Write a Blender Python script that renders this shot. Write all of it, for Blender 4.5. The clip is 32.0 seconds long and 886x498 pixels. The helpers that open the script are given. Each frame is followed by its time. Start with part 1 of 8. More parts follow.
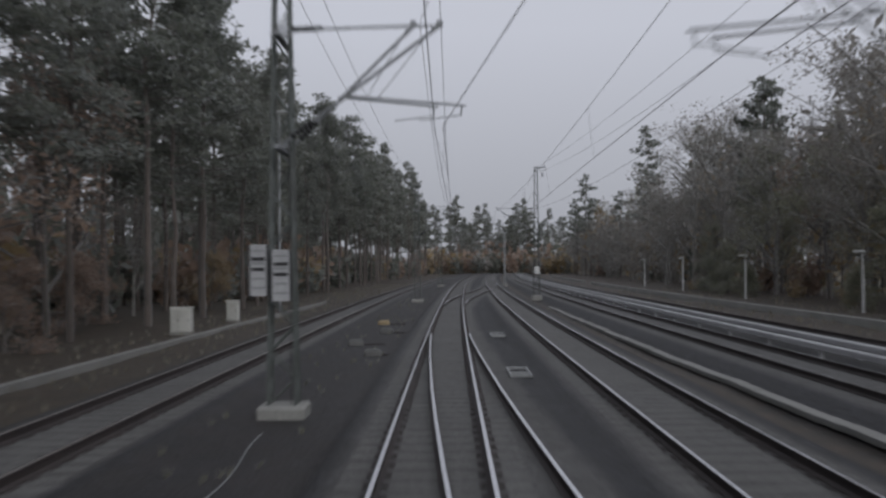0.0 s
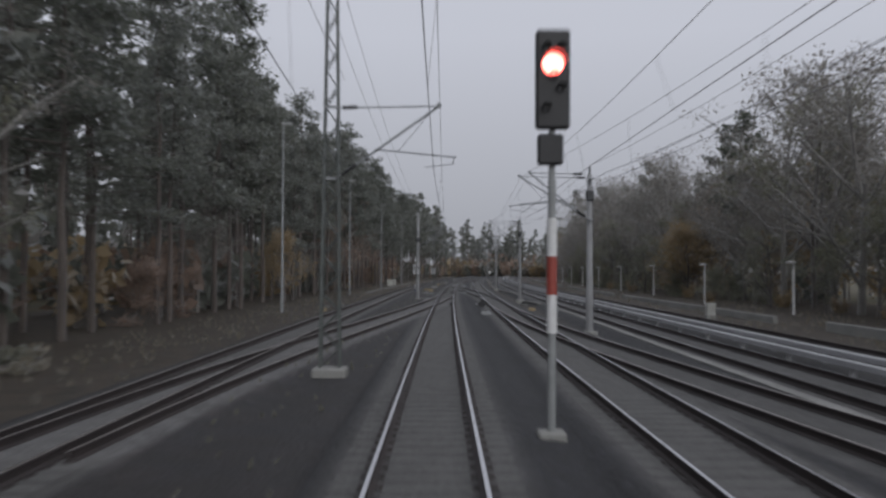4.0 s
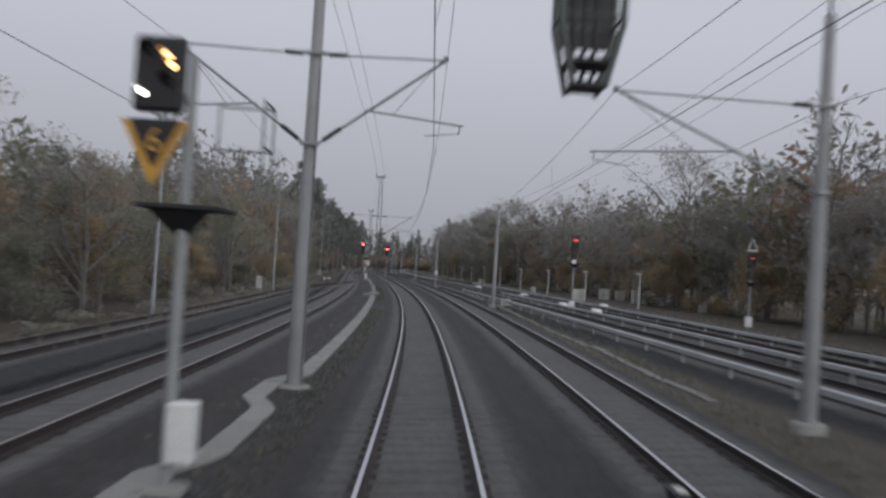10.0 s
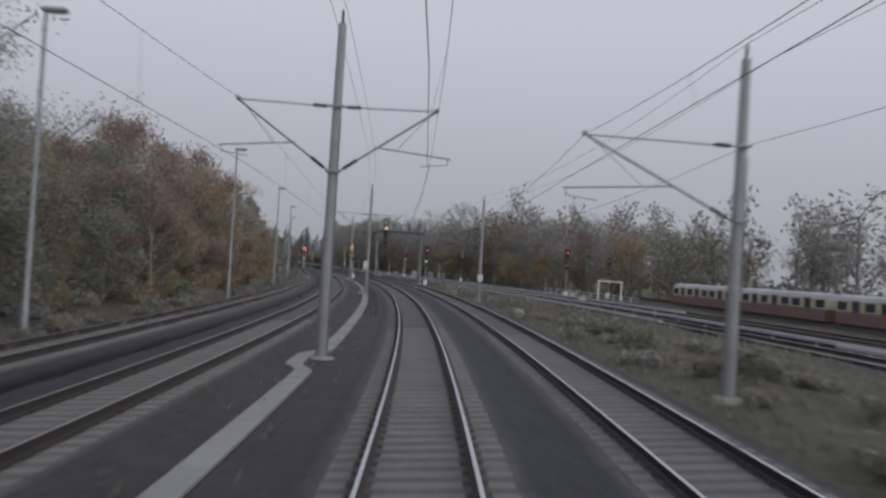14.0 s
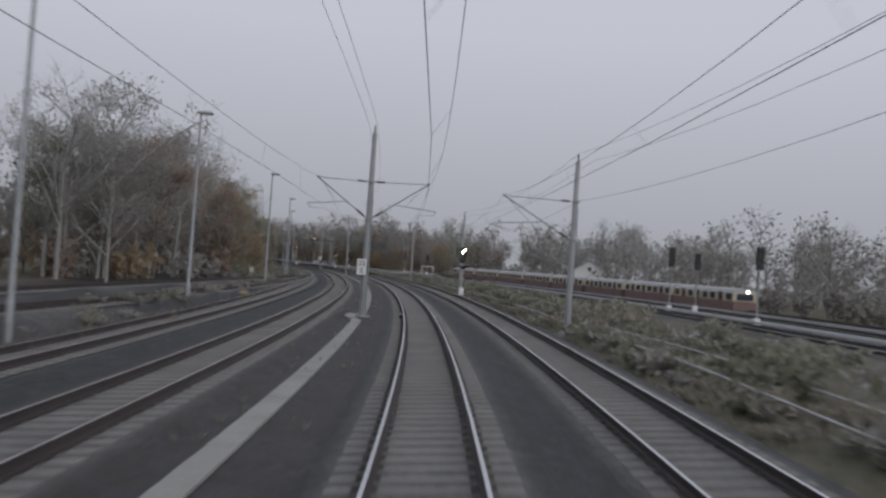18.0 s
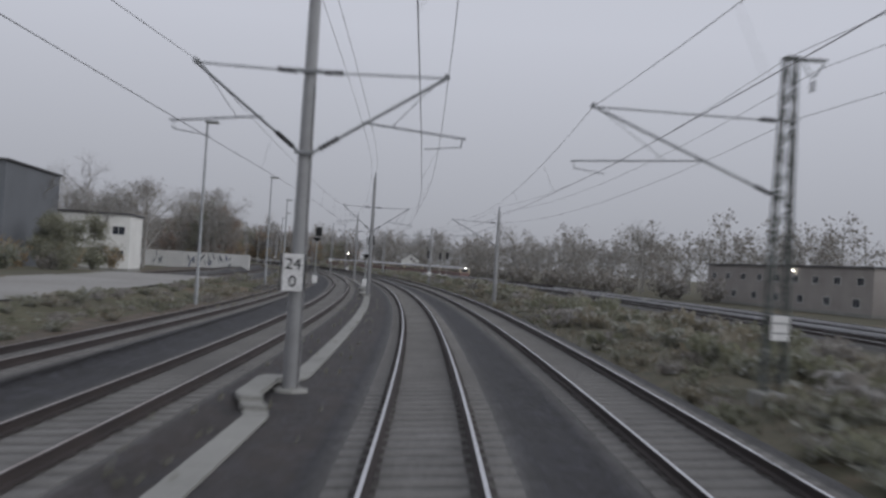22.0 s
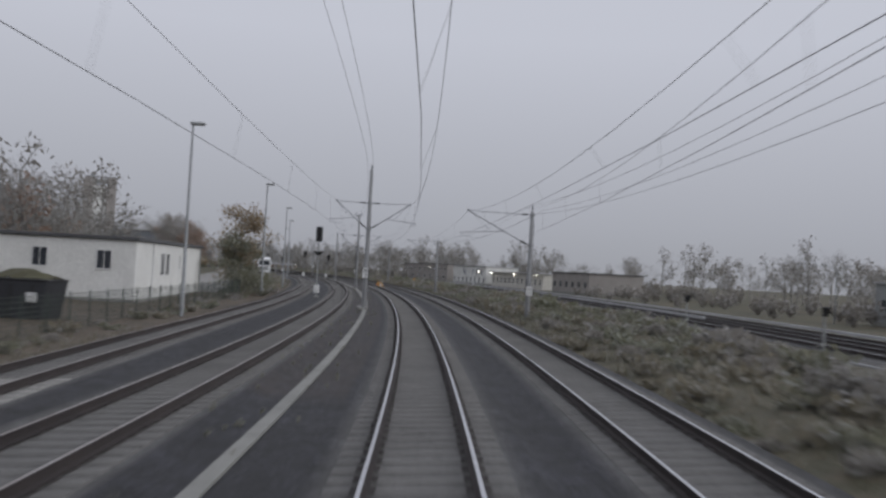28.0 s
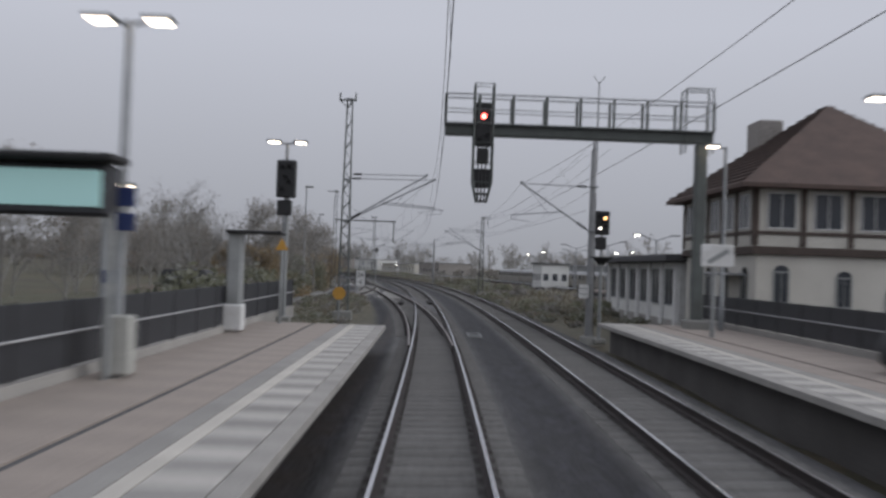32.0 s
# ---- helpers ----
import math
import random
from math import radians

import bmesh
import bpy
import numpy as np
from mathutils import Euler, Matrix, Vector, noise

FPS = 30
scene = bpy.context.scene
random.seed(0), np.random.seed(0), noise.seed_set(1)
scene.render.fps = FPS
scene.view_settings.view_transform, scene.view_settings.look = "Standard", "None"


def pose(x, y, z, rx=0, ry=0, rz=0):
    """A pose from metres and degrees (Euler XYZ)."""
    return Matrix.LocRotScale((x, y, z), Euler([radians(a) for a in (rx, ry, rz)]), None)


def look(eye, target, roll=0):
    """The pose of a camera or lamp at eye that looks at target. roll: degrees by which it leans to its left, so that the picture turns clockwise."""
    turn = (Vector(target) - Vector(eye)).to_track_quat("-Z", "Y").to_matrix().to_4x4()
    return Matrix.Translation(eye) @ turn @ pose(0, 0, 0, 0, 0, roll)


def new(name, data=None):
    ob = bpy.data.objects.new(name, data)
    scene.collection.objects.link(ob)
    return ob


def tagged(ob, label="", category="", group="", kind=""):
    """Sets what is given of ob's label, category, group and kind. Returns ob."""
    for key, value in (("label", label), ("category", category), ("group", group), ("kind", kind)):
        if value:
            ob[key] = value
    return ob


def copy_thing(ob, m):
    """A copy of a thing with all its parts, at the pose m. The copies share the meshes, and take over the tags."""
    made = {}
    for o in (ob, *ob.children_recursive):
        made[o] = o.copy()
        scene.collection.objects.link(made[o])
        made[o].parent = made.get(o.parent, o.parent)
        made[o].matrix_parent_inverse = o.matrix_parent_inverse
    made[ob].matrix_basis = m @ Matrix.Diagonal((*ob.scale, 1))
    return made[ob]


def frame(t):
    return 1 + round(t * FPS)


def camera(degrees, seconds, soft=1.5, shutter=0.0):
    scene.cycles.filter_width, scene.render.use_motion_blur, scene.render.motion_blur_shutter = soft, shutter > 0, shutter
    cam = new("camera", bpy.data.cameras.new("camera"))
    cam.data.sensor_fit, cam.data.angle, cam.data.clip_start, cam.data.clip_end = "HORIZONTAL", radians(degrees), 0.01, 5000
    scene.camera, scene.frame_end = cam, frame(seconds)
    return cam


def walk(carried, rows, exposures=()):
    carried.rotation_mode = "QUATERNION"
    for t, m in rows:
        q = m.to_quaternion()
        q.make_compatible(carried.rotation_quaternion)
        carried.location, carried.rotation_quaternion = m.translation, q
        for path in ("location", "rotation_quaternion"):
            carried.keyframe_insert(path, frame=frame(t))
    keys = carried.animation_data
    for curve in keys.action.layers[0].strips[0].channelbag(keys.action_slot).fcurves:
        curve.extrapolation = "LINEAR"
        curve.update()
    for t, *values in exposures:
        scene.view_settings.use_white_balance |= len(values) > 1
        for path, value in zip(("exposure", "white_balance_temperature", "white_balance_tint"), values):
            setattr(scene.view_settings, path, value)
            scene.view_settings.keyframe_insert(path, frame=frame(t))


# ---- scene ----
# ---- camera ----
cam = camera(52.1, 32.0, soft=2.7, shutter=0.35)
PATH = [
    (0.0, 0.21, 0.00, 2.663, 0.291, 1.062, -0.44),
    (0.5, 0.26, -16.48, 2.662, 0.335, 0.957, -0.82),
    (1.0, 0.36, -33.08, 2.662, 0.390, 1.050, -1.01),
    (1.5, 0.49, -49.81, 2.662, 0.456, 1.108, -0.63),
    (2.0, 0.66, -66.66, 2.663, 0.567, 1.179, 0.09),
    (2.5, 0.93, -83.63, 2.663, 0.732, 1.251, -0.35),
    (3.0, 1.24, -100.72, 2.663, 0.818, 1.309, -0.28),
    (3.5, 1.60, -117.94, 2.663, 1.018, 1.344, -0.06),
    (4.0, 2.00, -135.29, 2.663, 1.342, 1.345, 0.25),
    (4.5, 2.44, -152.67, 2.662, 1.626, 1.346, 0.55),
    (5.0, 2.90, -170.02, 2.662, 1.810, 1.347, 0.86),
    (5.5, 3.33, -187.34, 2.662, 1.858, 1.348, 1.16),
    (6.0, 3.68, -204.62, 2.661, 1.386, 1.262, 1.77),
    (6.5, 3.92, -221.87, 2.659, 0.926, 1.271, 2.77),
    (7.0, 4.05, -239.09, 2.658, 0.384, 1.273, 3.23),
    (7.5, 4.04, -256.27, 2.658, -0.147, 1.215, 3.53),
    (8.0, 3.90, -273.41, 2.659, -0.789, 1.188, 2.91),
    (8.5, 3.53, -290.47, 2.659, -1.519, 1.116, 3.07),
    (9.0, 2.91, -307.40, 2.657, -2.487, 1.222, 3.73),
    (9.5, 2.09, -324.19, 2.656, -3.319, 1.195, 3.97),
    (10.0, 1.05, -340.84, 2.657, -4.165, 1.196, 3.68),
    (10.5, -0.25, -357.35, 2.657, -5.105, 1.171, 3.59),
    (11.0, -1.79, -373.71, 2.658, -6.021, 1.242, 3.25),
    (11.5, -3.62, -389.91, 2.658, -6.880, 1.141, 3.49),
    (12.0, -5.72, -405.95, 2.657, -7.921, 1.129, 3.80),
    (12.5, -8.10, -421.91, 2.656, -8.847, 1.075, 4.06),
    (13.0, -10.74, -437.87, 2.656, -9.774, 1.156, 4.01),
    (13.5, -13.64, -453.84, 2.657, -10.807, 1.161, 3.83),
    (14.0, -16.81, -469.82, 2.657, -11.913, 1.143, 3.57),
    (14.5, -20.28, -485.77, 2.658, -12.70, 1.103, 3.51),
    (15.0, -24.07, -501.70, 2.657, -13.960, 1.089, 3.67),
    (15.5, -28.20, -517.59, 2.657, -15.110, 1.075, 3.84),
    (16.0, -32.65, -533.45, 2.656, -16.170, 1.062, 4.01),
    (16.5, -37.42, -549.29, 2.656, -17.105, 1.048, 4.17),
    (17.0, -42.50, -565.14, 2.655, -18.214, 0.909, 4.21),
    (17.5, -47.91, -580.98, 2.656, -19.220, 0.769, 4.17),
    (18.0, -53.65, -596.82, 2.656, -20.213, 1.050, 4.07),
    (18.5, -59.77, -612.62, 2.655, -21.319, 1.020, 4.41),
    (19.0, -66.22, -628.39, 2.654, -22.529, 1.063, 4.71),
    (19.5, -73.03, -644.12, 2.655, -23.803, 1.068, 4.45),
    (20.0, -80.18, -659.81, 2.657, -25.075, 1.114, 3.82),
    (20.5, -87.76, -675.48, 2.658, -26.164, 1.071, 3.49),
    (21.0, -95.76, -691.17, 2.658, -27.403, 1.091, 3.41),
    (21.5, -104.20, -706.90, 2.658, -28.489, 1.014, 3.39),
    (22.0, -113.03, -722.66, 2.658, -29.735, 1.015, 3.55),
    (22.5, -122.22, -738.47, 2.657, -30.643, 1.000, 3.81),
    (23.0, -131.74, -754.34, 2.657, -31.802, 1.081, 3.62),
    (23.5, -141.64, -770.24, 2.658, -32.795, 1.084, 3.38),
    (24.0, -151.95, -786.12, 2.656, -33.831, 1.095, 3.88),
    (24.5, -162.59, -801.94, 2.657, -34.837, 1.122, 3.84),
    (25.0, -173.55, -817.57, 2.657, -35.881, 1.172, 3.69),
    (25.5, -184.82, -832.98, 2.657, -36.901, 1.330, 3.57),
    (26.0, -196.41, -848.19, 2.658, -38.072, 1.392, 3.55),
    (26.5, -208.29, -863.17, 2.658, -39.240, 1.454, 3.53),
    (27.0, -220.49, -877.94, 2.658, -40.412, 1.516, 3.50),
    (27.5, -232.99, -892.47, 2.658, -41.588, 1.578, 3.48),
    (28.0, -245.77, -906.77, 2.659, -42.665, 1.465, 3.18),
    (28.5, -258.87, -920.87, 2.660, -43.675, 1.341, 2.55),
    (29.0, -272.37, -934.71, 2.659, -44.755, 1.331, 3.01),
    (29.5, -286.18, -948.37, 2.660, -45.792, 1.266, 2.69),
    (30.0, -300.32, -961.84, 2.661, -46.929, 1.177, 1.97),
    (30.5, -314.78, -975.08, 2.661, -47.820, 1.037, 1.95),
    (31.0, -329.53, -988.15, 2.661, -48.518, 1.126, 2.26),
    (31.5, -344.53, -1001.09, 2.660, -49.510, 1.108, 2.40),
    (32.0, -359.71, -1013.94, 2.661, -49.978, 1.158, 1.98),
]


def eye_pose(x, y, z, yaw, pitch, roll):
    a, b = radians(yaw), radians(pitch)
    way = Vector((-math.sin(a) * math.cos(b), math.cos(a) * math.cos(b), math.sin(b)))
    return look((x, y, z), Vector((x, y, z)) + way * 10, roll)


walk(cam, [(r[0], eye_pose(*r[1:])) for r in PATH])

# ---- world and light: a grey, foggy November day ----
world = bpy.data.worlds.new("overcast")
scene.world = world
world.use_nodes = True
wn, wl = world.node_tree.nodes, world.node_tree.links
sky = wn.new("ShaderNodeTexSky")
sky.sky_type, sky.sun_disc = "NISHITA", False
sky.sun_elevation, sky.sun_rotation = radians(22), radians(150)
sky.air_density, sky.dust_density = 2.0, 6.0
dim = wn.new("ShaderNodeVectorMath")
dim.operation = "SCALE"
dim.inputs["Scale"].default_value = 0.012
wl.new(sky.outputs[0], dim.inputs[0])
coord = wn.new("ShaderNodeTexCoord")
sep = wn.new("ShaderNodeSeparateXYZ")
wl.new(coord.outputs["Generated"], sep.inputs[0])
veil = wn.new("ShaderNodeValToRGB")
wl.new(sep.outputs["Z"], veil.inputs[0])
veil.color_ramp.elements[0].position, veil.color_ramp.elements[0].color = 0.0, (0.354, 0.365, 0.402, 1)
veil.color_ramp.elements[1].position, veil.color_ramp.elements[1].color = 1.0, (0.688, 0.715, 0.80, 1)
for at, c in ((0.06, (0.413, 0.428, 0.479)), (0.25, (0.576, 0.597, 0.677))):
    e = veil.color_ramp.elements.new(at)
    e.color = (*c, 1)
both = wn.new("ShaderNodeMix")
both.data_type, both.inputs["Factor"].default_value = "RGBA", 0.92
wl.new(dim.outputs[0], both.inputs["A"])
wl.new(veil.outputs[0], both.inputs["B"])
wl.new(both.outputs["Result"], wn["Background"].inputs["Color"])
wn["Background"].inputs["Strength"].default_value = 1.0
sun = new("sun", bpy.data.lights.new("sun", "SUN"))
sun.data.energy, sun.data.angle, sun.data.color = 1.5, radians(60), (0.985, 0.985, 1.0)
sun.matrix_world = pose(0, 0, 60, 68, 0, 30)

# ---- the plan: places along the line (d, metres travelled), across it (u, to the right) and up (z) ----
BEND = [0.140, 0.167, 0.195, 0.221, 0.243, 0.259, 0.266, 0.259, 0.233, 0.181, 0.195, 0.082, -0.309, -0.569, -0.800, -0.964, -1.119, -0.959, -1.250, -1.100, -1.160, -1.223, -1.209, -0.793, -0.915, -1.039, -1.024, -1.033, -1.100, -0.912, -0.596, -0.294, 0.006, 0.305]
STEP = np.arange(-400, 1300, 2.0)
bend = np.interp(STEP, np.arange(-400, 1300, 50.0), np.array(BEND) * 1e-3)
turn_at = np.concatenate([[0], np.cumsum(bend[1:] + bend[:-1])])
turn_at -= np.interp(0, STEP, turn_at)
line_x = np.concatenate([[0], np.cumsum(np.sin(turn_at[1:]) + np.sin(turn_at[:-1]))])
line_y = np.concatenate([[0], np.cumsum(-np.cos(turn_at[1:]) - np.cos(turn_at[:-1]))])
line_x -= np.interp(0, STEP, line_x)
line_y -= np.interp(0, STEP, line_y)


def lay(d, u, z):
    """World places of plan places; numbers or arrays."""
    d, u, z = np.broadcast_arrays(np.asarray(d, float), np.asarray(u, float), np.asarray(z, float))
    t = np.interp(d, STEP, turn_at)
    x = np.interp(d, STEP, line_x)
    y = np.interp(d, STEP, line_y)
    # straight on beyond both ends
    lo, hi = np.minimum(d - STEP[0], 0), np.maximum(d - STEP[-1], 0)
    x = x + (lo + hi) * np.sin(t)
    y = y - (lo + hi) * np.cos(t)
    return np.stack([x + u * np.cos(t), y + u * np.sin(t), z], -1)


def heading(d):
    return float(np.degrees(np.interp(d, STEP, turn_at)))


def spot(d, u, z=0.0, yaw=0.0):
    p = lay(d, u, z)
    return pose(p[0], p[1], p[2], 0, 0, heading(d) + yaw)


def cant(d):
    return np.radians(np.interp(d, [-400, 140, 230, 300, 600, 640, 780, 960, 1060, 1130], [-0.3, 0.2, 2.8, 3.5, 4.1, 4.3, 3.5, 3.3, 2.0, 1.8]))


# ---- mesh tools ----
class Form:
    """Collects the faces of one mesh."""

    def __init__(self):
        self.v, self.f, self.s = [], [], []

    def add(self, verts, faces, smooth=False):
        n = len(self.v)
        self.v.extend(tuple(map(float, p)) for p in verts)
        self.f.extend(tuple(n + i for i in f) for f in faces)
        self.s.extend([smooth] * len(faces))
        return self

    def box(self, c, size, bevel=0.0, turn=None):
        x, y, z = (s / 2 for s in size)
        b = min(bevel, x * 0.9, y * 0.9, z * 0.9)
        if b <= 0:
            vs = [(i * x, j * y, k * z) for k in (-1, 1) for i, j in ((-1, -1), (1, -1), (1, 1), (-1, 1))]
            fs = [(3, 2, 1, 0), (4, 5, 6, 7), (0, 1, 5, 4), (1, 2, 6, 5), (2, 3, 7, 6), (3, 0, 4, 7)]
        else:
            vs, fs = [], []
            for k, zz in ((0, -z), (1, -z + b), (2, z - b), (3, z)):
                q = b if k in (0, 3) else 0
                ring = [(-x + b, -y + q), (x - b, -y + q), (x - q, -y + b), (x - q, y - b), (x - b, y - q), (-x + b, y - q), (-x + q, y - b), (-x + q, -y + b)]
                vs += [(p[0], p[1], zz) for p in ring]
            for k in range(3):
                for i in range(8):
                    j = (i + 1) % 8
                    fs.append((k * 8 + i, k * 8 + j, k * 8 + 8 + j, k * 8 + 8 + i))
            fs += [tuple(range(7, -1, -1)), tuple(range(24, 32))]
        if turn is not None:
            vs = [turn @ Vector(p) for p in vs]
        return self.add([(p[0] + c[0], p[1] + c[1], p[2] + c[2]) for p in vs], fs)

    def tube(self, a, b, r, r2=None, n=8, caps=True):
        a, b = Vector(a), Vector(b)
        r2 = r if r2 is None else r2
        w = (b - a).normalized()
        p = w.orthogonal().normalized()
        q = w.cross(p)
        ring = [math.cos(2 * math.pi * i / n) * p + math.sin(2 * math.pi * i / n) * q for i in range(n)]
        vs = [a + e * r for e in ring] + [b + e * r2 for e in ring]
        fs = [(i, (i + 1) % n, n + (i + 1) % n, n + i) for i in range(n)]
        self.add(vs, fs, True)
        if caps:
            self.add(vs, [tuple(range(n - 1, -1, -1)), tuple(range(n, 2 * n))])
        return self

    def ribbed(self, a, b, r, ribs=5, n=10):
        """A rod from a to b with ribs, in one piece."""
        a, b = Vector(a), Vector(b)
        w = (b - a).normalized()
        p = w.orthogonal().normalized()
        q = w.cross(p)
        rings = [(0.0, 0.6 * r)] + [(k / ribs + o / ribs, r * e) for k in range(ribs) for o, e in ((0.2, 0.6), (0.45, 1.0), (0.6, 0.9), (0.85, 0.6))] + [(1.0, 0.6 * r)]
        vs = [a.lerp(b, t) + (p * math.cos(2 * math.pi * i / n) + q * math.sin(2 * math.pi * i / n)) * e for t, e in rings for i in range(n)]
        fs = [(k * n + i, k * n + (i + 1) % n, (k + 1) * n + (i + 1) % n, (k + 1) * n + i) for k in range(len(rings) - 1) for i in range(n)]
        m = (len(rings) - 1) * n
        self.add(vs, fs + [tuple(range(n - 1, -1, -1)), tuple(range(m, m + n))], True)
        return self

    def lathe(self, rings, n=10, c=(0, 0, 0)):
        """Rings of (radius, z) about the upright axis through c."""
        vs = [(c[0] + r * math.cos(2 * math.pi * i / n), c[1] + r * math.sin(2 * math.pi * i / n), c[2] + z) for r, z in rings for i in range(n)]
        fs = [(k * n + i, k * n + (i + 1) % n, (k + 1) * n + (i + 1) % n, (k + 1) * n + i) for k in range(len(rings) - 1) for i in range(n)]
        self.add(vs, fs, True)
        m = (len(rings) - 1) * n
        return self.add(vs, [tuple(range(n - 1, -1, -1)), tuple(range(m, m + n))])

    def prism(self, outline, y0, y1):
        """An outline in x and z, drawn out from y0 to y1."""
        n = len(outline)
        vs = [(x, y0, z) for x, z in outline] + [(x, y1, z) for x, z in outline]
        fs = [(i, (i + 1) % n, n + (i + 1) % n, n + i) for i in range(n)] + [tuple(range(n - 1, -1, -1)), tuple(range(n, 2 * n))]
        return self.add(vs, fs)

    def sheet(self, grid, smooth=True):
        """A rows x columns x 3 array of places."""
        r, c = grid.shape[:2]
        fs = [(i * c + j, i * c + j + 1, (i + 1) * c + j + 1, (i + 1) * c + j) for i in range(r - 1) for j in range(c - 1)]
        return self.add(grid.reshape(-1, 3), fs, smooth)

    def data(self, name, material):
        m = bpy.data.meshes.new(name)
        m.from_pydata(self.v, [], self.f)
        m.polygons.foreach_set("use_smooth", self.s)
        for one in material if isinstance(material, (list, tuple)) else [material]:
            m.materials.append(one)
        m.update()
        return m


def part(name, form, material, parent, label=""):
    ob = new(name, form.data(name, material))
    ob.parent = parent
    return tagged(ob, label)


def thing(name, m, label, category, group=""):
    ob = new(name)
    ob.empty_display_size = 0.3
    ob.matrix_basis = m
    return tagged(ob, label, category, group)


def solid(name, form, material, label, category="", group="", kind="", m=None):
    ob = new(name, form.data(name, material))
    if m is not None:
        ob.matrix_basis = m
    return tagged(ob, label, category, group, kind)


# ---- materials ----
def stuff(name, base, rough=0.8, metal=0.0, second=None, scale=4.0, fine=60.0, bump=0.25, spread=0.5, random_hue=0.0, third=None):
    """A surface of two tones that change over metres and over millimetres, with relief."""
    m = bpy.data.materials.new(name)
    m.use_nodes = True
    n, l = m.node_tree.nodes, m.node_tree.links
    bs = n["Principled BSDF"]
    co = n.new("ShaderNodeTexCoord")
    big = n.new("ShaderNodeTexNoise")
    big.inputs["Scale"].default_value, big.inputs["Detail"].default_value = scale, 4
    small = n.new("ShaderNodeTexNoise")
    small.inputs["Scale"].default_value, small.inputs["Detail"].default_value = fine, 3
    for t in (big, small):
        l.new(co.outputs["Object"], t.inputs["Vector"])
    second = second or tuple(min(1, c * 0.62) for c in base)
    ramp = n.new("ShaderNodeValToRGB")
    ramp.color_ramp.elements[0].position, ramp.color_ramp.elements[1].position = 0.5 - spread / 2, 0.5 + spread / 2
    ramp.color_ramp.elements[0].color, ramp.color_ramp.elements[1].color = (*second, 1), (*base, 1)
    if third:
        e = ramp.color_ramp.elements.new(0.5)
        e.color = (*third, 1)
    l.new(big.outputs[0], ramp.inputs[0])
    grain = n.new("ShaderNodeMix")
    grain.data_type, grain.blend_type = "RGBA", "MULTIPLY"
    grain.inputs["Factor"].default_value = 0.6
    tone = n.new("ShaderNodeMapRange")
    tone.inputs["From Min"].default_value, tone.inputs["From Max"].default_value = 0.25, 0.75
    tone.inputs["To Min"].default_value, tone.inputs["To Max"].default_value = 0.6, 1.25
    l.new(small.outputs[0], tone.inputs[0])
    l.new(ramp.outputs[0], grain.inputs["A"])
    l.new(tone.outputs[0], grain.inputs["B"])
    out = grain.outputs["Result"]
    if random_hue:
        info = n.new("ShaderNodeObjectInfo")
        vary = n.new("ShaderNodeMapRange")
        vary.inputs["To Min"].default_value, vary.inputs["To Max"].default_value = 1 - random_hue, 1 + random_hue
        l.new(info.outputs["Random"], vary.inputs[0])
        mul = n.new("ShaderNodeVectorMath")
        mul.operation = "SCALE"
        l.new(out, mul.inputs[0])
        l.new(vary.outputs[0], mul.inputs["Scale"])
        out = mul.outputs[0]
    l.new(out, bs.inputs["Base Color"])
    bs.inputs["Roughness"].default_value, bs.inputs["Metallic"].default_value = rough, metal
    if bump:
        b = n.new("ShaderNodeBump")
        b.inputs["Strength"].default_value, b.inputs["Distance"].default_value = bump, 0.02
        l.new(small.outputs[0], b.inputs["Height"])
        l.new(b.outputs[0], bs.inputs["Normal"])
    return m


def haze_sheen(bs, amount=1.0):
    """A pale bluish sheen on growth that stands in for fog haze."""
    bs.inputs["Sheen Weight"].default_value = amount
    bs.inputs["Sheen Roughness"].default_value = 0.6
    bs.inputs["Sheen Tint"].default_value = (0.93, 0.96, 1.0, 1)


def leaf_stuff(name, tones, scale=0.6):
    m = bpy.data.materials.new(name)
    m.use_nodes = True
    n, l = m.node_tree.nodes, m.node_tree.links
    bs = n["Principled BSDF"]
    geo = n.new("ShaderNodeNewGeometry")
    info = n.new("ShaderNodeObjectInfo")
    add = n.new("ShaderNodeMath")
    add.operation = "MULTIPLY_ADD"
    add.inputs[1].default_value = 0.55
    l.new(geo.outputs["Random Per Island"], add.inputs[0])
    half = n.new("ShaderNodeMath")
    half.operation = "MULTIPLY"
    half.inputs[1].default_value = 0.45
    l.new(info.outputs["Random"], half.inputs[0])
    l.new(half.outputs[0], add.inputs[2])
    ramp = n.new("ShaderNodeValToRGB")
    for i, c in enumerate(tones):
        e = ramp.color_ramp.elements[i] if i < 2 else ramp.color_ramp.elements.new(0.5)
        e.color = (*c, 1)
    for i, e in enumerate(sorted(ramp.color_ramp.elements, key=lambda q: q.position)):
        e.position = i / (len(tones) - 1)
    for e, c in zip(ramp.color_ramp.elements, tones):
        e.color = (*c, 1)
    l.new(add.outputs[0], ramp.inputs[0])
    l.new(ramp.outputs[0], bs.inputs["Base Color"])
    bs.inputs["Roughness"].default_value = 0.55
    # haze is put into the leaf surface as sheen
    haze_sheen(bs)
    thin = n.new("ShaderNodeBsdfTranslucent")
    l.new(ramp.outputs[0], thin.inputs["Color"])
    mix = n.new("ShaderNodeMixShader")
    mix.inputs[0].default_value = 0.55
    l.new(bs.outputs[0], mix.inputs[1])
    l.new(thin.outputs[0], mix.inputs[2])
    l.new(mix.outputs[0], n["Material Output"].inputs["Surface"])
    return m


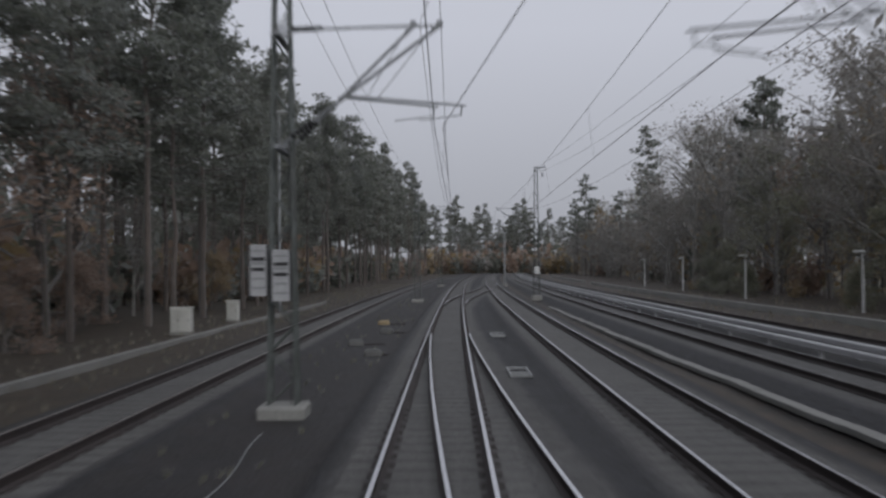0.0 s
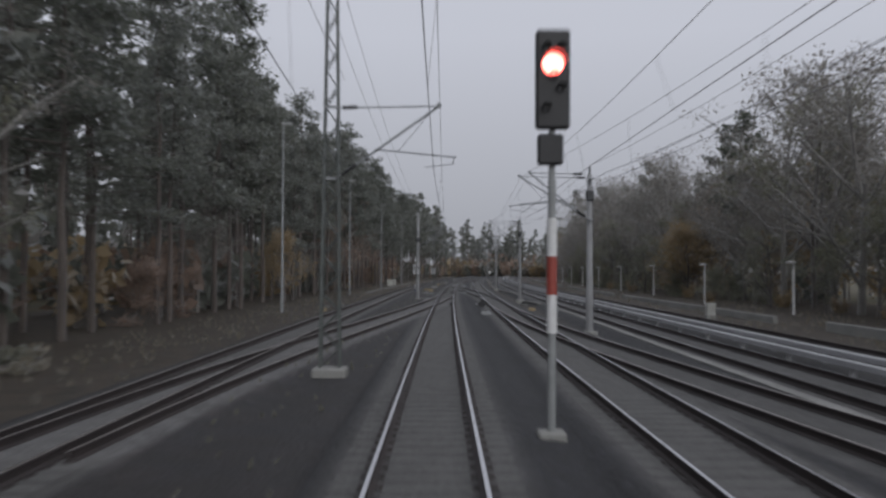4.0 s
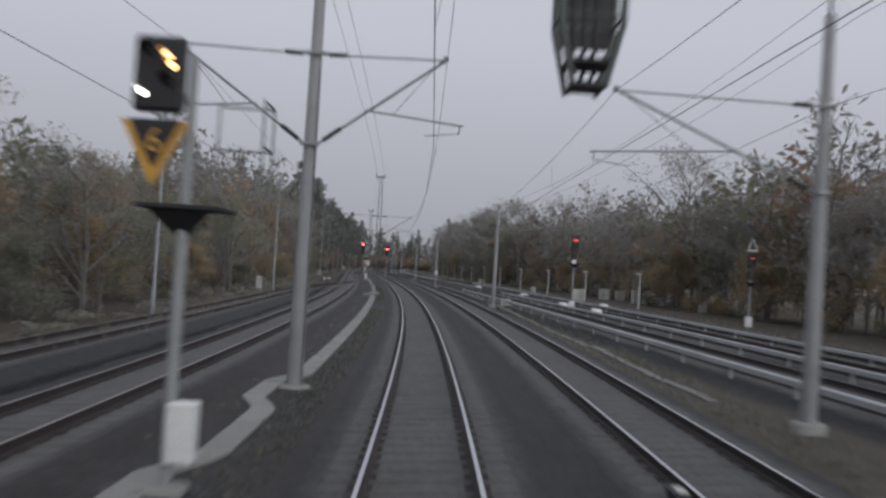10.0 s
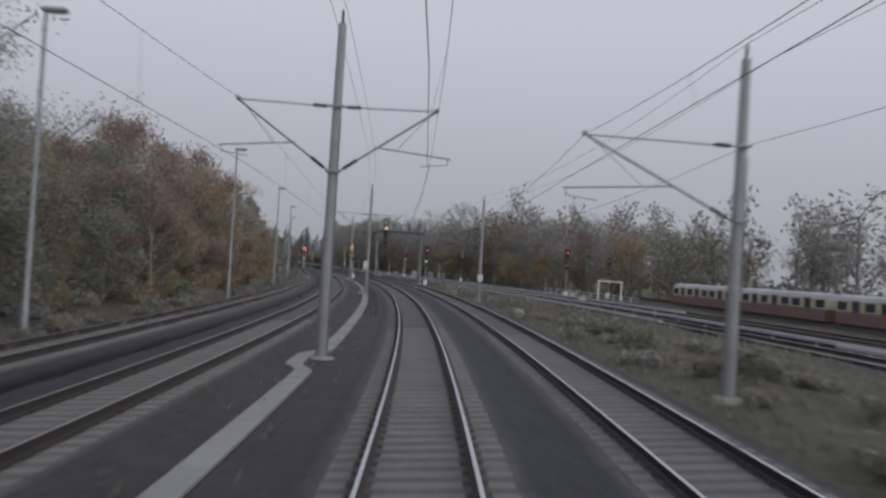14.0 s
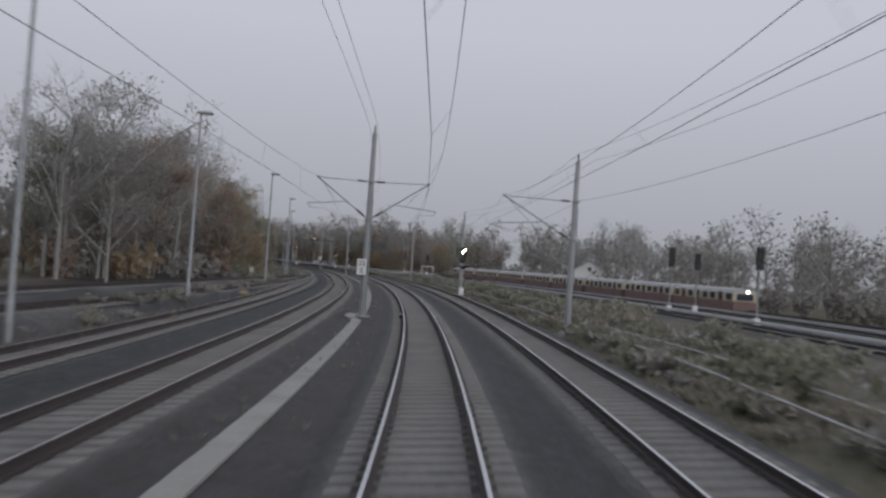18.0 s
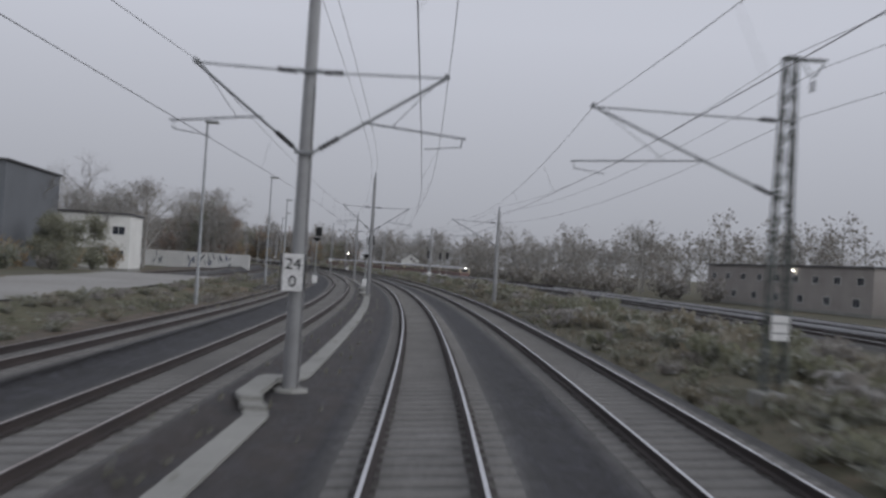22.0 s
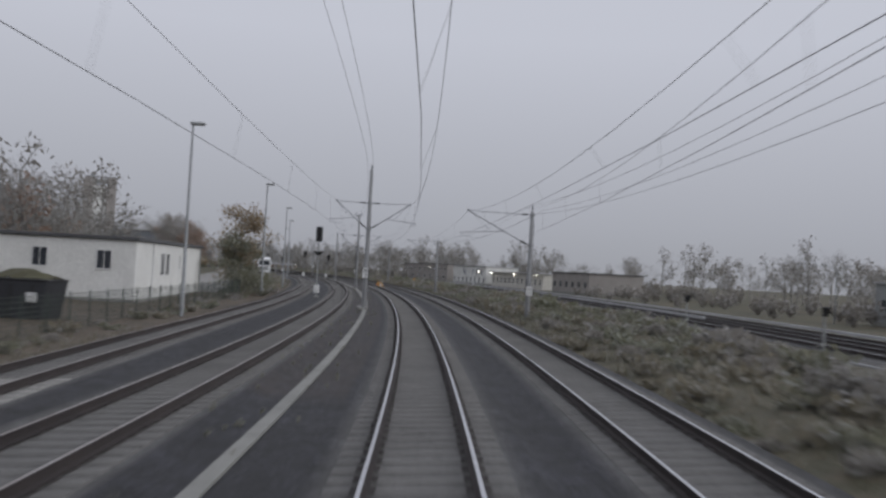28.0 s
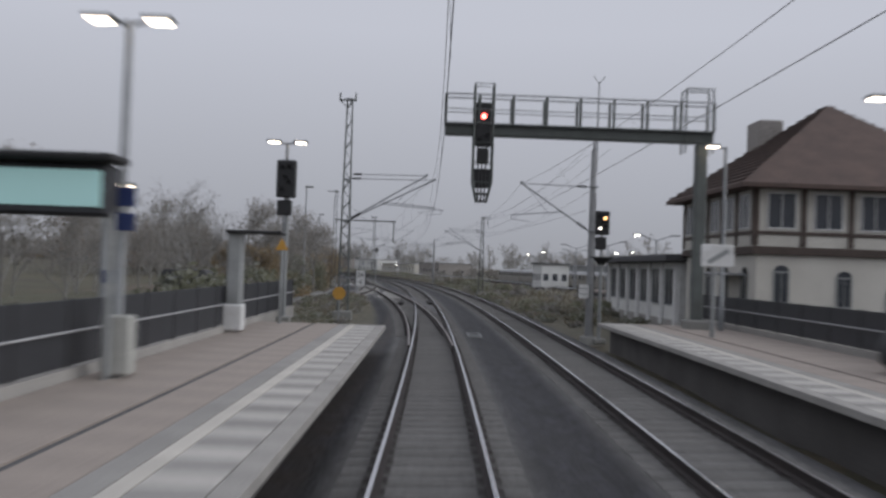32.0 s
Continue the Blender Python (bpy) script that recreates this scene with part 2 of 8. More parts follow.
def glow(name, colour, power):
    m = bpy.data.materials.new(name)
    m.use_nodes = True
    bs = m.node_tree.nodes["Principled BSDF"]
    bs.inputs["Base Color"].default_value = (*colour, 1)
    bs.inputs["Emission Color"].default_value = (*colour, 1)
    bs.inputs["Emission Strength"].default_value = power
    return m


CONCRETE = stuff("sleeper_concrete", (0.20, 0.195, 0.186), 0.85, second=(0.138, 0.134, 0.128), scale=0.5, fine=40, random_hue=0.12)
TROUGH = stuff("trough_concrete", (0.27, 0.268, 0.252), 0.85, second=(0.19, 0.19, 0.178), scale=0.4, fine=30)
MAST_CONCRETE = stuff("spun_concrete", (0.27, 0.275, 0.28), 0.8, second=(0.2, 0.2, 0.205), scale=1.2, fine=50, random_hue=0.1)
STEEL_HEAD = stuff("rail_running_surface", (0.62, 0.62, 0.64), 0.22, 1.0, second=(0.5, 0.5, 0.52), scale=3, fine=80, bump=0.03)
STEEL_RUST = stuff("rail_rust", (0.042, 0.032, 0.030), 0.8, second=(0.024, 0.019, 0.019), scale=1.0, fine=60)
GALV = stuff("galvanised_steel", (0.30, 0.31, 0.32), 0.55, 0.6, second=(0.22, 0.23, 0.24), scale=3, fine=70, bump=0.06)
LATTICE = stuff("painted_lattice_steel", (0.12, 0.135, 0.13), 0.65, 0.1, second=(0.08, 0.085, 0.08), scale=1.5, fine=50, bump=0.1, random_hue=0.15)
COPPER = stuff("weathered_wire", (0.07, 0.065, 0.065), 0.6, 0.5, second=(0.045, 0.045, 0.045), scale=1, fine=30, bump=0)
BLACK = stuff("black_enamel", (0.018, 0.018, 0.02), 0.5, second=(0.012, 0.012, 0.013), scale=3, fine=80, bump=0.05)
WHITE = stuff("white_enamel", (0.72, 0.72, 0.72), 0.5, second=(0.55, 0.55, 0.54), scale=2.5, fine=40, bump=0.05)
RED = stuff("red_enamel", (0.35, 0.07, 0.05), 0.5, second=(0.25, 0.05, 0.04), scale=3, fine=40, bump=0.05)
YELLOW = stuff("yellow_enamel", (0.55, 0.3, 0.05), 0.5, second=(0.42, 0.22, 0.04), scale=3, fine=40, bump=0.05)
BLUE = stuff("blue_enamel", (0.03, 0.05, 0.16), 0.5, second=(0.02, 0.035, 0.12), scale=3, fine=40, bump=0.05)
COVER = stuff("third_rail_cover", (0.44, 0.445, 0.455), 0.6, second=(0.3, 0.3, 0.31), scale=0.35, fine=30, bump=0.1)
BARK = stuff("bark", (0.10, 0.085, 0.07), 0.9, second=(0.05, 0.042, 0.036), scale=1.5, fine=25, bump=0.6, random_hue=0.2)
PINE_BARK = stuff("pine_bark", (0.11, 0.088, 0.075), 0.9, second=(0.055, 0.047, 0.042), scale=0.8, fine=20, bump=0.6, random_hue=0.2)
# twig, needle, leaf and grass tones are lifted paler to stand for haze
TWIG = stuff("lichened_twig_bark", (0.24, 0.23, 0.21), 0.9, second=(0.16, 0.15, 0.14), scale=1.5, fine=25, bump=0.2, random_hue=0.15)
NEEDLE = leaf_stuff("pine_needles", [(0.085, 0.095, 0.075), (0.115, 0.125, 0.095), (0.15, 0.15, 0.12)])
OCHRE = leaf_stuff("ochre_leaves", [(0.20, 0.14, 0.07), (0.27, 0.19, 0.09), (0.34, 0.25, 0.12)])
RUSSET = leaf_stuff("russet_leaves", [(0.19, 0.125, 0.09), (0.25, 0.165, 0.115), (0.30, 0.21, 0.15)])
OLIVE = leaf_stuff("olive_leaves", [(0.13, 0.135, 0.085), (0.175, 0.175, 0.11), (0.23, 0.22, 0.14)])
UMBER = leaf_stuff("dry_pale_leaves", [(0.17, 0.155, 0.135), (0.22, 0.20, 0.175), (0.27, 0.245, 0.215)])
STRAW = leaf_stuff("withered_grass", [(0.14, 0.125, 0.085), (0.195, 0.17, 0.115), (0.25, 0.215, 0.15)])
MOSS = leaf_stuff("dark_moss", [(0.045, 0.047, 0.033), (0.065, 0.067, 0.043), (0.095, 0.09, 0.06)])
GRASS = leaf_stuff("damp_grass", [(0.115, 0.115, 0.075), (0.155, 0.152, 0.10), (0.205, 0.192, 0.13)])
# bark and twigs get a weaker haze sheen
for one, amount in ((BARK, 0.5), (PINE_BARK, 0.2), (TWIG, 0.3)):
    haze_sheen(one.node_tree.nodes["Principled BSDF"], amount)

# ---- the tracks' lines ----
def curve_line(nodes, soft=14.0):
    """u along d through the nodes, rounded off."""
    ds = np.arange(nodes[0][0] - 60, nodes[-1][0] + 60.1, 2.0)
    us = np.interp(ds, [n[0] for n in nodes], [n[1] for n in nodes])
    k = max(1, int(soft / 2))
    kernel = np.ones(2 * k + 1) / (2 * k + 1)
    us = np.convolve(np.pad(us, k, mode="edge"), kernel, "valid")
    return lambda d: np.interp(d, ds, us)


SHINY, DULL, RUSTY = 0, 1, 2
R2 = [(-400, 9.8), (250, 9.8), (300, 11), (345, 13.2), (432, 18), (515, 23.2), (620, 24.5), (720, 26), (790, 27), (917, 22.5), (975, 21), (1050, 18.5), (1150, 17.5)]
LINES = {
    # name: nodes, span, rail finish, sleepers, soft
    "main_track": ([(-400, 0), (1250, 0)], (-320, 1190), SHINY, (-150, 1150), 10),
    "second_main_track": ([(-400, 4.35), (1250, 4.4)], (-320, 1190), SHINY, (-120, 1150), 10),
    "relief_track": ([(-400, -6.3), (180, -6.3), (300, -6.2), (430, -5.95), (550, -5.75), (627, -5.5), (960, -5.35), (1000, -5.0), (1015, -4.5), (1038, -2.9), (1060, -1.4), (1085, -0.25), (1100, 0)], (-320, 1098), DULL, (-60, 1090), 12),
    "outer_relief_track": ([(205, -6.2), (216, -6.4), (228, -7.6), (242, -9.5), (256, -10.4), (290, -10.5), (430, -10.3), (617, -9.4), (757, -10.0), (940, -9.4), (962, -8.5), (985, -6.4), (1003, -5.0)], (207, 1003), DULL, (212, 995), 14),
    "buffer_track": ([(1004, -4.9), (1015, -4.85), (1030, -5.3), (1044, -6.35), (1056, -7.4)], (1006, 1056), RUSTY, (1012, 1054), 10),
    "yard_ladder_track": ([(455, -10.3), (475, -10.5), (500, -11.6), (541, -13.8), (580, -16.5), (640, -20)], (458, 640), RUSTY, (470, 640), 16),
    "outer_yard_track": ([(470, -10.4), (490, -12.5), (511, -16.2), (545, -20.2), (600, -24), (650, -26)], (474, 650), RUSTY, (485, 650), 14),
    "crossover_to_second_main": ([(-38, 0), (-10, 0.84), (8, 2.1), (22, 3.15), (40, 4.15), (56, 4.37)], (-36, 54), SHINY, (-20, 40), 12),
    "far_crossover": ([(-62, 0), (-80, 0.9), (-105, 3.3), (-130, 4.35)][::-1], (-128, -64), SHINY, (-118, -76), 12),
    "crossover_to_relief": ([(36, 0), (55, -0.75), (72, -2.1), (89, -3.5), (106, -5.3), (124, -6.25)], (38, 122), DULL, (56, 56), 12),
    "crossover_to_suburban": ([(66, 4.37), (88, 4.85), (110, 6.4), (135, 8.7), (158, 9.75)], (68, 156), DULL, (84, 145), 12),
    "suburban_track": (R2, (-320, 1120), SHINY, (-60, 760), 30),
    "second_suburban_track": ([(d, u + 4.4) for d, u in R2], (-320, 1120), SHINY, (-60, 700), 30),
    "third_suburban_track": ([(110, 14.4), (150, 18.4)] + [(d, u + 8.8) for d, u in R2 if 250 <= d <= 800], (112, 800), DULL, (120, 560), 24),
    "depot_track": ([(330, 36.3), (357, 39.2), (480, 40.1), (600, 38.3)], (335, 600), RUSTY, (340, 560), 24),
}
LINE_U = {k: curve_line(v[0], v[4]) for k, v in LINES.items()}


def value_noise(a, b, seed=0):
    """Smooth noise from -1 to 1 on two arrays."""
    ia, ib = np.floor(a).astype(int), np.floor(b).astype(int)
    fa, fb = a - ia, b - ib
    fa, fb = fa * fa * (3 - 2 * fa), fb * fb * (3 - 2 * fb)

    def r(i, j):
        h = np.sin(i * 127.1 + j * 311.7 + seed * 74.7) * 43758.5453
        return (h - np.floor(h)) * 2 - 1

    return (r(ia, ib) * (1 - fa) + r(ia + 1, ib) * fa) * (1 - fb) + (r(ia, ib + 1) * (1 - fa) + r(ia + 1, ib + 1) * fa) * fb


# ---- the ground ----
def ground_height(d, u):
    """Height of the formation, how much of it is sleeper bed, ballast and green."""
    z = np.full(d.shape, -0.62) + 0.1 * value_noise(d / 7, u / 3, 1) + 0.05 * value_noise(d / 1.7, u / 1.1, 2)
    # a low grassy rise between the main lines and the suburban lines
    rise = np.interp(d, [280, 380, 470, 900, 1000, 1100], [0, 0.25, 0.45, 0.5, 0.35, 0.1])
    z = z + rise * np.clip((u - 6.8) / 2.2, 0, 1) * (1 + 0.5 * value_noise(d / 5, u / 2.5, 3))
    z = z - np.clip((u - 16) / 10, 0, 1) * rise
    near = np.full(d.shape, 99.0)
    for k, v in LINES.items():
        lo, hi = v[1]
        off = np.where((d > lo - 4) & (d < hi + 4), u - LINE_U[k](d), 99.0)
        top = np.interp(d, [400, 470], [-0.182, -0.212]) + off * np.sin(cant(d))
        w = np.clip((2.35 - np.abs(off)) / 0.75, 0, 1)
        z = np.where(np.abs(off) < 2.35, np.maximum(z, z * (1 - w) + top * w), z)
        near = np.minimum(near, np.abs(off))
    # the space between the main lines is filled with ballast
    fill = ((u > -1.8) & (u < 6.4)) | ((u > np.interp(d, [225, 256, 940, 985], [-8, -9.4, -9.4, -8])) & (u < -4))
    z = np.where(fill & (near > 1.5), np.maximum(z, -0.35 + 0.045 * value_noise(d * 1.3, u * 2.4, 7)), z)
    bank = (d > 1044) & (u < -2.5)
    fill = fill & ~bank
    middle = (u > -4.6) & (u < -1.6) & ~bank
    z = np.where(bank & (near > 2.3), -0.34 + 0.1 * value_noise(d / 3, u / 2, 9), z)
    z = np.where(middle, np.maximum(z, -0.30), z)
    # shallow where the platforms stand
    bed = np.clip((1.46 - near) / 0.16, 0, 1)
    stone = np.clip((2.6 - near) / 0.5, 0, 1)
    stone = np.where(fill, 1.0, stone)
    stone = np.where(middle, 0.82, stone)
    stone = np.where((d > 430) & (d < 660) & (u < -8) & (u > -27), np.maximum(stone, 0.75), stone)
    # fine gravel and pale dust round the points before the station
    verge = np.interp(d, [950, 976, 988, 1005, 1017, 1028, 1046], [-13.2, -10.9, -9.6, -8.3, -8.7, -9.6, -9.6])
    stone = np.where((d > 950) & (d < 1046) & (u > verge) & (u < 0), 1.0, stone)
    bed = np.where((d > 975) & (d < 1047) & (u < -2.2), np.clip((1.8 - near) / 0.2, 0, 1), bed)
    return z, bed, stone


gd = np.concatenate([np.arange(-330, -60, 3.0), np.arange(-60, 1200, 1.5)])
gu = np.concatenate([np.arange(-34, -13, 1.5), np.arange(-13, -8.2, 0.4), np.arange(-8.2, 7, 0.2), np.arange(7, 11, 0.4), np.arange(11, 48, 1.1)])
D, U = np.meshgrid(gd, gu, indexing="ij")
Z, BED, STONE = ground_height(D, U)
edge = np.minimum(np.clip((U + 34) / 6, 0, 1), np.clip((47 - U) / 6, 0, 1))
Z = Z * edge + (-0.95) * (1 - edge)
form = Form().sheet(lay(D, U, Z)[:, ::-1][:, ::-1])
GREEN = np.clip(np.interp(D, [-330, 150, 330, 420, 1100], [0.15, 0.25, 0.45, 0.8, 0.7]) * (U > 6) + 0.25 * (U < -8) + 0.7 * ((D > 1044) & (U < -2.5)), 0, 1)


def trackbed_stuff():
    m = bpy.data.materials.new("trackbed")
    m.use_nodes = True
    n, l = m.node_tree.nodes, m.node_tree.links
    bs = n["Principled BSDF"]
    co = n.new("ShaderNodeTexCoord")

    def noise_at(scale, detail=3):
        t = n.new("ShaderNodeTexNoise")
        t.inputs["Scale"].default_value, t.inputs["Detail"].default_value = scale, detail
        l.new(co.outputs["Object"], t.inputs["Vector"])
        return t.outputs[0]

    def ramp(src, *stops):
        r = n.new("ShaderNodeValToRGB")
        for i, (p, c) in enumerate(stops):
            e = r.color_ramp.elements[i] if i < 2 else r.color_ramp.elements.new(p)
            e.position, e.color = p, (*c, 1)
        l.new(src, r.inputs[0])
        return r.outputs[0]

    def mixed(f, a, b, kind="MIX"):
        x = n.new("ShaderNodeMix")
        x.data_type, x.blend_type = "RGBA", kind
        if isinstance(f, float):
            x.inputs["Factor"].default_value = f
        else:
            l.new(f, x.inputs["Factor"])
        l.new(a, x.inputs["A"])
        l.new(b, x.inputs["B"])
        return x.outputs["Result"]

    def attribute(name):
        a = n.new("ShaderNodeAttribute")
        a.attribute_name = name
        return a.outputs["Fac"]

    cells = n.new("ShaderNodeTexVoronoi")
    cells.inputs["Scale"].default_value = 11
    l.new(co.outputs["Object"], cells.inputs["Vector"])
    patch, grain = noise_at(0.22, 5), noise_at(30)
    stones = ramp(cells.outputs["Distance"], (0.0, (0.060, 0.061, 0.071)), (0.5, (0.010, 0.010, 0.013)))
    tint = ramp(patch, (0.35, (0.78, 0.76, 0.74)), (0.65, (1.0, 1.0, 1.02)))
    stones = mixed(1.0, stones, tint, "MULTIPLY")
    clump = ramp(noise_at(6.0, 5), (0.38, (0.25, 0.25, 0.25)), (0.62, (1.85, 1.84, 1.9)))
    stones = mixed(0.9, stones, clump, "MULTIPLY")
    drift = ramp(noise_at(1.9, 5), (0.4, (0.5, 0.49, 0.49)), (0.6, (1.5, 1.5, 1.53)))
    stones = mixed(0.9, stones, drift, "MULTIPLY")
    dusty = ramp(cells.outputs["Distance"], (0.0, (0.158, 0.155, 0.150)), (0.7, (0.089, 0.087, 0.084)))
    dusty = mixed(0.7, dusty, tint, "MULTIPLY")
    dusty = mixed(0.3, dusty, clump, "MULTIPLY")
    dusty = mixed(0.35, dusty, drift, "MULTIPLY")
    earth = ramp(noise_at(1.4, 6), (0.3, (0.045, 0.034, 0.027)), (0.5, (0.105, 0.073, 0.052)), (0.7, (0.155, 0.10, 0.068)))
    grass = ramp(noise_at(2.3, 6), (0.3, (0.045, 0.05, 0.024)), (0.52, (0.10, 0.10, 0.055)), (0.72, (0.165, 0.13, 0.085)))
    soil = mixed(attribute("green"), earth, grass)
    soil = mixed(0.5, soil, ramp(grain, (0.3, (0.55, 0.55, 0.55)), (0.7, (1.2, 1.2, 1.2))), "MULTIPLY")
    base = mixed(attribute("stone"), soil, stones)
    grime = ramp(attribute("old"), (0.0, (1.0, 1.0, 1.0)), (1.0, (0.36, 0.355, 0.35)))
    base = mixed(1.0, base, grime, "MULTIPLY")
    film = ramp(attribute("old"), (0.0, (1.0, 1.0, 1.0)), (1.0, (0.5, 0.495, 0.485)))
    dusty = mixed(1.0, dusty, film, "MULTIPLY")
    base = mixed(attribute("bed"), base, dusty)
    l.new(base, bs.inputs["Base Color"])
    bs.inputs["Roughness"].default_value = 0.75
    b = n.new("ShaderNodeBump")
    b.inputs["Strength"].default_value, b.inputs["Distance"].default_value = 0.8, 0.03
    l.new(cells.outputs["Distance"], b.inputs["Height"])
    b.invert = True
    l.new(b.outputs[0], bs.inputs["Normal"])
    return m


TRACKBED = trackbed_stuff()
bed_ob = solid("trackbed", form, TRACKBED, "dark grey ballast with leaf-strewn earth and grass beside it", "ballast", kind="structure")
OLD = np.interp(D, [200, 480, 700, 900], [1.0, 0.7, 0.45, 0.3])
# pale dust lies thick over the crossover
DUSTY = (D > 44) & (D < 122) & (np.abs(U - LINE_U["crossover_to_relief"](D)) < 1.5)
OLD = np.where(DUSTY, 0.15, OLD)
OLD = np.where((D > 985) & (D < 1048) & (U < -1.2), 0.0, OLD)
for key, arr in (("bed", BED), ("stone", STONE), ("green", GREEN), ("old", OLD)):
    bed_ob.data.attributes.new(key, "FLOAT", "POINT").data.foreach_set("value", np.ascontiguousarray(arr, dtype=np.float32).ravel())

EARTH = stuff("woodland_earth", (0.12, 0.085, 0.055), 0.95, second=(0.05, 0.042, 0.03), scale=0.12, fine=3, bump=0.5, third=(0.075, 0.072, 0.042))
form = Form()
ring = np.linspace(-2600, 2600, 27)
gx, gy = np.meshgrid(ring - 100, ring - 550)
form.sheet(np.stack([gx, gy, np.full(gx.shape, -1.0)], -1))
solid("ground", form, EARTH, "damp brown and green open ground under fog", "ground", kind="structure")

# ---- rails and sleepers ----
PROFILE = [(-0.030, 0.0), (0.030, 0.0), (0.036, -0.008), (0.034, -0.036), (0.012, -0.05), (0.012, -0.135), (0.078, -0.153), (0.078, -0.178), (-0.078, -0.178), (-0.078, -0.153), (-0.012, -0.135), (-0.012, -0.05), (-0.034, -0.036), (-0.036, -0.008)]
STEEL_DULL = stuff("dull_rail_head", (0.40, 0.38, 0.37), 0.4, 0.9, second=(0.2, 0.16, 0.14), scale=1.5, fine=60, bump=0.05)


def swept(profile, ds, us, zs, tilt, closed=True):
    """A profile in u and z carried along the plan; each of us, zs and tilt is an array along ds."""
    pu = np.array([p[0] for p in profile])
    pz = np.array([p[1] for p in profile])
    u = us[:, None] + pu * np.cos(tilt)[:, None] - pz * np.sin(tilt)[:, None]
    z = zs[:, None] + pu * np.sin(tilt)[:, None] + pz * np.cos(tilt)[:, None]
    g = lay(ds[:, None], u, z)
    n, m = g.shape[:2]
    f = Form()
    e = m if closed else m - 1
    fs = [(i * m + j, i * m + (j + 1) % m, (i + 1) * m + (j + 1) % m, (i + 1) * m + j) for i in range(n - 1) for j in range(e)]
    f.add(g.reshape(-1, 3), fs)
    if closed:
        f.add(g[0], [tuple(range(m))])
        f.add(g[-1], [tuple(range(m - 1, -1, -1))])
    return f


def sleeper_form(f, u_len=2.6, w=0.26):
    a, b = u_len / 2, w / 2
    vs = [(-a, -b, -0.2), (a, -b, -0.2), (a, b, -0.2), (-a, b, -0.2), (-a + 0.03, -b + 0.04, 0), (a - 0.03, -b + 0.04, 0), (a - 0.03, b - 0.04, 0), (-a + 0.03, b - 0.04, 0)]
    f.add(vs, [(4, 5, 6, 7), (0, 1, 5, 4), (1, 2, 6, 5), (2, 3, 7, 6), (3, 0, 4, 7)])
    return f


OLD_CONCRETE = stuff("dusty_old_sleeper", (0.135, 0.132, 0.126), 0.9, second=(0.09, 0.088, 0.085), scale=0.5, fine=40)
PALE_CONCRETE = stuff("new_sleeper_concrete", (0.45, 0.44, 0.415), 0.85, second=(0.35, 0.34, 0.32), scale=0.6, fine=40)
FINISH = {SHINY: STEEL_HEAD, DULL: STEEL_DULL, RUSTY: STEEL_RUST}
LABELS = {SHINY: "pair of polished steel rails on concrete sleepers", DULL: "pair of dull worn rails on concrete sleepers", RUSTY: "pair of rust-brown rails on old sleepers"}
single = sleeper_form(Form()).data("sleeper", CONCRETE)
order = 0
for key, (nodes, span, finish, ties, soft) in LINES.items():
    order += 1
    track = thing(key, Matrix(), LABELS[finish], "railway track")
    tagged(track, kind="structure")
    ds = np.arange(span[0], span[1] + 0.1, 4.0)
    drop = 0.0 if key in ("main_track", "second_main_track", "relief_track") else -0.004 * (1 + order % 3)
    for side in (-1, 1):
        c = cant(ds)
        f = swept(PROFILE, ds, LINE_U[key](ds) + side * 0.7525 * np.cos(c), drop + side * 0.7525 * np.sin(c), c)
        rail = part("rail", f, [STEEL_RUST, FINISH[finish]], track)
        idx = np.zeros(len(f.f), dtype=np.int32)
        idx[: (len(ds) - 1) * len(PROFILE) : len(PROFILE)] = 1
        rail.data.polygons.foreach_set("material_index", idx)
    near_part = {"main_track": (960, 1122), "second_main_track": (1062, 1122)}.get(key, (1, 0))
    f, f_pale, f_old, clips = Form(), Form(), Form(), Form()
    pale_from = {"relief_track": 985, "buffer_track": 1000, "outer_relief_track": 950}.get(key)
    for d in np.arange(ties[0], ties[1], 0.62):
        u = float(LINE_U[key](d)) + random.uniform(-0.01, 0.01)
        long = 2.6
        m = spot(d, u, -0.181 + drop) @ Euler((0, -float(cant(d)), 0)).to_matrix().to_4x4()
        if key in ("main_track", "second_main_track", "relief_track"):
            g = Form().box((-0.7525, 0, 0.014), (0.33, 0.17, 0.036)).box((0.7525, 0, 0.014), (0.33, 0.17, 0.036))
            clips.add([m @ Vector(p) for p in g.v], g.f)
        if near_part[0] <= d <= near_part[1]:
            ob = new("sleeper", single)
            ob.parent = track
            ob.matrix_basis = m
        elif pale_from is not None and pale_from < d < 1047:
            g = sleeper_form(Form(), long)
            f_pale.add([m @ Vector(p) for p in g.v], g.f)
        else:
            g = sleeper_form(Form(), long) if key in ("main_track", "second_main_track") else Form().box((0, 0, -0.05), (long, 0.24, 0.1))
            (f_old if d < 430 else f).add([m @ Vector(p) for p in g.v], g.f)
    for one, material in ((f, CONCRETE), (f_old, OLD_CONCRETE)):
        if one.v:
            tagged(part("sleepers", one, material, track), kind="stuff")
    if clips.v:
        tagged(part("rail_fastenings", clips, STEEL_RUST, track, "dark rusty clips and pads"), kind="stuff")
    if f_pale.v:
        tagged(part("new_sleepers", f_pale, PALE_CONCRETE, track, "pale new concrete sleepers"), kind="stuff")

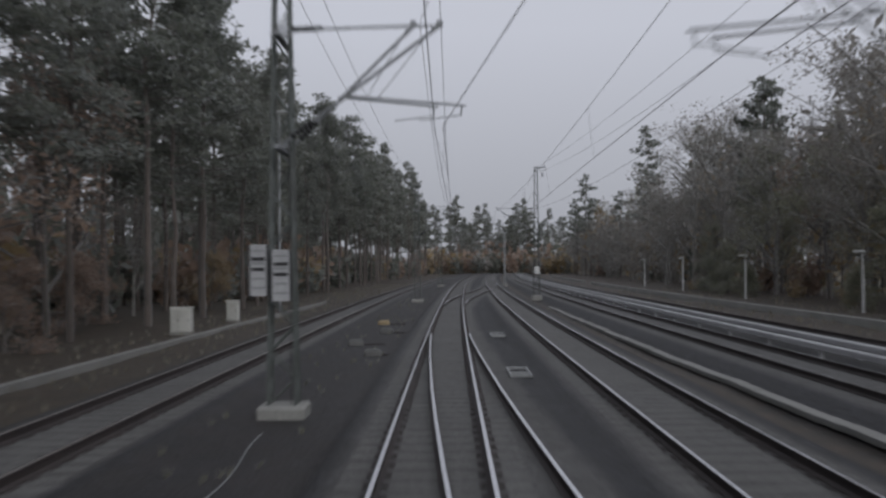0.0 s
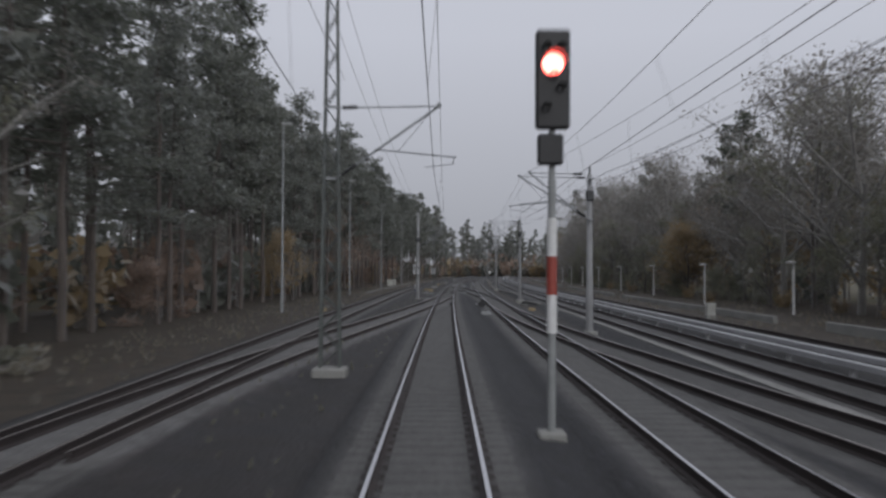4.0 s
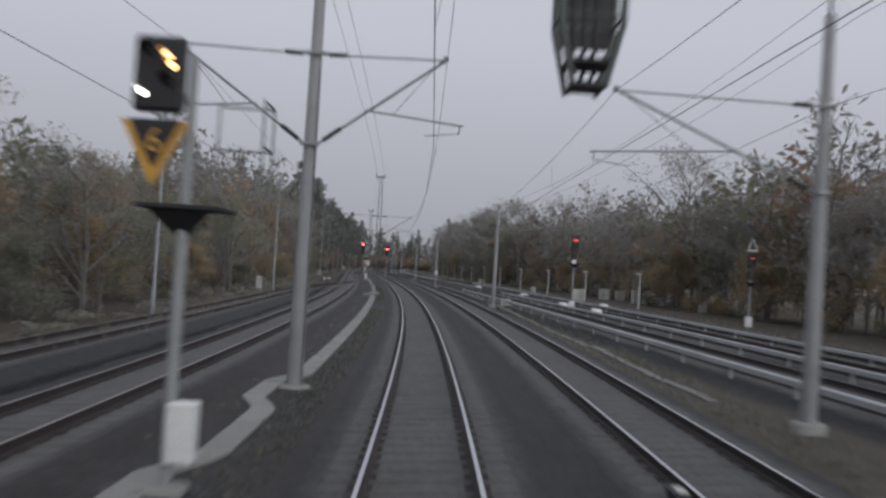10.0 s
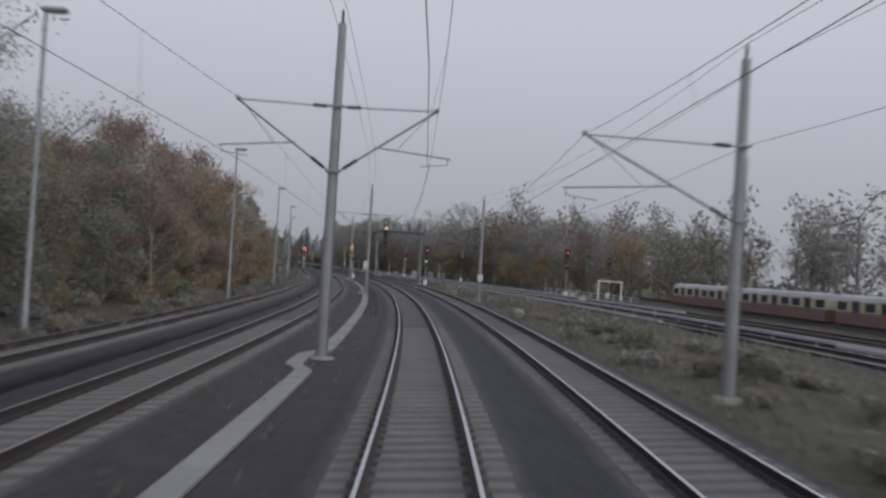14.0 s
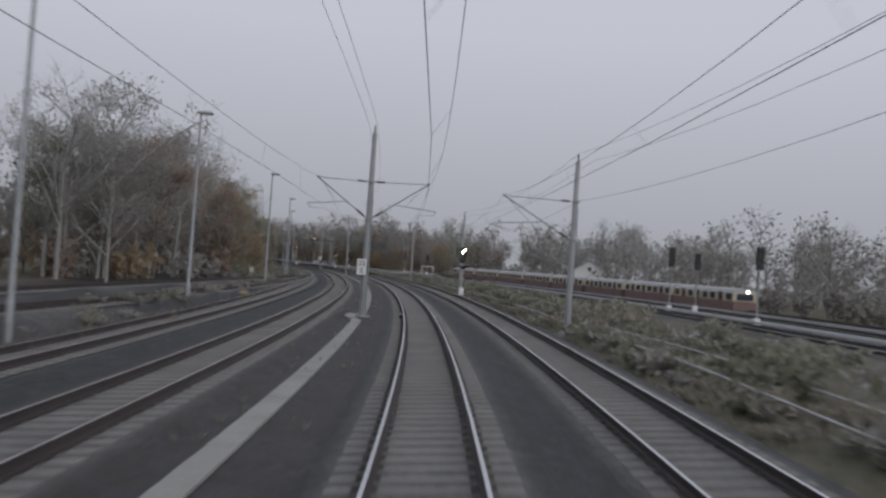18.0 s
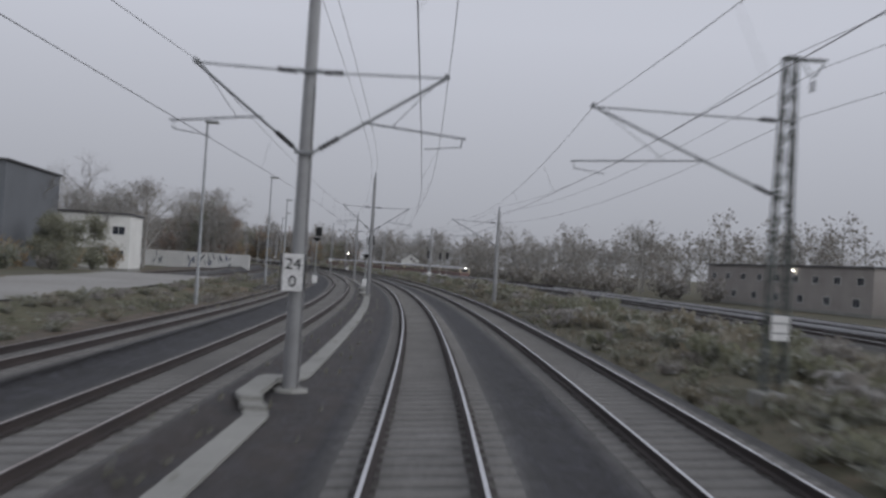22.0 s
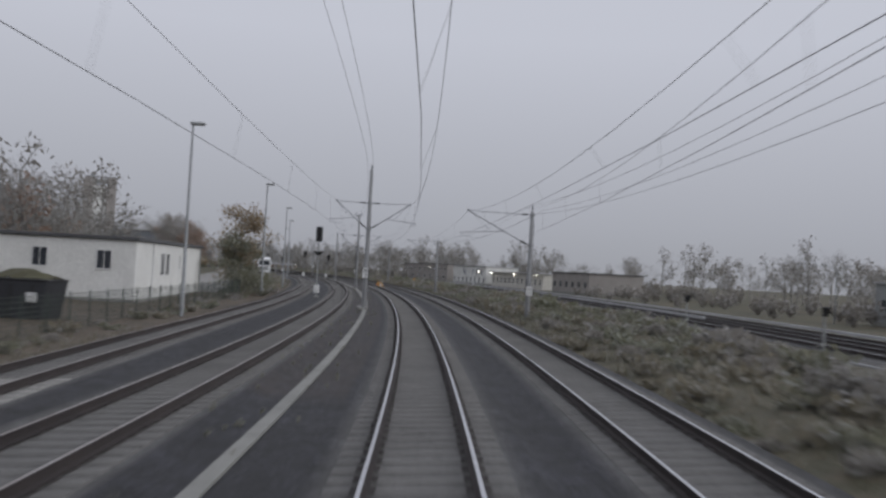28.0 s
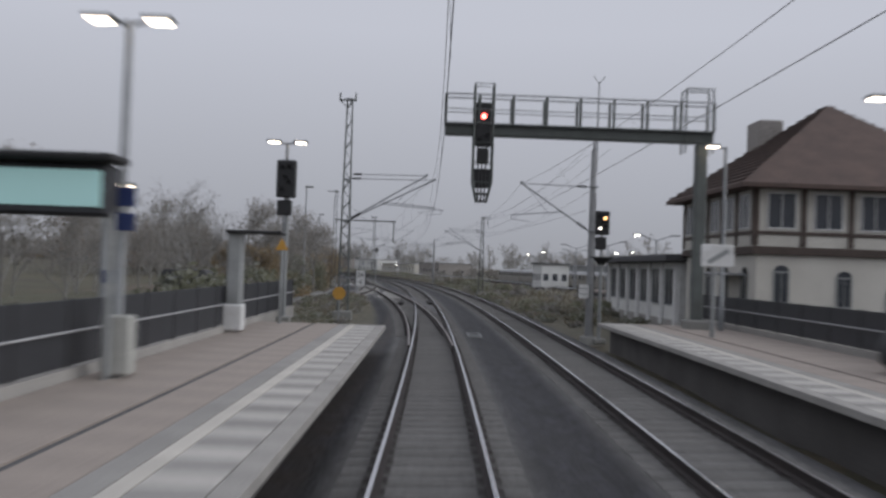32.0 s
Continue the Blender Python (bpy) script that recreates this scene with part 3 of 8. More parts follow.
# third-rail covers beside the suburban tracks
for key, side, lo, hi in (("suburban_track", 1.62, -300, 150), ("second_suburban_track", -1.62, -300, 215), ("suburban_track", -1.62, 228, 420), ("second_suburban_track", -1.7, 232, 560), ("third_suburban_track", -1.62, 170, 400), ("third_suburban_track", 1.62, 420, 560), ("suburban_track", 1.62, 430, 900), ("second_suburban_track", 1.62, 600, 1000)):
    ds = np.arange(lo, hi, 4.0)
    zero = np.zeros(len(ds))
    f = swept([(-0.1, 0.04), (-0.1, 0.19), (-0.07, 0.22), (0.07, 0.22), (0.1, 0.19), (0.1, 0.04)], ds, LINE_U[key](ds) + side, zero, zero)
    for d in np.arange(lo + 1, hi - 1, 4.6):
        m = spot(d, float(LINE_U[key](d)) + side, 0)
        f.add([m @ Vector(p) for p in Form().box((0, 0, -0.12), (0.08, 0.1, 0.36)).v], Form().box((0, 0, -0.12), (0.08, 0.1, 0.36)).f)
    solid("third_rail", f, COVER, "third rail under a long pale grey cover", "third rail", "third rails of the suburban lines")

# ---- overhead line masts ----
# place along the line, kind, lower and upper arm joints, top; then arms to the relief line (1) and a second set of arms (2)
LEFT_ROWS = [
    (-130, "lattice", 5.0, 7.1, 9.2, 0, 1), (-74, "lattice", 5.0, 7.2, 9.2, 0, 2), (-18, "lattice", 5.05, 7.25, 9.2, 0, 2), (42, "round", 5.0, 6.7, 8.95, 0, 2),
    (110, "lattice", 5.2, 7.2, 11.0, 0, 1), (179, "lattice", 5.4, 7.5, 12.0, 1, 2), (254, "lattice", 5.27, 7.2, 11.0, 1, 1), (320, "round", 5.3, 7.4, 10.3, 1, 1),
    (383, "round", 5.25, 7.3, 10.2, 1, 1), (444, "round", 5.3, 7.26, 10.15, 1, 1), (503, "round", 5.1, 7.0, 9.9, 1, 1), (556, "round", 4.85, 6.77, 9.7, 1, 1),
    (612, "round", 5.0, 6.74, 9.4, 1, 1), (665, "round", 5.22, 7.2, 10.15, 1, 1), (723, "round", 4.92, 6.71, 9.4, 1, 1), (783, "round", 4.96, 6.73, 9.5, 1, 1),
    (843, "round", 5.2, 7.1, 10.0, 1, 1), (903, "round", 5.54, 7.46, 10.3, 1, 1), (967, "lattice", 5.2, 7.15, 11.0, 1, 2)]
RIGHT_ROWS = [
    (-143, "round", 6.6, 5.1, 7.0, 8.2, 1), (-82, "lattice", 7.4, 5.6, 7.75, 11.5, 1), (-12, "round", 7.15, 5.0, 7.0, 8.6, 2), (44.6, "round", 7.35, 5.2, 7.3, 7.95, 2),
    (91.5, "round", 7.2, 5.15, 7.1, 7.7, 2), (148, "round", 7.4, 5.1, 7.0, 7.7, 1), (200, "round", 6.95, 5.18, 7.05, 7.75, 1), (262, "round", 7.5, 4.7, 6.6, 8.4, 1),
    (321, "round", 8.55, 4.85, 6.78, 9.2, 1), (386, "round", 7.65, 4.5, 6.42, 9.6, 1), (448, "round", 7.95, 4.3, 6.25, 8.9, 1), (503, "round", 7.45, 4.35, 6.3, 8.8, 1),
    (558, "round", 7.5, 4.4, 6.36, 8.75, 1), (612, "round", 7.85, 4.7, 6.65, 7.95, 1), (666, "round", 7.8, 4.55, 6.52, 7.9, 1), (720, "lattice", 8.85, 4.9, 6.86, 8.5, 1),
    (784.5, "round", 7.7, 4.5, 6.42, 7.0, 1), (845, "round", 8.0, 4.8, 6.8, 7.3, 1), (908.5, "round", 8.3, 4.8, 6.93, 7.55, 1), (968, "round", 7.6, 4.4, 6.35, 7.6, 2),
    (1020, "lattice", 8.2, 4.71, 6.92, 8.75, 2), (1086, "round", 7.1, 4.52, 6.53, 8.57, 1)]
LEFT_MASTS = [(r[0], r[1]) for r in LEFT_ROWS]
RIGHT_MASTS = [(r[0], r[1], r[2]) for r in RIGHT_ROWS]
STAGGER = 0.25
FEEDER_BOX = stuff("dark_box_paint", (0.06, 0.062, 0.065), 0.6, second=(0.04, 0.042, 0.045), scale=4, fine=50, bump=0.1)


def lattice_pole(parent, high, low=0.55, top=0.26, deep=0.4):
    for sx in (-1, 1):
        for sy in (-1, 1):
            f = Form()
            f.tube((sx * low / 2, sy * deep / 2, 0), (sx * top / 2, sy * deep * 0.32, high), 0.045, 0.035, 4)
            part("leg", f, LATTICE, parent)
    f = Form()
    z, k = 0.25, 0
    while z < high - 0.4:
        step = 0.52
        for sy in (-1, 1):
            a, b = z / high, (z + step) / high
            wa, wb = (low + (top - low) * a) / 2, (low + (top - low) * b) / 2
            ya, yb = deep * (0.5 - 0.18 * a) * sy, deep * (0.5 - 0.18 * b) * sy
            s = 1 if k % 2 else -1
            f.tube((s * wa, ya, z), (-s * wb, yb, z + step), 0.022, None, 4, False)
        for sx in (-1, 1):
            s = 1 if k % 2 else -1
            f.tube((sx * wa, s * abs(ya), z), (sx * wb, -s * abs(yb), z + step), 0.02, None, 4, False)
        z += step
        k += 1
    f.box((0, 0, high), (top + 0.12, deep * 0.7, 0.06), 0.01)
    tagged(part("lacing", f, LATTICE, parent), kind="stuff")


def round_pole(parent, high, material):
    high -= 0.36
    part("pole", Form().lathe([(0.19, -0.4), (0.185, 0.4), (0.12, high), (0.05, high + 0.02)], 14), material, parent)
    part("foundation", Form().lathe([(0.42, -0.5), (0.4, 0.02), (0.36, 0.06), (0.19, 0.07)], 14), TROUGH, parent)
    f = Form().lathe([(0.03, 0), (0.05, 0.05), (0.03, 0.1), (0.055, 0.16), (0.03, 0.22), (0.05, 0.3), (0.02, 0.42)], 8, (0, 0, high))
    part("insulator", f, BLACK, parent)


def cantilever(parent, side, reach, low, high, tip=0.1, y=0.0):
    """An arm that carries a line of wires at this reach, from its two joints on the mast."""
    top = high + tip
    arm = part("cantilever", Form().tube((side * 0.12, y, high), (side * reach, y, top - 0.04), 0.022, None, 6).tube((side * 0.12, y, low), (side * (reach + 0.06), y, top), 0.034, None, 6), GALV, parent)
    mid = low + (top - low) * 0.4
    f = Form().tube((side * 0.4 * reach, y, mid), (side * (reach + 0.5), y, mid - 0.22), 0.022, None, 6)
    f.tube((side * (reach + 0.42), y, mid - 0.2), (side * (reach + 0.4), y, mid - 0.42), 0.015, None, 5)
    f.tube((side * (reach + 0.4), y, mid - 0.4), (side * (reach - 0.4), y, mid - 0.5), 0.012, None, 5)
    part("registration_arm", f, GALV, arm)
    way = Vector((reach - 0.12, 0, top - low)).normalized()
    for x, z, dx, dz in ((0.3, high + tip * 0.1, 0.42, tip * 0.15), (0.12 + way.x * 0.2, low + way.z * 0.2, way.x * 0.5, way.z * 0.5)):
        part("insulator", Form().ribbed((side * x, y, z), (side * (x + dx), y, z + dz), 0.07), BLACK, arm)
    part("wire_clamp", Form().box((side * reach, y, top - 0.01), (0.12, 0.12, 0.13), 0.02), GALV, arm)
    part("drop_hanger", Form().tube((side * (reach - 0.1), y, top - 0.05), (side * (0.62 * reach), y, mid - 0.05), 0.009, None, 4), COPPER, arm)
    return arm


def mast(kind, high, arms, cross=False, low=5.2, up=6.95):
    """arms: side, reach, and how far the set stands off along the line and in height."""
    label = {"lattice": "green-grey steel lattice catenary mast on a concrete block", "round": "round grey concrete catenary mast with wire arms"}[kind]
    ob = thing("catenary_mast", Matrix(), label, "catenary mast", "masts of the overhead line")
    if kind == "lattice":
        lattice_pole(ob, high)
        part("foundation", Form().box((0, 0, 0.0), (0.95, 0.9, 0.5), 0.05), TROUGH, ob)
    else:
        round_pole(ob, high, MAST_CONCRETE)
    for side, reach, y, lift in arms:
        cantilever(ob, side, reach, low + lift * 0.3, up + lift, 0.1, y)
    wide = 0.62 if len(arms) > 1 and arms[0][0] != arms[-1][0] else 0.4
    part("bracket", Form().box((0, -0.16, up), (wide, 0.07, 0.08), 0.01), GALV, ob)
    part("bracket", Form().box((0, -0.16, low), (wide * 0.72, 0.07, 0.08), 0.01), GALV, ob)
    if len(arms) > 1 and arms[0][2] != arms[-1][2]:
        for z in (low, up):
            part("outrigger", Form().box((0.0, 0, z - 0.07), (0.12, 1.3, 0.08), 0.01), GALV, ob)
    part("earth_strap", Form().tube((0.17, -0.12, 0.1), (0.13, -0.1, up - 0.3), 0.012, None, 4), COPPER, ob)
    if cross:
        f = Form().box((-0.1, 0, high - 0.05), (0.9, 0.09, 0.09), 0.01)
        for x in (-0.5, 0.3):
            f.lathe([(0.03, 0), (0.05, 0.06), (0.03, 0.12), (0.05, 0.18), (0.025, 0.34)], 8, (x, 0, high))
        f.tube((-0.5, 0, high - 0.08), (-0.1, 0, high - 0.45), 0.02, None, 5)
        part("cross_arm", f, LATTICE, ob)
    return ob


def feeder_bracket(ob, high, side):
    """A short arm with a strut and a hanging insulator at a mast's top."""
    part("feeder_bracket", Form().box((side * 0.45, 0, high - 0.02), (0.95, 0.08, 0.08), 0.01).tube((side * 0.9, 0, high - 0.05), (side * 0.6, 0, high - 0.5), 0.02, None, 5).tube((side * 0.6, 0, high - 0.5), (side * 0.3, 0, high - 0.05), 0.02, None, 5), LATTICE, ob)
    part("insulator", Form().lathe([(0.03, 0), (0.06, 0.05), (0.03, 0.1), (0.06, 0.15), (0.03, 0.2), (0.06, 0.25), (0.03, 0.3)], 8, (side * 0.6, 0, high - 0.85)), BLACK, ob)


for d, kind, low, up, top, outer, sets in LEFT_ROWS:
    relief = float(LINE_U["relief_track"](d))
    arms = [(1, 3.0, 0.0, 0.0)] if sets == 1 else [(1, 3.15, -0.55, 0.0), (1, 2.6, 0.55, 0.3)]
    if d == 179:
        arms = [(1, 3.7, -0.55, 1.0), (1, 3.0, 0.55, -0.15)]
    at = -3.3 if d == 179 else -3.1 if d == -18 else -2.95
    if outer:
        arms.append((-1, at - relief, 0.0, 0.0))
    ob = mast(kind, top + 0.3, arms, kind == "lattice" or d == 843, low + 0.3, up + 0.3)
    ob.matrix_basis = spot(d, at, -0.3)
    if d == 42:
        part("switch_box", Form().box((0, -0.05, 6.1), (0.6, 0.5, 0.34), 0.04), FEEDER_BOX, ob, "dark switch box clamped to the mast")
for d, kind, u, low, up, top, sets in RIGHT_ROWS:
    arms = [(-1, u - 3.85, 0.0, 0.0)] if sets == 1 else [(-1, u - 3.75, -0.55, 0.0), (-1, u - 4.35, 0.55, 0.3)]
    ob = mast(kind, top + 0.3, arms, False, low + 0.3, up + 0.3)
    ob.matrix_basis = spot(d, u, -0.3)
    if kind == "lattice":
        feeder_bracket(ob, top + 0.3, 1)
    if d in (44.6, 91.5):
        part("switch_box", Form().box((0, -0.05, 6.6), (0.36, 0.4, 0.5), 0.04), FEEDER_BOX, ob, "dark switch box clamped to the mast")
    if d == 1086:
        part("whip_aerial", Form().tube((0.12, 0, 7.5), (0.14, 0, 11.6), 0.05, 0.03, 8).tube((-0.12, 0, 11.9), (0.14, 0, 11.55), 0.02, None, 5).tube((0.4, 0, 11.9), (0.14, 0, 11.55), 0.02, None, 5), GALV, ob)

# ---- wires ----
def wire(f, pts, r=0.011):
    """A thin three-sided cord through world places."""
    for a, b in zip(pts[:-1], pts[1:]):
        f.tube(a, b, r, None, 3, False)


def run(supports, sag, step=4):
    """Places along supports (d, u, z), with a sag in each field."""
    out = []
    for (d0, u0, z0), (d1, u1, z1) in zip(supports[:-1], supports[1:]):
        n = max(4, int(abs(d1 - d0) / step))
        for i in range(n):
            t = i / n
            out.append(tuple(lay(d0 + (d1 - d0) * t, u0 + (u1 - u0) * t, z0 + (z1 - z0) * t - sag * 4 * t * (1 - t))))
    out.append(tuple(lay(*supports[-1])))
    return out


def catenary(name, supports):
    """supports: d, the contact wire's u, the carrier's u and height."""
    ob = thing(name, Matrix(), "thin overhead contact wire hung from a sagging carrier wire", "overhead wire")
    tagged(ob, kind="structure")
    f = Form()
    wire(f, run([(d, u, 5.45) for d, u, uc, zc in supports], 0.0, 12), 0.0085)
    part("contact_wire", f, COPPER, ob)
    f = Form()
    wire(f, run([(d, uc, zc) for d, u, uc, zc in supports], 0.75), 0.0075)
    part("carrier_wire", f, COPPER, ob)
    f = Form()
    for (d0, u0, c0, z0), (d1, u1, c1, z1) in zip(supports[:-1], supports[1:]):
        n = 6
        for i in range(1, n):
            t = i / n
            f.tube(lay(d0 + (d1 - d0) * t, u0 + (u1 - u0) * t, 5.45), lay(d0 + (d1 - d0) * t, c0 + (c1 - c0) * t, z0 + (z1 - z0) * t - 3.0 * t * (1 - t)), 0.004, None, 3, False)
    part("dropper_wires", f, COPPER, ob)


def lean(d, stagger):
    """The wires hang over the middle of the canted track."""
    return 0.08 - 5.45 * math.sin(float(cant(d))) + stagger


def side_of(i):
    return 1 if i % 2 else -1


catenary("main_line_wires", [(-300, 0.2, 0.1, 7.0), (-250, -0.2, -0.1, 7.0), (-190, 0.2, 0.1, 7.0)] + [(r[0], lean(r[0], 0.15 * side_of(i)), 0.08, r[3] + 0.05) for i, r in enumerate(LEFT_ROWS)] + [(1020, 0.1, 0.2, 7.35), (1080, -0.1, -0.1, 7.4), (1150, 0.2, 0.1, 7.2), (1200, -0.1, 0, 7.2)])
catenary("relief_line_wires", [(126, -3.3, -3.3, 7.6)] + [(r[0], float(LINE_U["relief_track"](r[0])) + STAGGER * side_of(i), float(LINE_U["relief_track"](r[0])) + 0.1, r[3] + 0.05) for i, r in enumerate(LEFT_ROWS) if r[5]] + [(1020, -4.4, -4.5, 7.3), (1080, -0.6, -0.5, 7.3)])
catenary("second_main_line_wires", [(-300, 4.4, 4.3, 7.0), (-200, 4.3, 4.2, 7.0)] + [(r[0], 4.15 + STAGGER * side_of(i), 3.85, r[4] + 0.06) for i, r in enumerate(RIGHT_ROWS)] + [(1150, 4.6, 4.4, 6.9), (1200, 4.4, 4.4, 6.9)])
# a second run of wires where two lengths overlap
for name, rows in (("overlap_wires", [(-74, 0.35, -0.35, 7.5), (-18, 0.1, -0.35, 7.5), (44.6, 6.9, 6.9, 7.5)]), ("overlap_wires", [(110, -2.6, -2.6, 8.0), (179, 0.2, -0.35, 7.9), (254, -2.7, -2.7, 8.6)]), ("overlap_wires", [(-12, 4.5, 4.35, 7.5), (44.6, 4.5, 4.35, 7.7), (91.5, 4.5, 4.35, 7.5), (148, 7.2, 7.1, 7.6)]), ("overlap_wires", [(908.5, 7.9, 7.9, 7.3), (968, 4.5, 4.35, 6.75), (1020, 4.6, 4.35, 7.3), (1086, 6.8, 6.8, 8.0)])):
    catenary(name, rows)
feeders = Form()
for off in (-0.32, 0.1):
    for (d0, k0, l0, p0, z0, a0, b0), (d1, k1, l1, p1, z1, a1, b1) in zip(LEFT_ROWS[:-1], LEFT_ROWS[1:]):
        wire(feeders, run([(d0, -2.95 + off * (1.4 if k0 == "lattice" else 1), z0 + 0.1), (d1, -2.95 + off * (1.4 if k1 == "lattice" else 1), z1 + 0.1)], 0.65, 5), 0.0085)
for (d0, k0, u0, l0, p0, z0, b0), (d1, k1, u1, l1, p1, z1, b1) in zip(RIGHT_ROWS[:-1], RIGHT_ROWS[1:]):
    for off, h0, h1 in ((0.0, z0 + 0.05, z1 + 0.05), (0.75, z0 - 0.25, z1 - 0.25), (0.16, p0 + 0.05, p1 + 0.05)):
        wire(feeders, run([(d0, u0 + off, h0), (d1, u1 + off, h1)], 0.6, 5), 0.0085)
solid("feeder_wires", feeders, COPPER, "thin dark feeder wires strung between mast tops", "overhead wire", kind="structure")

# ---- trees ----
def limb(f, a, b, r0, r1, n=5):
    f.tube(a, b, r0, r1, n, False)


def leaves(f, centre, radius, count, size, flat=0.7, rnd=random, slim=0.35):
    """Small bent leaf sprays, loose in a lobe."""
    for _ in range(count):
        while True:
            p = Vector((rnd.uniform(-1, 1), rnd.uniform(-1, 1), rnd.uniform(-1, 1)))
            if p.length <= 1:
                break
        p = p * (0.55 + 0.45 * rnd.random())
        c = Vector(centre) + Vector((p.x * radius[0], p.y * radius[1], p.z * radius[2]))
        s = size * rnd.uniform(0.6, 1.35)
        a = Vector((rnd.gauss(0, 1), rnd.gauss(0, 1), rnd.gauss(0, flat))).normalized()
        b = a.orthogonal().normalized()
        b = (b + a.cross(b) * rnd.uniform(-1, 1)).normalized()
        f.add([c - a * s * 0.6, c + b * s * slim + a * s * 0.05, c + a * s * 0.6 - Vector((0, 0, s * 0.15)), c - b * s * slim], [(0, 1, 2), (0, 2, 3)])


def pine(high, crown_low, seed, spray=24, size=0.40, gap=1.0, slim=0.2):
    rnd = random.Random(seed)
    t, f = Form(), Form()
    bend = [Vector((0, 0, -0.3))]
    for i in range(1, 8):
        bend.append(Vector((rnd.uniform(-0.15, 0.15) * i * 0.4, rnd.uniform(-0.15, 0.15) * i * 0.4, high * i / 7)))
    for i in range(7):
        limb(t, bend[i], bend[i + 1], 0.21 * (1 - i / 8), 0.21 * (1 - (i + 1) / 8), 8)
    z = crown_low
    while z < high:
        k = (z - crown_low) / (high - crown_low)
        i = min(6, int(z / high * 7))
        base = bend[i].lerp(bend[i + 1], z / high * 7 - i)
        ang, reach = rnd.uniform(0, 6.28), (2.9 * (1 - k) ** 0.6 + 0.5) * rnd.uniform(0.6, 1.15)
        tip = base + Vector((math.cos(ang) * reach, math.sin(ang) * reach, rnd.uniform(-0.2, 0.7)))
        limb(t, base, tip, 0.055 * (1.2 - k), 0.015, 4)
        for s in (0.55, 0.85, 1.0):
            c = base.lerp(tip, s) + Vector((rnd.uniform(-0.4, 0.4), rnd.uniform(-0.4, 0.4), rnd.uniform(-0.1, 0.4)))
            leaves(f, c, (1.2, 1.2, 0.6), spray, size, 0.5, rnd, slim)
        z += rnd.uniform(0.16, 0.36) * gap
    for _ in range(7):
        z = rnd.uniform(2.5, crown_low)
        ang = rnd.uniform(0, 6.28)
        limb(t, (0, 0, z), (math.cos(ang) * 1.1, math.sin(ang) * 1.1, z + rnd.uniform(-0.2, 0.3)), 0.025, 0.008, 4)
    return t, f


def broadleaf(high, wide, density, seed, size=0.33, last=3, slim=0.24):
    rnd = random.Random(seed)
    t, f = Form(), Form()

    def grow(a, way, length, r, level):
        b = a + way * length
        if level < 3:
            limb(t, a, b, r, r * 0.7, 6 if level < 2 else 3)
        if level >= 2:
            leaves(f, a.lerp(b, 0.6), (0.95, 0.95, 0.8) if last == 3 else (1.9, 1.9, 1.5), int(density * (1 if level == 3 else 0.6)), size, 0.8, rnd, slim)
        if level >= last:
            return
        for k in range(4 if level else 6):
            side = Vector((rnd.gauss(0, 1), rnd.gauss(0, 1), rnd.gauss(0.15, 0.4))).normalized()
            w = (way * 0.7 + side * (0.75 if level else 0.95) * wide).normalized()
            grow(a.lerp(b, rnd.uniform(0.3, 1.0) if level else rnd.uniform(0.22, 1.0)), w, length * rnd.uniform(0.5, 0.75), r * 0.5, level + 1)

    grow(Vector((0, 0, -0.3)), Vector((rnd.uniform(-0.05, 0.05), rnd.uniform(-0.05, 0.05), 1)), high * 0.45, 0.17 * high / 14, 0)
    grow(Vector((0, 0, high * 0.4)), Vector((rnd.uniform(-0.1, 0.1), rnd.uniform(-0.1, 0.1), 1)), high * 0.3, 0.1 * high / 14, 0)
    return t, f


def bush(seed, wide=1.0, high=1.4, density=26, size=0.16):
    rnd = random.Random(seed)
    t, f = Form(), Form()
    for k in range(13):
        a = rnd.uniform(0, 6.28)
        tip = Vector((math.cos(a) * wide * rnd.uniform(0.2, 1), math.sin(a) * wide * rnd.uniform(0.2, 1), high * rnd.uniform(0.45, 1)))
        limb(t, (tip.x * 0.1, tip.y * 0.1, -0.2), tip, 0.02, 0.006, 3)
        for s in (0.45, 0.75, 1.0):
            leaves(f, tip * s, (0.38 * wide, 0.38 * wide, 0.3 * high), density, size, 0.9, rnd)
    return t, f


def bare(high, seed, wide=0.8, last=4):
    rnd = random.Random(seed)
    t, f = Form(), Form()

    def grow(a, way, length, r, level):
        b = a + way * length
        limb(t if level < 2 else f, a, b, r, r * 0.65, 5 if level < 2 else 3)
        if level >= last:
            return
        for k in range(5 if level == 0 else 4):
            side = Vector((rnd.gauss(0, 1), rnd.gauss(0, 1), rnd.gauss(0.35, 0.4))).normalized()
            grow(a.lerp(b, rnd.uniform(0.35, 1.0)), (way * 0.8 + side * wide).normalized(), length * rnd.uniform(0.5, 0.75), max(0.012, r * 0.5), level + 1)

    grow(Vector((0, 0, -0.3)), Vector((0, 0, 1)), high * 0.5, 0.17 * high / 14, 0)
    return t, f


def tree(name, shape, leaf, bark, label, category="tree"):
    t, f = shape
    ob = thing(name, Matrix(), label, category)
    part("trunk", t, bark, ob)
    part("crown", f, leaf, ob)
    return ob


PINES = [tree("pine_tree", pine(h, c, s), NEEDLE, PINE_BARK, "tall pine with bare trunk and dark ragged crown", "pine tree") for h, c, s in ((23, 10, 1), (21, 8, 2), (25, 13, 3), (19, 6, 4))]
OCHRES = [tree("oak_tree", broadleaf(h, w, 18, s, 0.2, 3, 0.28), OCHRE, BARK, "broadleaf tree with thinning ochre autumn leaves") for h, w, s in ((12, 0.9, 11), (9, 1.0, 12))]
RUSSETS = [tree("beech_tree", broadleaf(h, w, 18, s, 0.2, 3, 0.28), RUSSET, BARK, "broadleaf tree with russet-brown autumn leaves") for h, w, s in ((12, 0.9, 21), (8, 1.0, 22))]
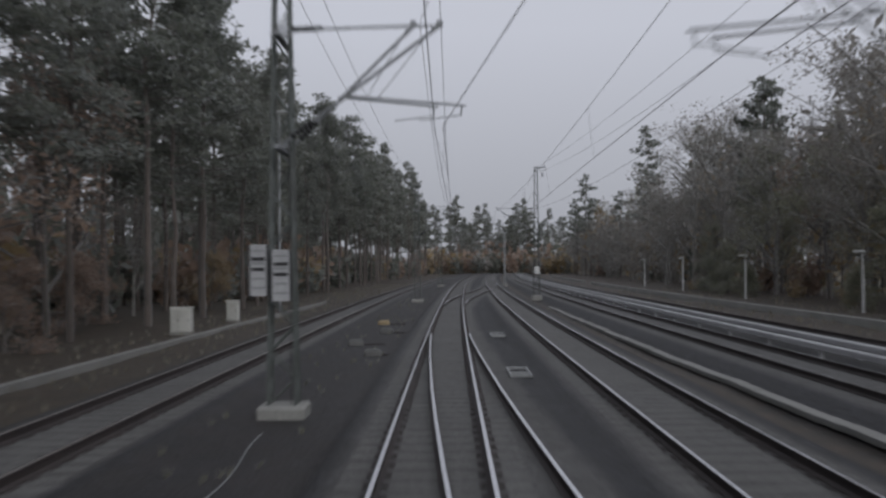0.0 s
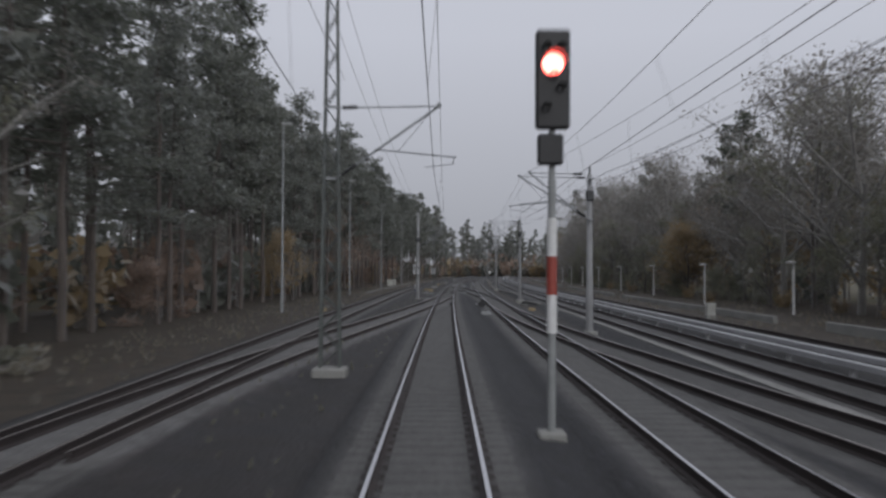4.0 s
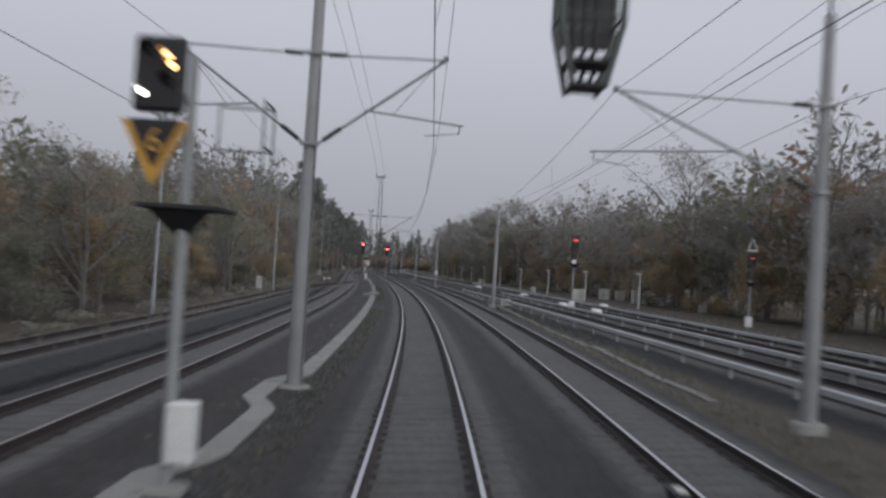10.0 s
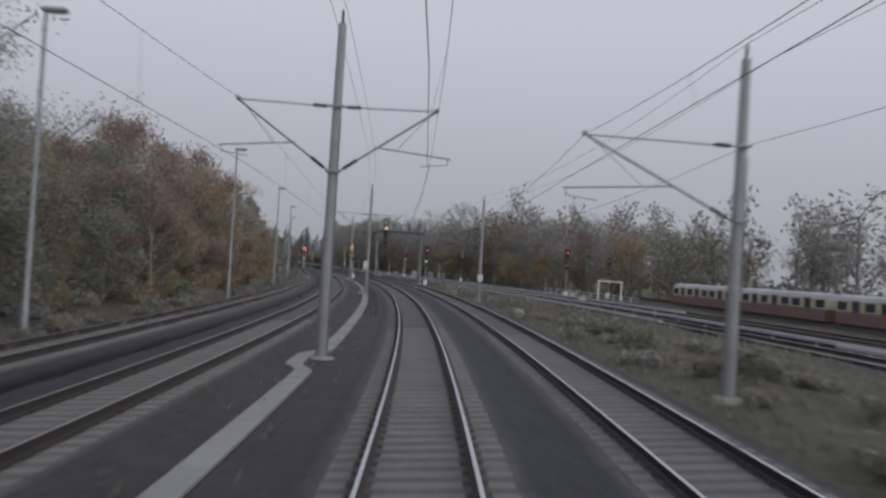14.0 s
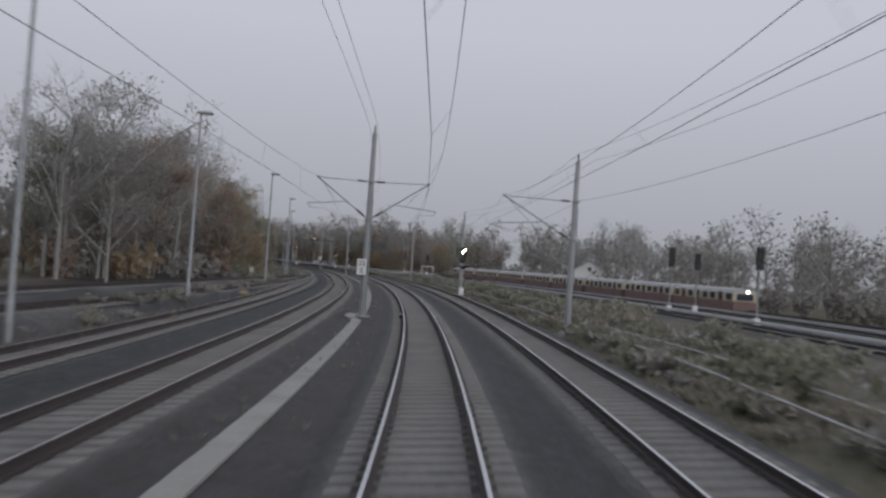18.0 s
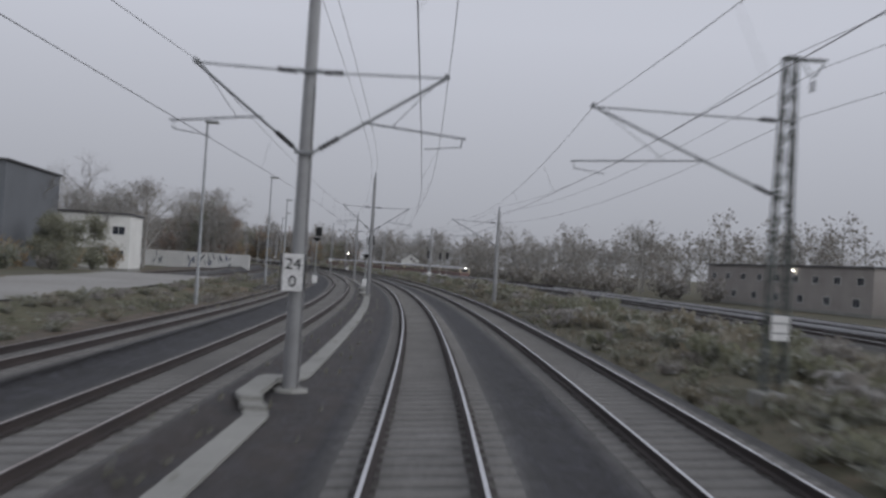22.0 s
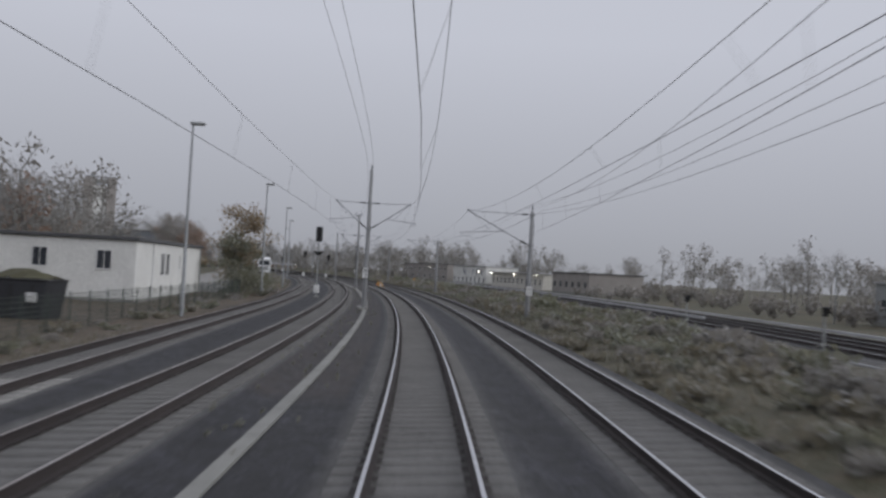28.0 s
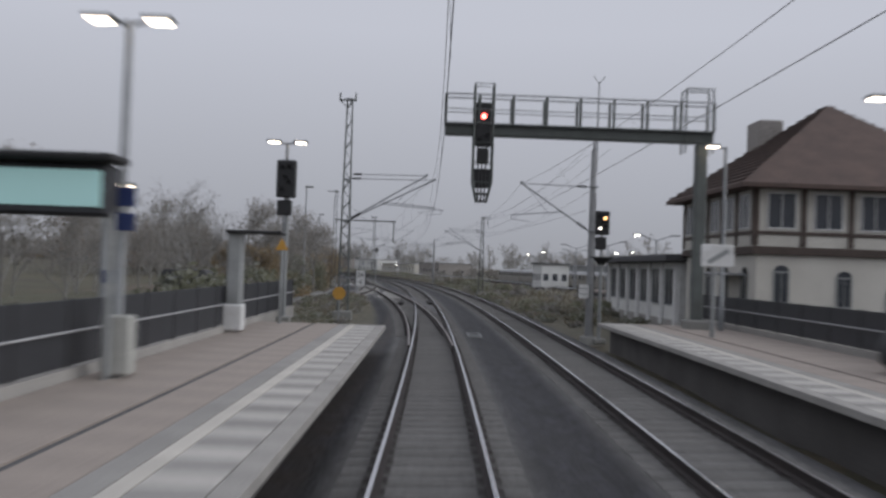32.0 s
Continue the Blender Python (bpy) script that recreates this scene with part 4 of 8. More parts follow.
OLIVES = [tree("birch_tree", broadleaf(h, w, 18, s, 0.2, 3, 0.28), OLIVE, BARK, "slim tree with sparse olive-yellow leaves") for h, w, s in ((13, 0.75, 31), (6, 1.0, 32))]
UMBERS = [tree("alder_tree", broadleaf(h, w, 15, s, 0.2, 3, 0.19), UMBER, TWIG, "nearly bare tree with few dull brown leaves") for h, w, s in ((14, 0.85, 41), (11, 0.95, 42), (16, 0.8, 43))]
BARES = [tree("bare_tree", bare(h, s), TWIG, TWIG, "leafless grey tree with fine twigs", "bare tree") for h, s in ((13, 51), (16, 52))]
BUSHES = [tree("bush", bush(s, w, h, 12, 0.24), leaf, TWIG, lab, "bush") for s, w, h, leaf, lab in ((61, 1.2, 1.5, OLIVE, "low olive-green bush in rough grass"), (62, 1.0, 1.1, UMBER, "withered brown shrub in rough grass"), (63, 1.5, 2.2, OCHRE, "ochre autumn shrub at the wood's edge"))]
used = set()


def plant(kinds, d, u, scale=1.0, z=-0.95, rnd=random):
    src = rnd.choice(kinds)
    m = spot(d, u, z, rnd.uniform(0, 360))
    s = scale * rnd.uniform(0.82, 1.18)
    size = (s, s, s * rnd.uniform(0.92, 1.12))
    ob = src if src.name not in used else copy_thing(src, m)
    used.add(src.name)
    ob.matrix_basis = m @ Matrix.Diagonal((*size, 1))
    return ob


def belt(kinds, d0, d1, u0, u1, count, scale=1.0, seed=1, z=-0.95):
    rnd = random.Random(seed)
    for i in range(count):
        plant(kinds, d0 + (d1 - d0) * (i + rnd.random()) / count, rnd.uniform(u0, u1), scale, z, rnd)


# ---- deep woods and scrub, too many to count: one mesh for each stretch ----
def flat(form):
    """Vertices and triangles of a form as arrays."""
    tris = [(q[0], q[i], q[i + 1]) for q in form.f for i in range(1, len(q) - 1)]
    return np.array(form.v, dtype=float), np.array(tris, dtype=np.int64)


def far_kind(shape, leaf, bark):
    return [(*flat(shape[0]), bark), (*flat(shape[1]), leaf)]


FAR_PINE = [far_kind(pine(h, c, s, 11, 0.7, 2.2, 0.26), NEEDLE, PINE_BARK) for h, c, s in ((23, 10, 5), (21, 9, 6), (25, 12, 7))]
FAR_OCHRE = [far_kind(broadleaf(h, 0.95, 11, s, 0.64, 2), OCHRE, BARK) for h, s in ((12, 13), (9, 14))]
FAR_RUSSET = [far_kind(broadleaf(h, 0.95, 11, s, 0.64, 2), RUSSET, BARK) for h, s in ((12, 23), (9, 24))]
FAR_OLIVE = [far_kind(broadleaf(h, 0.85, 11, s, 0.64, 2), OLIVE, BARK) for h, s in ((13, 33), (9, 34))]
FAR_UMBER = [far_kind(broadleaf(h, 0.9, 10, s, 0.56, 2), UMBER, TWIG) for h, s in ((14, 44), (12, 45), (16, 46))]
FAR_BARE = [far_kind(bare(h, s, 0.8, 3), TWIG, TWIG) for h, s in ((13, 53), (16, 54))]
FAR_SHRUB = [far_kind(bush(s, 2.5, 4.6, 3, 0.95), leaf, BARK) for s, leaf in ((73, NEEDLE), (74, RUSSET), (75, OCHRE), (76, UMBER))]
LOW_SCRUB = [far_kind(bush(s, 1.3, 0.75, 3, 0.31), leaf, TWIG) for s, leaf in ((81, STRAW), (82, OLIVE), (83, UMBER), (84, STRAW), (85, GRASS))]


def wood(name, label, rows, category="trees", spread=0.18):
    """rows: kinds, d0, d1, u0, u1, count, scale, seed, z."""
    verts, tris, mats, slots, base = [], [], [], [], 0
    for kinds, d0, d1, u0, u1, count, scale, seed, z in rows:
        rnd = random.Random(seed)
        for i in range(count):
            d, u = d0 + (d1 - d0) * (i + rnd.random()) / count, rnd.uniform(u0, u1)
            s = scale * rnd.uniform(1 - spread, 1 + spread)
            hz = float(ground_height(np.array([d]), np.array([u]))[0][0]) - 0.06 if z is None else z
            m = np.array(spot(d, u, hz, rnd.uniform(0, 360)) @ Matrix.Diagonal((s, s, s * rnd.uniform(0.9, 1.15), 1)))
            for v, t, mat in rnd.choice(kinds):
                if mat not in slots:
                    slots.append(mat)
                verts.append(v @ m[:3, :3].T + m[:3, 3])
                tris.append(t + base)
                mats.append(np.full(len(t), slots.index(mat), dtype=np.int32))
                base += len(v)
    v, t = np.concatenate(verts), np.concatenate(tris)
    me = bpy.data.meshes.new(name)
    me.vertices.add(len(v))
    me.vertices.foreach_set("co", v.astype(np.float32).ravel())
    me.loops.add(t.size)
    me.loops.foreach_set("vertex_index", t.astype(np.int32).ravel())
    me.polygons.add(len(t))
    me.polygons.foreach_set("loop_start", np.arange(0, t.size, 3, dtype=np.int32))
    me.polygons.foreach_set("material_index", np.concatenate(mats))
    for one in slots:
        me.materials.append(one)
    me.update(calc_edges=True)
    return tagged(new(name, me), label, category, "", "stuff")


# pine forest along the first stretch
belt(PINES, -150, 100, -16, -20, 50, 1.0, 101)
belt(UMBERS[1:2] + RUSSETS[1:] + UMBERS[:1] + OCHRES[1:], -130, 120, -17, -23, 24, 0.75, 104)
belt(UMBERS + OLIVES[:1] + RUSSETS[:1] + UMBERS, -150, 60, 31, 37, 42, 1.42, 105)
belt(UMBERS + OLIVES[:1] + RUSSETS[:1], 60, 112, 31, 37, 10, 1.35, 1052)
belt(RUSSETS[:1], -48, 8, -17.5, -22, 6, 1.5, 1041)
belt(OCHRES[1:], 43.5, 44.5, -16.2, -16.8, 1, 0.95, 1042)
belt(OCHRES[1:], 14.0, 20.0, 30, 32, 2, 1.45, 1043)
belt(OLIVES + BUSHES[2:], -120, 110, 28, 32, 44, 0.7, 107)
wood("pine_forest", "deep pine forest with bare trunks in fog", [
    (FAR_PINE, -330, -150, -15.5, -28, 60, 1.0, 102, -0.95),
    (FAR_PINE, -150, 105, -20, -30, 66, 1.0, 1021, -0.95),
    (FAR_PINE, -330, 110, -30, -60, 110, 1.0, 103, -0.95),
    # five rows added past the line's end, standing for the fog's grey
    (FAR_SHRUB, -350, -335, -16, 34, 40, 1.5, 1037, -0.95),
    (FAR_SHRUB, -430, -350, -30, 40, 60, 2.2, 1038, -0.95),
    (FAR_PINE, -420, -345, -16, -5, 16, 1.0, 1034, -0.95),
    (FAR_PINE, -440, -365, -6, 10, 16, 0.9, 1035, -0.95),
    (FAR_PINE, -420, -345, 9, 34, 22, 1.0, 1036, -0.95),
    (FAR_SHRUB[:2] + FAR_SHRUB[:2] + FAR_SHRUB[2:3], -330, 115, -19, -34, 190, 1.1, 1032, -0.95),
    (FAR_SHRUB, -330, 115, -34, -60, 110, 1.5, 1033, -0.95),
    (FAR_SHRUB[:1], -330, 110, -44, -74, 130, 2.3, 10331, -0.95),
    (FAR_PINE, -330, 110, -58, -84, 70, 1.0, 10332, -0.95)])
wood("mixed_forest", "dim mixed pine and broadleaf forest across the tracks", [
    (FAR_PINE[:1] + FAR_UMBER, -330, -150, 31, 40, 44, 1.15, 1051, -0.95),
    (FAR_OLIVE[:1] + FAR_OCHRE + FAR_UMBER, -330, 70, 36, 52, 92, 1.6, 106, -0.95),
    (FAR_PINE[1:2], -160, 30, 35, 46, 16, 1.05, 1063, -0.95),
    (FAR_UMBER, -330, 120, 52, 80, 70, 1.6, 1061, -0.95),
    (FAR_SHRUB + FAR_OCHRE[1:], -330, 120, 33, 60, 110, 1.0, 1062, -0.95)])
# mixed wood of the second stretch
belt(RUSSETS[:1] + OCHRES + UMBERS + OLIVES, 100, 190, -17, -24, 34, 0.95, 111)
belt(UMBERS + OCHRES + RUSSETS + OLIVES, 150, 235, -18, -23, 26, 0.9, 112)
belt(UMBERS[1:2] + OCHRES + RUSSETS + OLIVES[:1], 235, 345, -18, -24, 32, 0.74, 1121)
belt(OLIVES + OCHRES + BUSHES, 110, 335, -15.3, -18, 56, 0.65, 114)
belt(UMBERS + OCHRES + RUSSETS, 105, 275, 34, 40, 31, 1.25, 115)
belt(UMBERS + OCHRES + RUSSETS, 275, 345, 36, 42, 13, 0.92, 1151)
belt(BUSHES + OCHRES[1:], 105, 330, 31, 38, 56, 0.9, 118)
wood("autumn_wood", "thinning brown autumn wood beside the outer track", [
    (FAR_UMBER + FAR_OLIVE + FAR_OCHRE, 100, 240, -20, -32, 78, 1.3, 113, -0.95),
    (FAR_UMBER + FAR_OLIVE + FAR_OCHRE, 240, 338, -22, -34, 52, 0.76, 1132, -0.95),
    (FAR_UMBER + FAR_OLIVE[:1], 105, 245, -34, -54, 40, 1.1, 1131, -0.95),
    (FAR_UMBER, 245, 335, -34, -54, 26, 0.85, 1133, -0.95),
    (FAR_SHRUB[1:], 110, 335, -19, -40, 80, 0.8, 1141, -0.95)])
wood("far_autumn_wood", "pale nearly bare wood across the suburban lines", [
    (FAR_UMBER + FAR_RUSSET + FAR_OLIVE, 60, 280, 36, 48, 84, 1.4, 1161, -0.95),
    (FAR_UMBER + FAR_RUSSET + FAR_OLIVE, 280, 350, 38, 50, 28, 1.0, 1162, -0.95),
    (FAR_UMBER + FAR_RUSSET, 105, 280, 46, 58, 44, 1.5, 116, -0.95),
    (FAR_UMBER + FAR_RUSSET, 280, 345, 48, 60, 18, 1.1, 1163, -0.95),
    (FAR_UMBER, 105, 380, 60, 90, 80, 1.25, 117, -0.95),
    (FAR_UMBER + FAR_BARE, 340, 560, 58, 80, 70, 1.0, 125, -0.95),
    (FAR_UMBER, 340, 620, 80, 120, 70, 1.25, 1251, -0.95),
    (FAR_SHRUB[3:], 340, 600, 52, 62, 60, 0.9, 1252, -0.95)])
# thinner wood of the third stretch
belt(RUSSETS + OCHRES + OLIVES, 348, 480, -17, -22, 32, 0.9, 121)
belt(RUSSETS[:1] + OCHRES[:1] + RUSSETS[:1], 345, 400, -18, -24, 12, 1.05, 122)
belt(UMBERS + BARES, 350, 525, -22, -30, 33, 0.9, 123)
belt(RUSSETS[:1] + OCHRES[:1] + UMBERS[:1] + OLIVES[:1], 396, 486, -21, -26, 24, 1.0, 1234)
belt(RUSSETS[:1] + UMBERS + OCHRES[:1], 392, 480, -27, -35, 26, 1.2, 1235)
belt(RUSSETS[:1], 511, 513, -29.5, -30.5, 1, 1.4, 1236)
belt(BUSHES, 330, 500, -15.5, -18.5, 44, 0.9, 1232)
belt(UMBERS + RUSSETS[:1] + OLIVES[:1] + BARES, 480, 530, -24, -32, 26, 1.2, 124)
belt(UMBERS + OLIVES + RUSSETS, 735, 790, -31, -38, 26, 0.93, 1241)
belt(UMBERS + BARES, 535, 625, -36, -48, 26, 0.95, 126)
belt(UMBERS + BARES, 850, 960, -34, -52, 26, 0.7, 129)
belt(OLIVES[1:] + OCHRES[1:], 872, 882, -14, -16, 3, 1.0, 1291)
belt(OLIVES[1:] + UMBERS[1:2] + UMBERS[1:2] + OCHRES[1:] + BUSHES[2:], 996, 1070, -10.2, -14.5, 40, 0.7, 131)
belt(OLIVES[1:] + UMBERS[1:2] + BUSHES[2:], 972, 998, -11.5, -15, 12, 0.7, 1311)
belt(BUSHES[:2], 974, 1002, -12.0, -18, 24, 1.2, 1312)
belt(UMBERS + BARES, 1010, 1140, -14, -34, 34, 0.6, 132)
wood("thin_wood", "thin leafless wood behind the yard lamps", [
    (FAR_UMBER + FAR_RUSSET, 330, 525, -26, -50, 90, 0.9, 1231, -0.95),
    (FAR_SHRUB[1:], 330, 530, -20, -44, 70, 0.7, 1233, -0.95),
    (FAR_UMBER + FAR_BARE, 620, 760, -52, -80, 34, 0.8, 128, -0.95),
    (FAR_UMBER + FAR_BARE, 770, 870, -38, -54, 26, 0.7, 1281, -0.95),
    (FAR_UMBER + FAR_RUSSET, 820, 960, -38, -60, 64, 1.0, 1282, -0.95)])
wood("distant_wood", "distant pale trees beyond the works buildings", [
    (FAR_UMBER + FAR_BARE, 560, 900, 96, 140, 70, 0.9, 127, -0.95),
    (FAR_UMBER + FAR_BARE, 780, 1060, 72, 120, 70, 0.8, 130, -0.95),
    (FAR_SHRUB[3:], 770, 1050, 48, 78, 80, 0.55, 1301, -0.95),
    (FAR_SHRUB[3:], 560, 780, 80, 100, 40, 0.8, 1302, -0.95)])
# taller bushes on the verge
belt(BUSHES[:1], 425, 700, 9.0, 14.5, 34, 0.95, 149, -0.5)
belt(BUSHES[:2], 700, 1058, 9.0, 15.5, 44, 0.95, 150, -0.5)
# low scrub on the verge between the main and the suburban lines
wood("verge_scrub", "low green and brown scrub on the rough verge", [
    (LOW_SCRUB, 455, 1062, 7.6, 10.5, 360, 0.75, 140, None),
    (LOW_SCRUB, 455, 1062, 10.0, 16.5, 420, 1.0, 141, None),
    (LOW_SCRUB, 470, 1062, 7.0, 9.5, 300, 0.45, 148, None),
    (LOW_SCRUB, 480, 1070, 6.7, 8.6, 320, 0.32, 1481, None),
    (LOW_SCRUB, 1000, 1076, 7.2, 13.5, 150, 0.6, 1482, None),
    (LOW_SCRUB[2:], 330, 455, 7.8, 12, 110, 0.6, 142, None)], "scrub", 0.4)
belt(BUSHES[:2] + BUSHES[1:2], 1050, 1080, -10.9, -14.5, 20, 1.5, 146, -0.5)
belt(BUSHES[:2], 1082, 1094, -8.4, -11, 6, 1.3, 1461, -0.5)
wood("bank_scrub", "low green and brown scrub on the bank beside the junction", [
    (LOW_SCRUB[1:], 1050, 1092, -5.0, -9.0, 110, 0.45, 147, None),
    (LOW_SCRUB, 1048, 1086, -4.4, -8.5, 170, 0.34, 1471, None)], "scrub", 0.4)
wood("yard_scrub", "low withered scrub along the yard's edge", [
    (LOW_SCRUB, 470, 960, -12.6, -15.0, 200, 0.5, 144, None),
    (LOW_SCRUB[2:], 100, 470, -12.6, -15.5, 130, 0.6, 145, None)], "scrub", 0.4)

# ---- line-side things ----
RED_LIGHT = glow("red_signal_light", (1.0, 0.10, 0.08), 14)
DIM_RED = glow("dim_red_signal_light", (0.9, 0.10, 0.09), 1.6)
AMBER_LIGHT = glow("amber_signal_light", (1.0, 0.5, 0.2), 6)
CLEAR_LIGHT = glow("white_signal_light", (1.0, 0.95, 0.85), 12)
WARM_LAMP = glow("warm_street_light", (1.0, 0.84, 0.66), 9)
LENS = stuff("dark_lens", (0.03, 0.03, 0.035), 0.15, second=(0.02, 0.02, 0.025), scale=8, fine=90, bump=0)
GREY_PAINT = stuff("grey_paint", (0.30, 0.31, 0.31), 0.6, second=(0.22, 0.23, 0.23), scale=1.5, fine=40, bump=0.08)
CABINET = stuff("pale_cabinet", (0.5, 0.5, 0.47), 0.6, second=(0.36, 0.36, 0.33), scale=1.3, fine=30, bump=0.08, random_hue=0.15)


def lettering(text, size, m, material, parent, name="lettering"):
    """Raised characters in the built-in font, facing the walk (towards -y)."""
    cu = bpy.data.curves.new(name, "FONT")
    cu.body, cu.size, cu.extrude, cu.align_x, cu.align_y = text, size, 0.004, "CENTER", "CENTER"
    tmp = bpy.data.objects.new(name, cu)
    scene.collection.objects.link(tmp)
    me = bpy.data.meshes.new_from_object(tmp)
    bpy.data.objects.remove(tmp)
    me.materials.clear()
    me.materials.append(material)
    ob = new(name, me)
    ob.parent = parent
    ob.matrix_basis = m
    return ob


def lens(parent, x, z, r, material, y=-0.16):
    f = Form()
    n = 12
    f.add([(x + r * math.cos(2 * math.pi * i / n), y, z + r * math.sin(2 * math.pi * i / n)) for i in range(n)] + [(x, y - 0.02, z)], [(i, n, (i + 1) % n) for i in range(n)], True)
    ob = part("lens", f, material, parent)
    f = Form()
    ring = [(math.cos(math.pi * (i / 8)), math.sin(math.pi * (i / 8))) for i in range(9)]
    vs = [(x + r * 1.15 * a, y, z + r * 1.15 * b) for a, b in ring] + [(x + r * 1.15 * a, y - 0.2, z + r * 1.15 * b) for a, b in ring]
    f.add(vs, [(i, i + 1, i + 10, i + 9) for i in range(8)], True)
    part("hood", f, BLACK, ob)


def banded_pole(ob, z0, z1, r=0.075, bands=True):
    if not bands:
        part("post", Form().tube((0, 0, z0), (0, 0, z1), r, None, 10), GREY_PAINT, ob)
        return
    part("post", Form().tube((0, 0, z0), (0, 0, z0 + (z1 - z0) * 0.4), r, None, 10), GREY_PAINT, ob)
    a, b = z0 + (z1 - z0) * 0.4, z0 + (z1 - z0) * 0.85
    for i, mat in enumerate((WHITE, RED, WHITE)):
        part("band", Form().tube((0, 0, a + (b - a) * i / 3), (0, 0, a + (b - a) * (i + 1) / 3), r * 1.25, None, 10), mat, ob)
    part("post", Form().tube((0, 0, b), (0, 0, z1), r, None, 10), GREY_PAINT, ob)


def signal(d, u, low, high, lit=(), second=True, bands=True, deck=True, label="black colour-light signal on a post", plate=None, cage=0, box=True, base=-0.3, wide=0.62, off=0.0, deck_w=0.7):
    """A colour-light signal: its main screen from low to high."""
    ob = thing("railway_signal", spot(d, u, base), label, "railway signal", "colour-light signals")
    k = -base
    banded_pole(ob, 0, low + k - (0.9 if second else 0.3), bands=bands)
    part("post", Form().tube((0, 0.02, low + k - 1.0), (0, 0.02, high + k - 0.2), 0.06, None, 8), GREY_PAINT, ob)
    head = part("main_screen", Form().box((off, -0.06, (low + high) / 2 + k), (wide, 0.18, high - low), 0.05), BLACK, ob)
    mid, hh = (low + high) / 2 + k, (high - low)
    spots = {(-0.13, 0.3), (0.13, 0.3), (0.0, 0.02), (-0.13, -0.3), (0.13, -0.1)}
    for x, z in sorted(spots):
        if not any(abs(x - p[0]) < 0.2 and abs(z - p[1]) < 0.12 for p in lit):
            lens(head, x + off, mid + z * hh, 0.075, LENS)
    for x, z, mat, r in lit:
        lens(head, x + off, mid + z * hh, r, mat)
    if off:
        part("bracket", Form().box((off / 2, 0.0, low + k + 0.2), (abs(off), 0.08, 0.1), 0.01), GREY_PAINT, ob)
    if second:
        part("auxiliary_screen", Form().box((off - 0.04, -0.06, low + k - 0.36), (wide * 0.75, 0.16, 0.56), 0.04), BLACK, ob)
    if deck:
        z0 = low + k - (0.98 if deck is True else deck)
        f = Form().box((0, 0.1, z0), (0.95 if deck is True else deck_w, 0.8, 0.06), 0.01)
        f.add([(-0.4, -0.25, z0 - 0.02), (0.4, -0.25, z0 - 0.02), (0.06, 0, z0 - 0.37), (-0.06, 0, z0 - 0.37)], [(0, 1, 2, 3)])
        part("standing_deck", f, BLACK, ob)
    if cage:
        f = Form()
        z0 = low + k - 0.95
        for x, y in ((cage * 0.25, 0.45), (cage * 0.95, 0.45), (cage * 0.95, -0.2)):
            f.tube((x, y, z0), (x, y, z0 + 1.15), 0.018, None, 5)
        for z in (z0 + 0.6, z0 + 1.15):
            f.tube((cage * 0.25, 0.45, z), (cage * 0.95, 0.45, z), 0.018, None, 5).tube((cage * 0.95, 0.45, z), (cage * 0.95, -0.2, z), 0.018, None, 5)
        part("guard_rail", f, GALV, ob)
    if box:
        part("cable_box", Form().box((0.22 if bands else 0.16 if plate == "six" else 0, 0.0, 0.75), (0.34 if bands else 0.36 if plate == "six" else 0.5, 0.3, 0.75), 0.03), WHITE, ob, "white cable box on the post")
    if plate == "white":
        part("name_plate", Form().box((-0.02, -0.15, low + k - 0.8), (0.36, 0.02, 0.34), 0.005), WHITE, ob)
    if plate == "triangle":
        for s, mat, y in ((1.0, WHITE, 0.0), (0.78, BLACK, -0.012)):
            f = Form().add([(off - 0.42 * s, -0.1 + y, high + k + 0.48 - 0.4 * s), (off + 0.42 * s, -0.1 + y, high + k + 0.48 - 0.4 * s), (off, -0.1 + y, high + k + 0.48 + 0.5 * s)], [(0, 1, 2)])
            f.add([(off - 0.42 * s, -0.09 + y, high + k + 0.48 - 0.4 * s), (off + 0.42 * s, -0.09 + y, high + k + 0.48 - 0.4 * s), (off, -0.09 + y, high + k + 0.48 + 0.5 * s)], [(2, 1, 0)])
            part("triangle_board", f, mat, ob)
    if plate == "six":
        z = low + k - 0.06
        for s, mat, y in ((1.0, YELLOW, 0.0), (0.74, BLACK, -0.012)):
            f = Form().add([(off - 0.42 * s, -0.14 + y, z - 0.05 * s), (off + 0.42 * s, -0.14 + y, z - 0.05 * s), (off, -0.14 + y, z - 0.85 * s)], [(1, 0, 2)])
            part("triangle_board", f, mat, ob)
        lettering("6", 0.42, pose(off, -0.158, z - 0.3, 90, 0, 0), YELLOW, ob)
    part("foot", Form().box((0, 0, -0.02), (0.5, 0.5, 0.24), 0.04), TROUGH, ob)
    return ob


signal(184.6, -3.88, 4.74, 6.12, ((-0.06, 0.3, RED_LIGHT, 0.085), (0.06, 0.25, RED_LIGHT, 0.085)), plate="triangle", off=-0.54, deck=1.25, deck_w=1.05, label="black signal showing red on a red-banded post")
signal(119, 2.15, 5.2, 7.0, ((0.0, 0.15, RED_LIGHT, 0.2),), label="black signal showing bright red between tracks", box=False, deck=False)
signal(329.8, -3.1, 4.33, 5.26, ((0.1, 0.24, AMBER_LIGHT, 0.055), (0.16, 0.12, AMBER_LIGHT, 0.05), (-0.18, -0.25, CLEAR_LIGHT, 0.045)), second=False, bands=False, plate="six", cage=1, off=-0.38, deck=1.14, deck_w=1.05, label="black signal showing amber over a yellow triangle board")
signal(338, 7.3, 4.12, 5.65, ((-0.08, 0.08, DIM_RED, 0.07), (0.1, 0.08, DIM_RED, 0.07)), bands=False, plate="white", label="black signal showing two red lights on a pale post", base=-0.5)
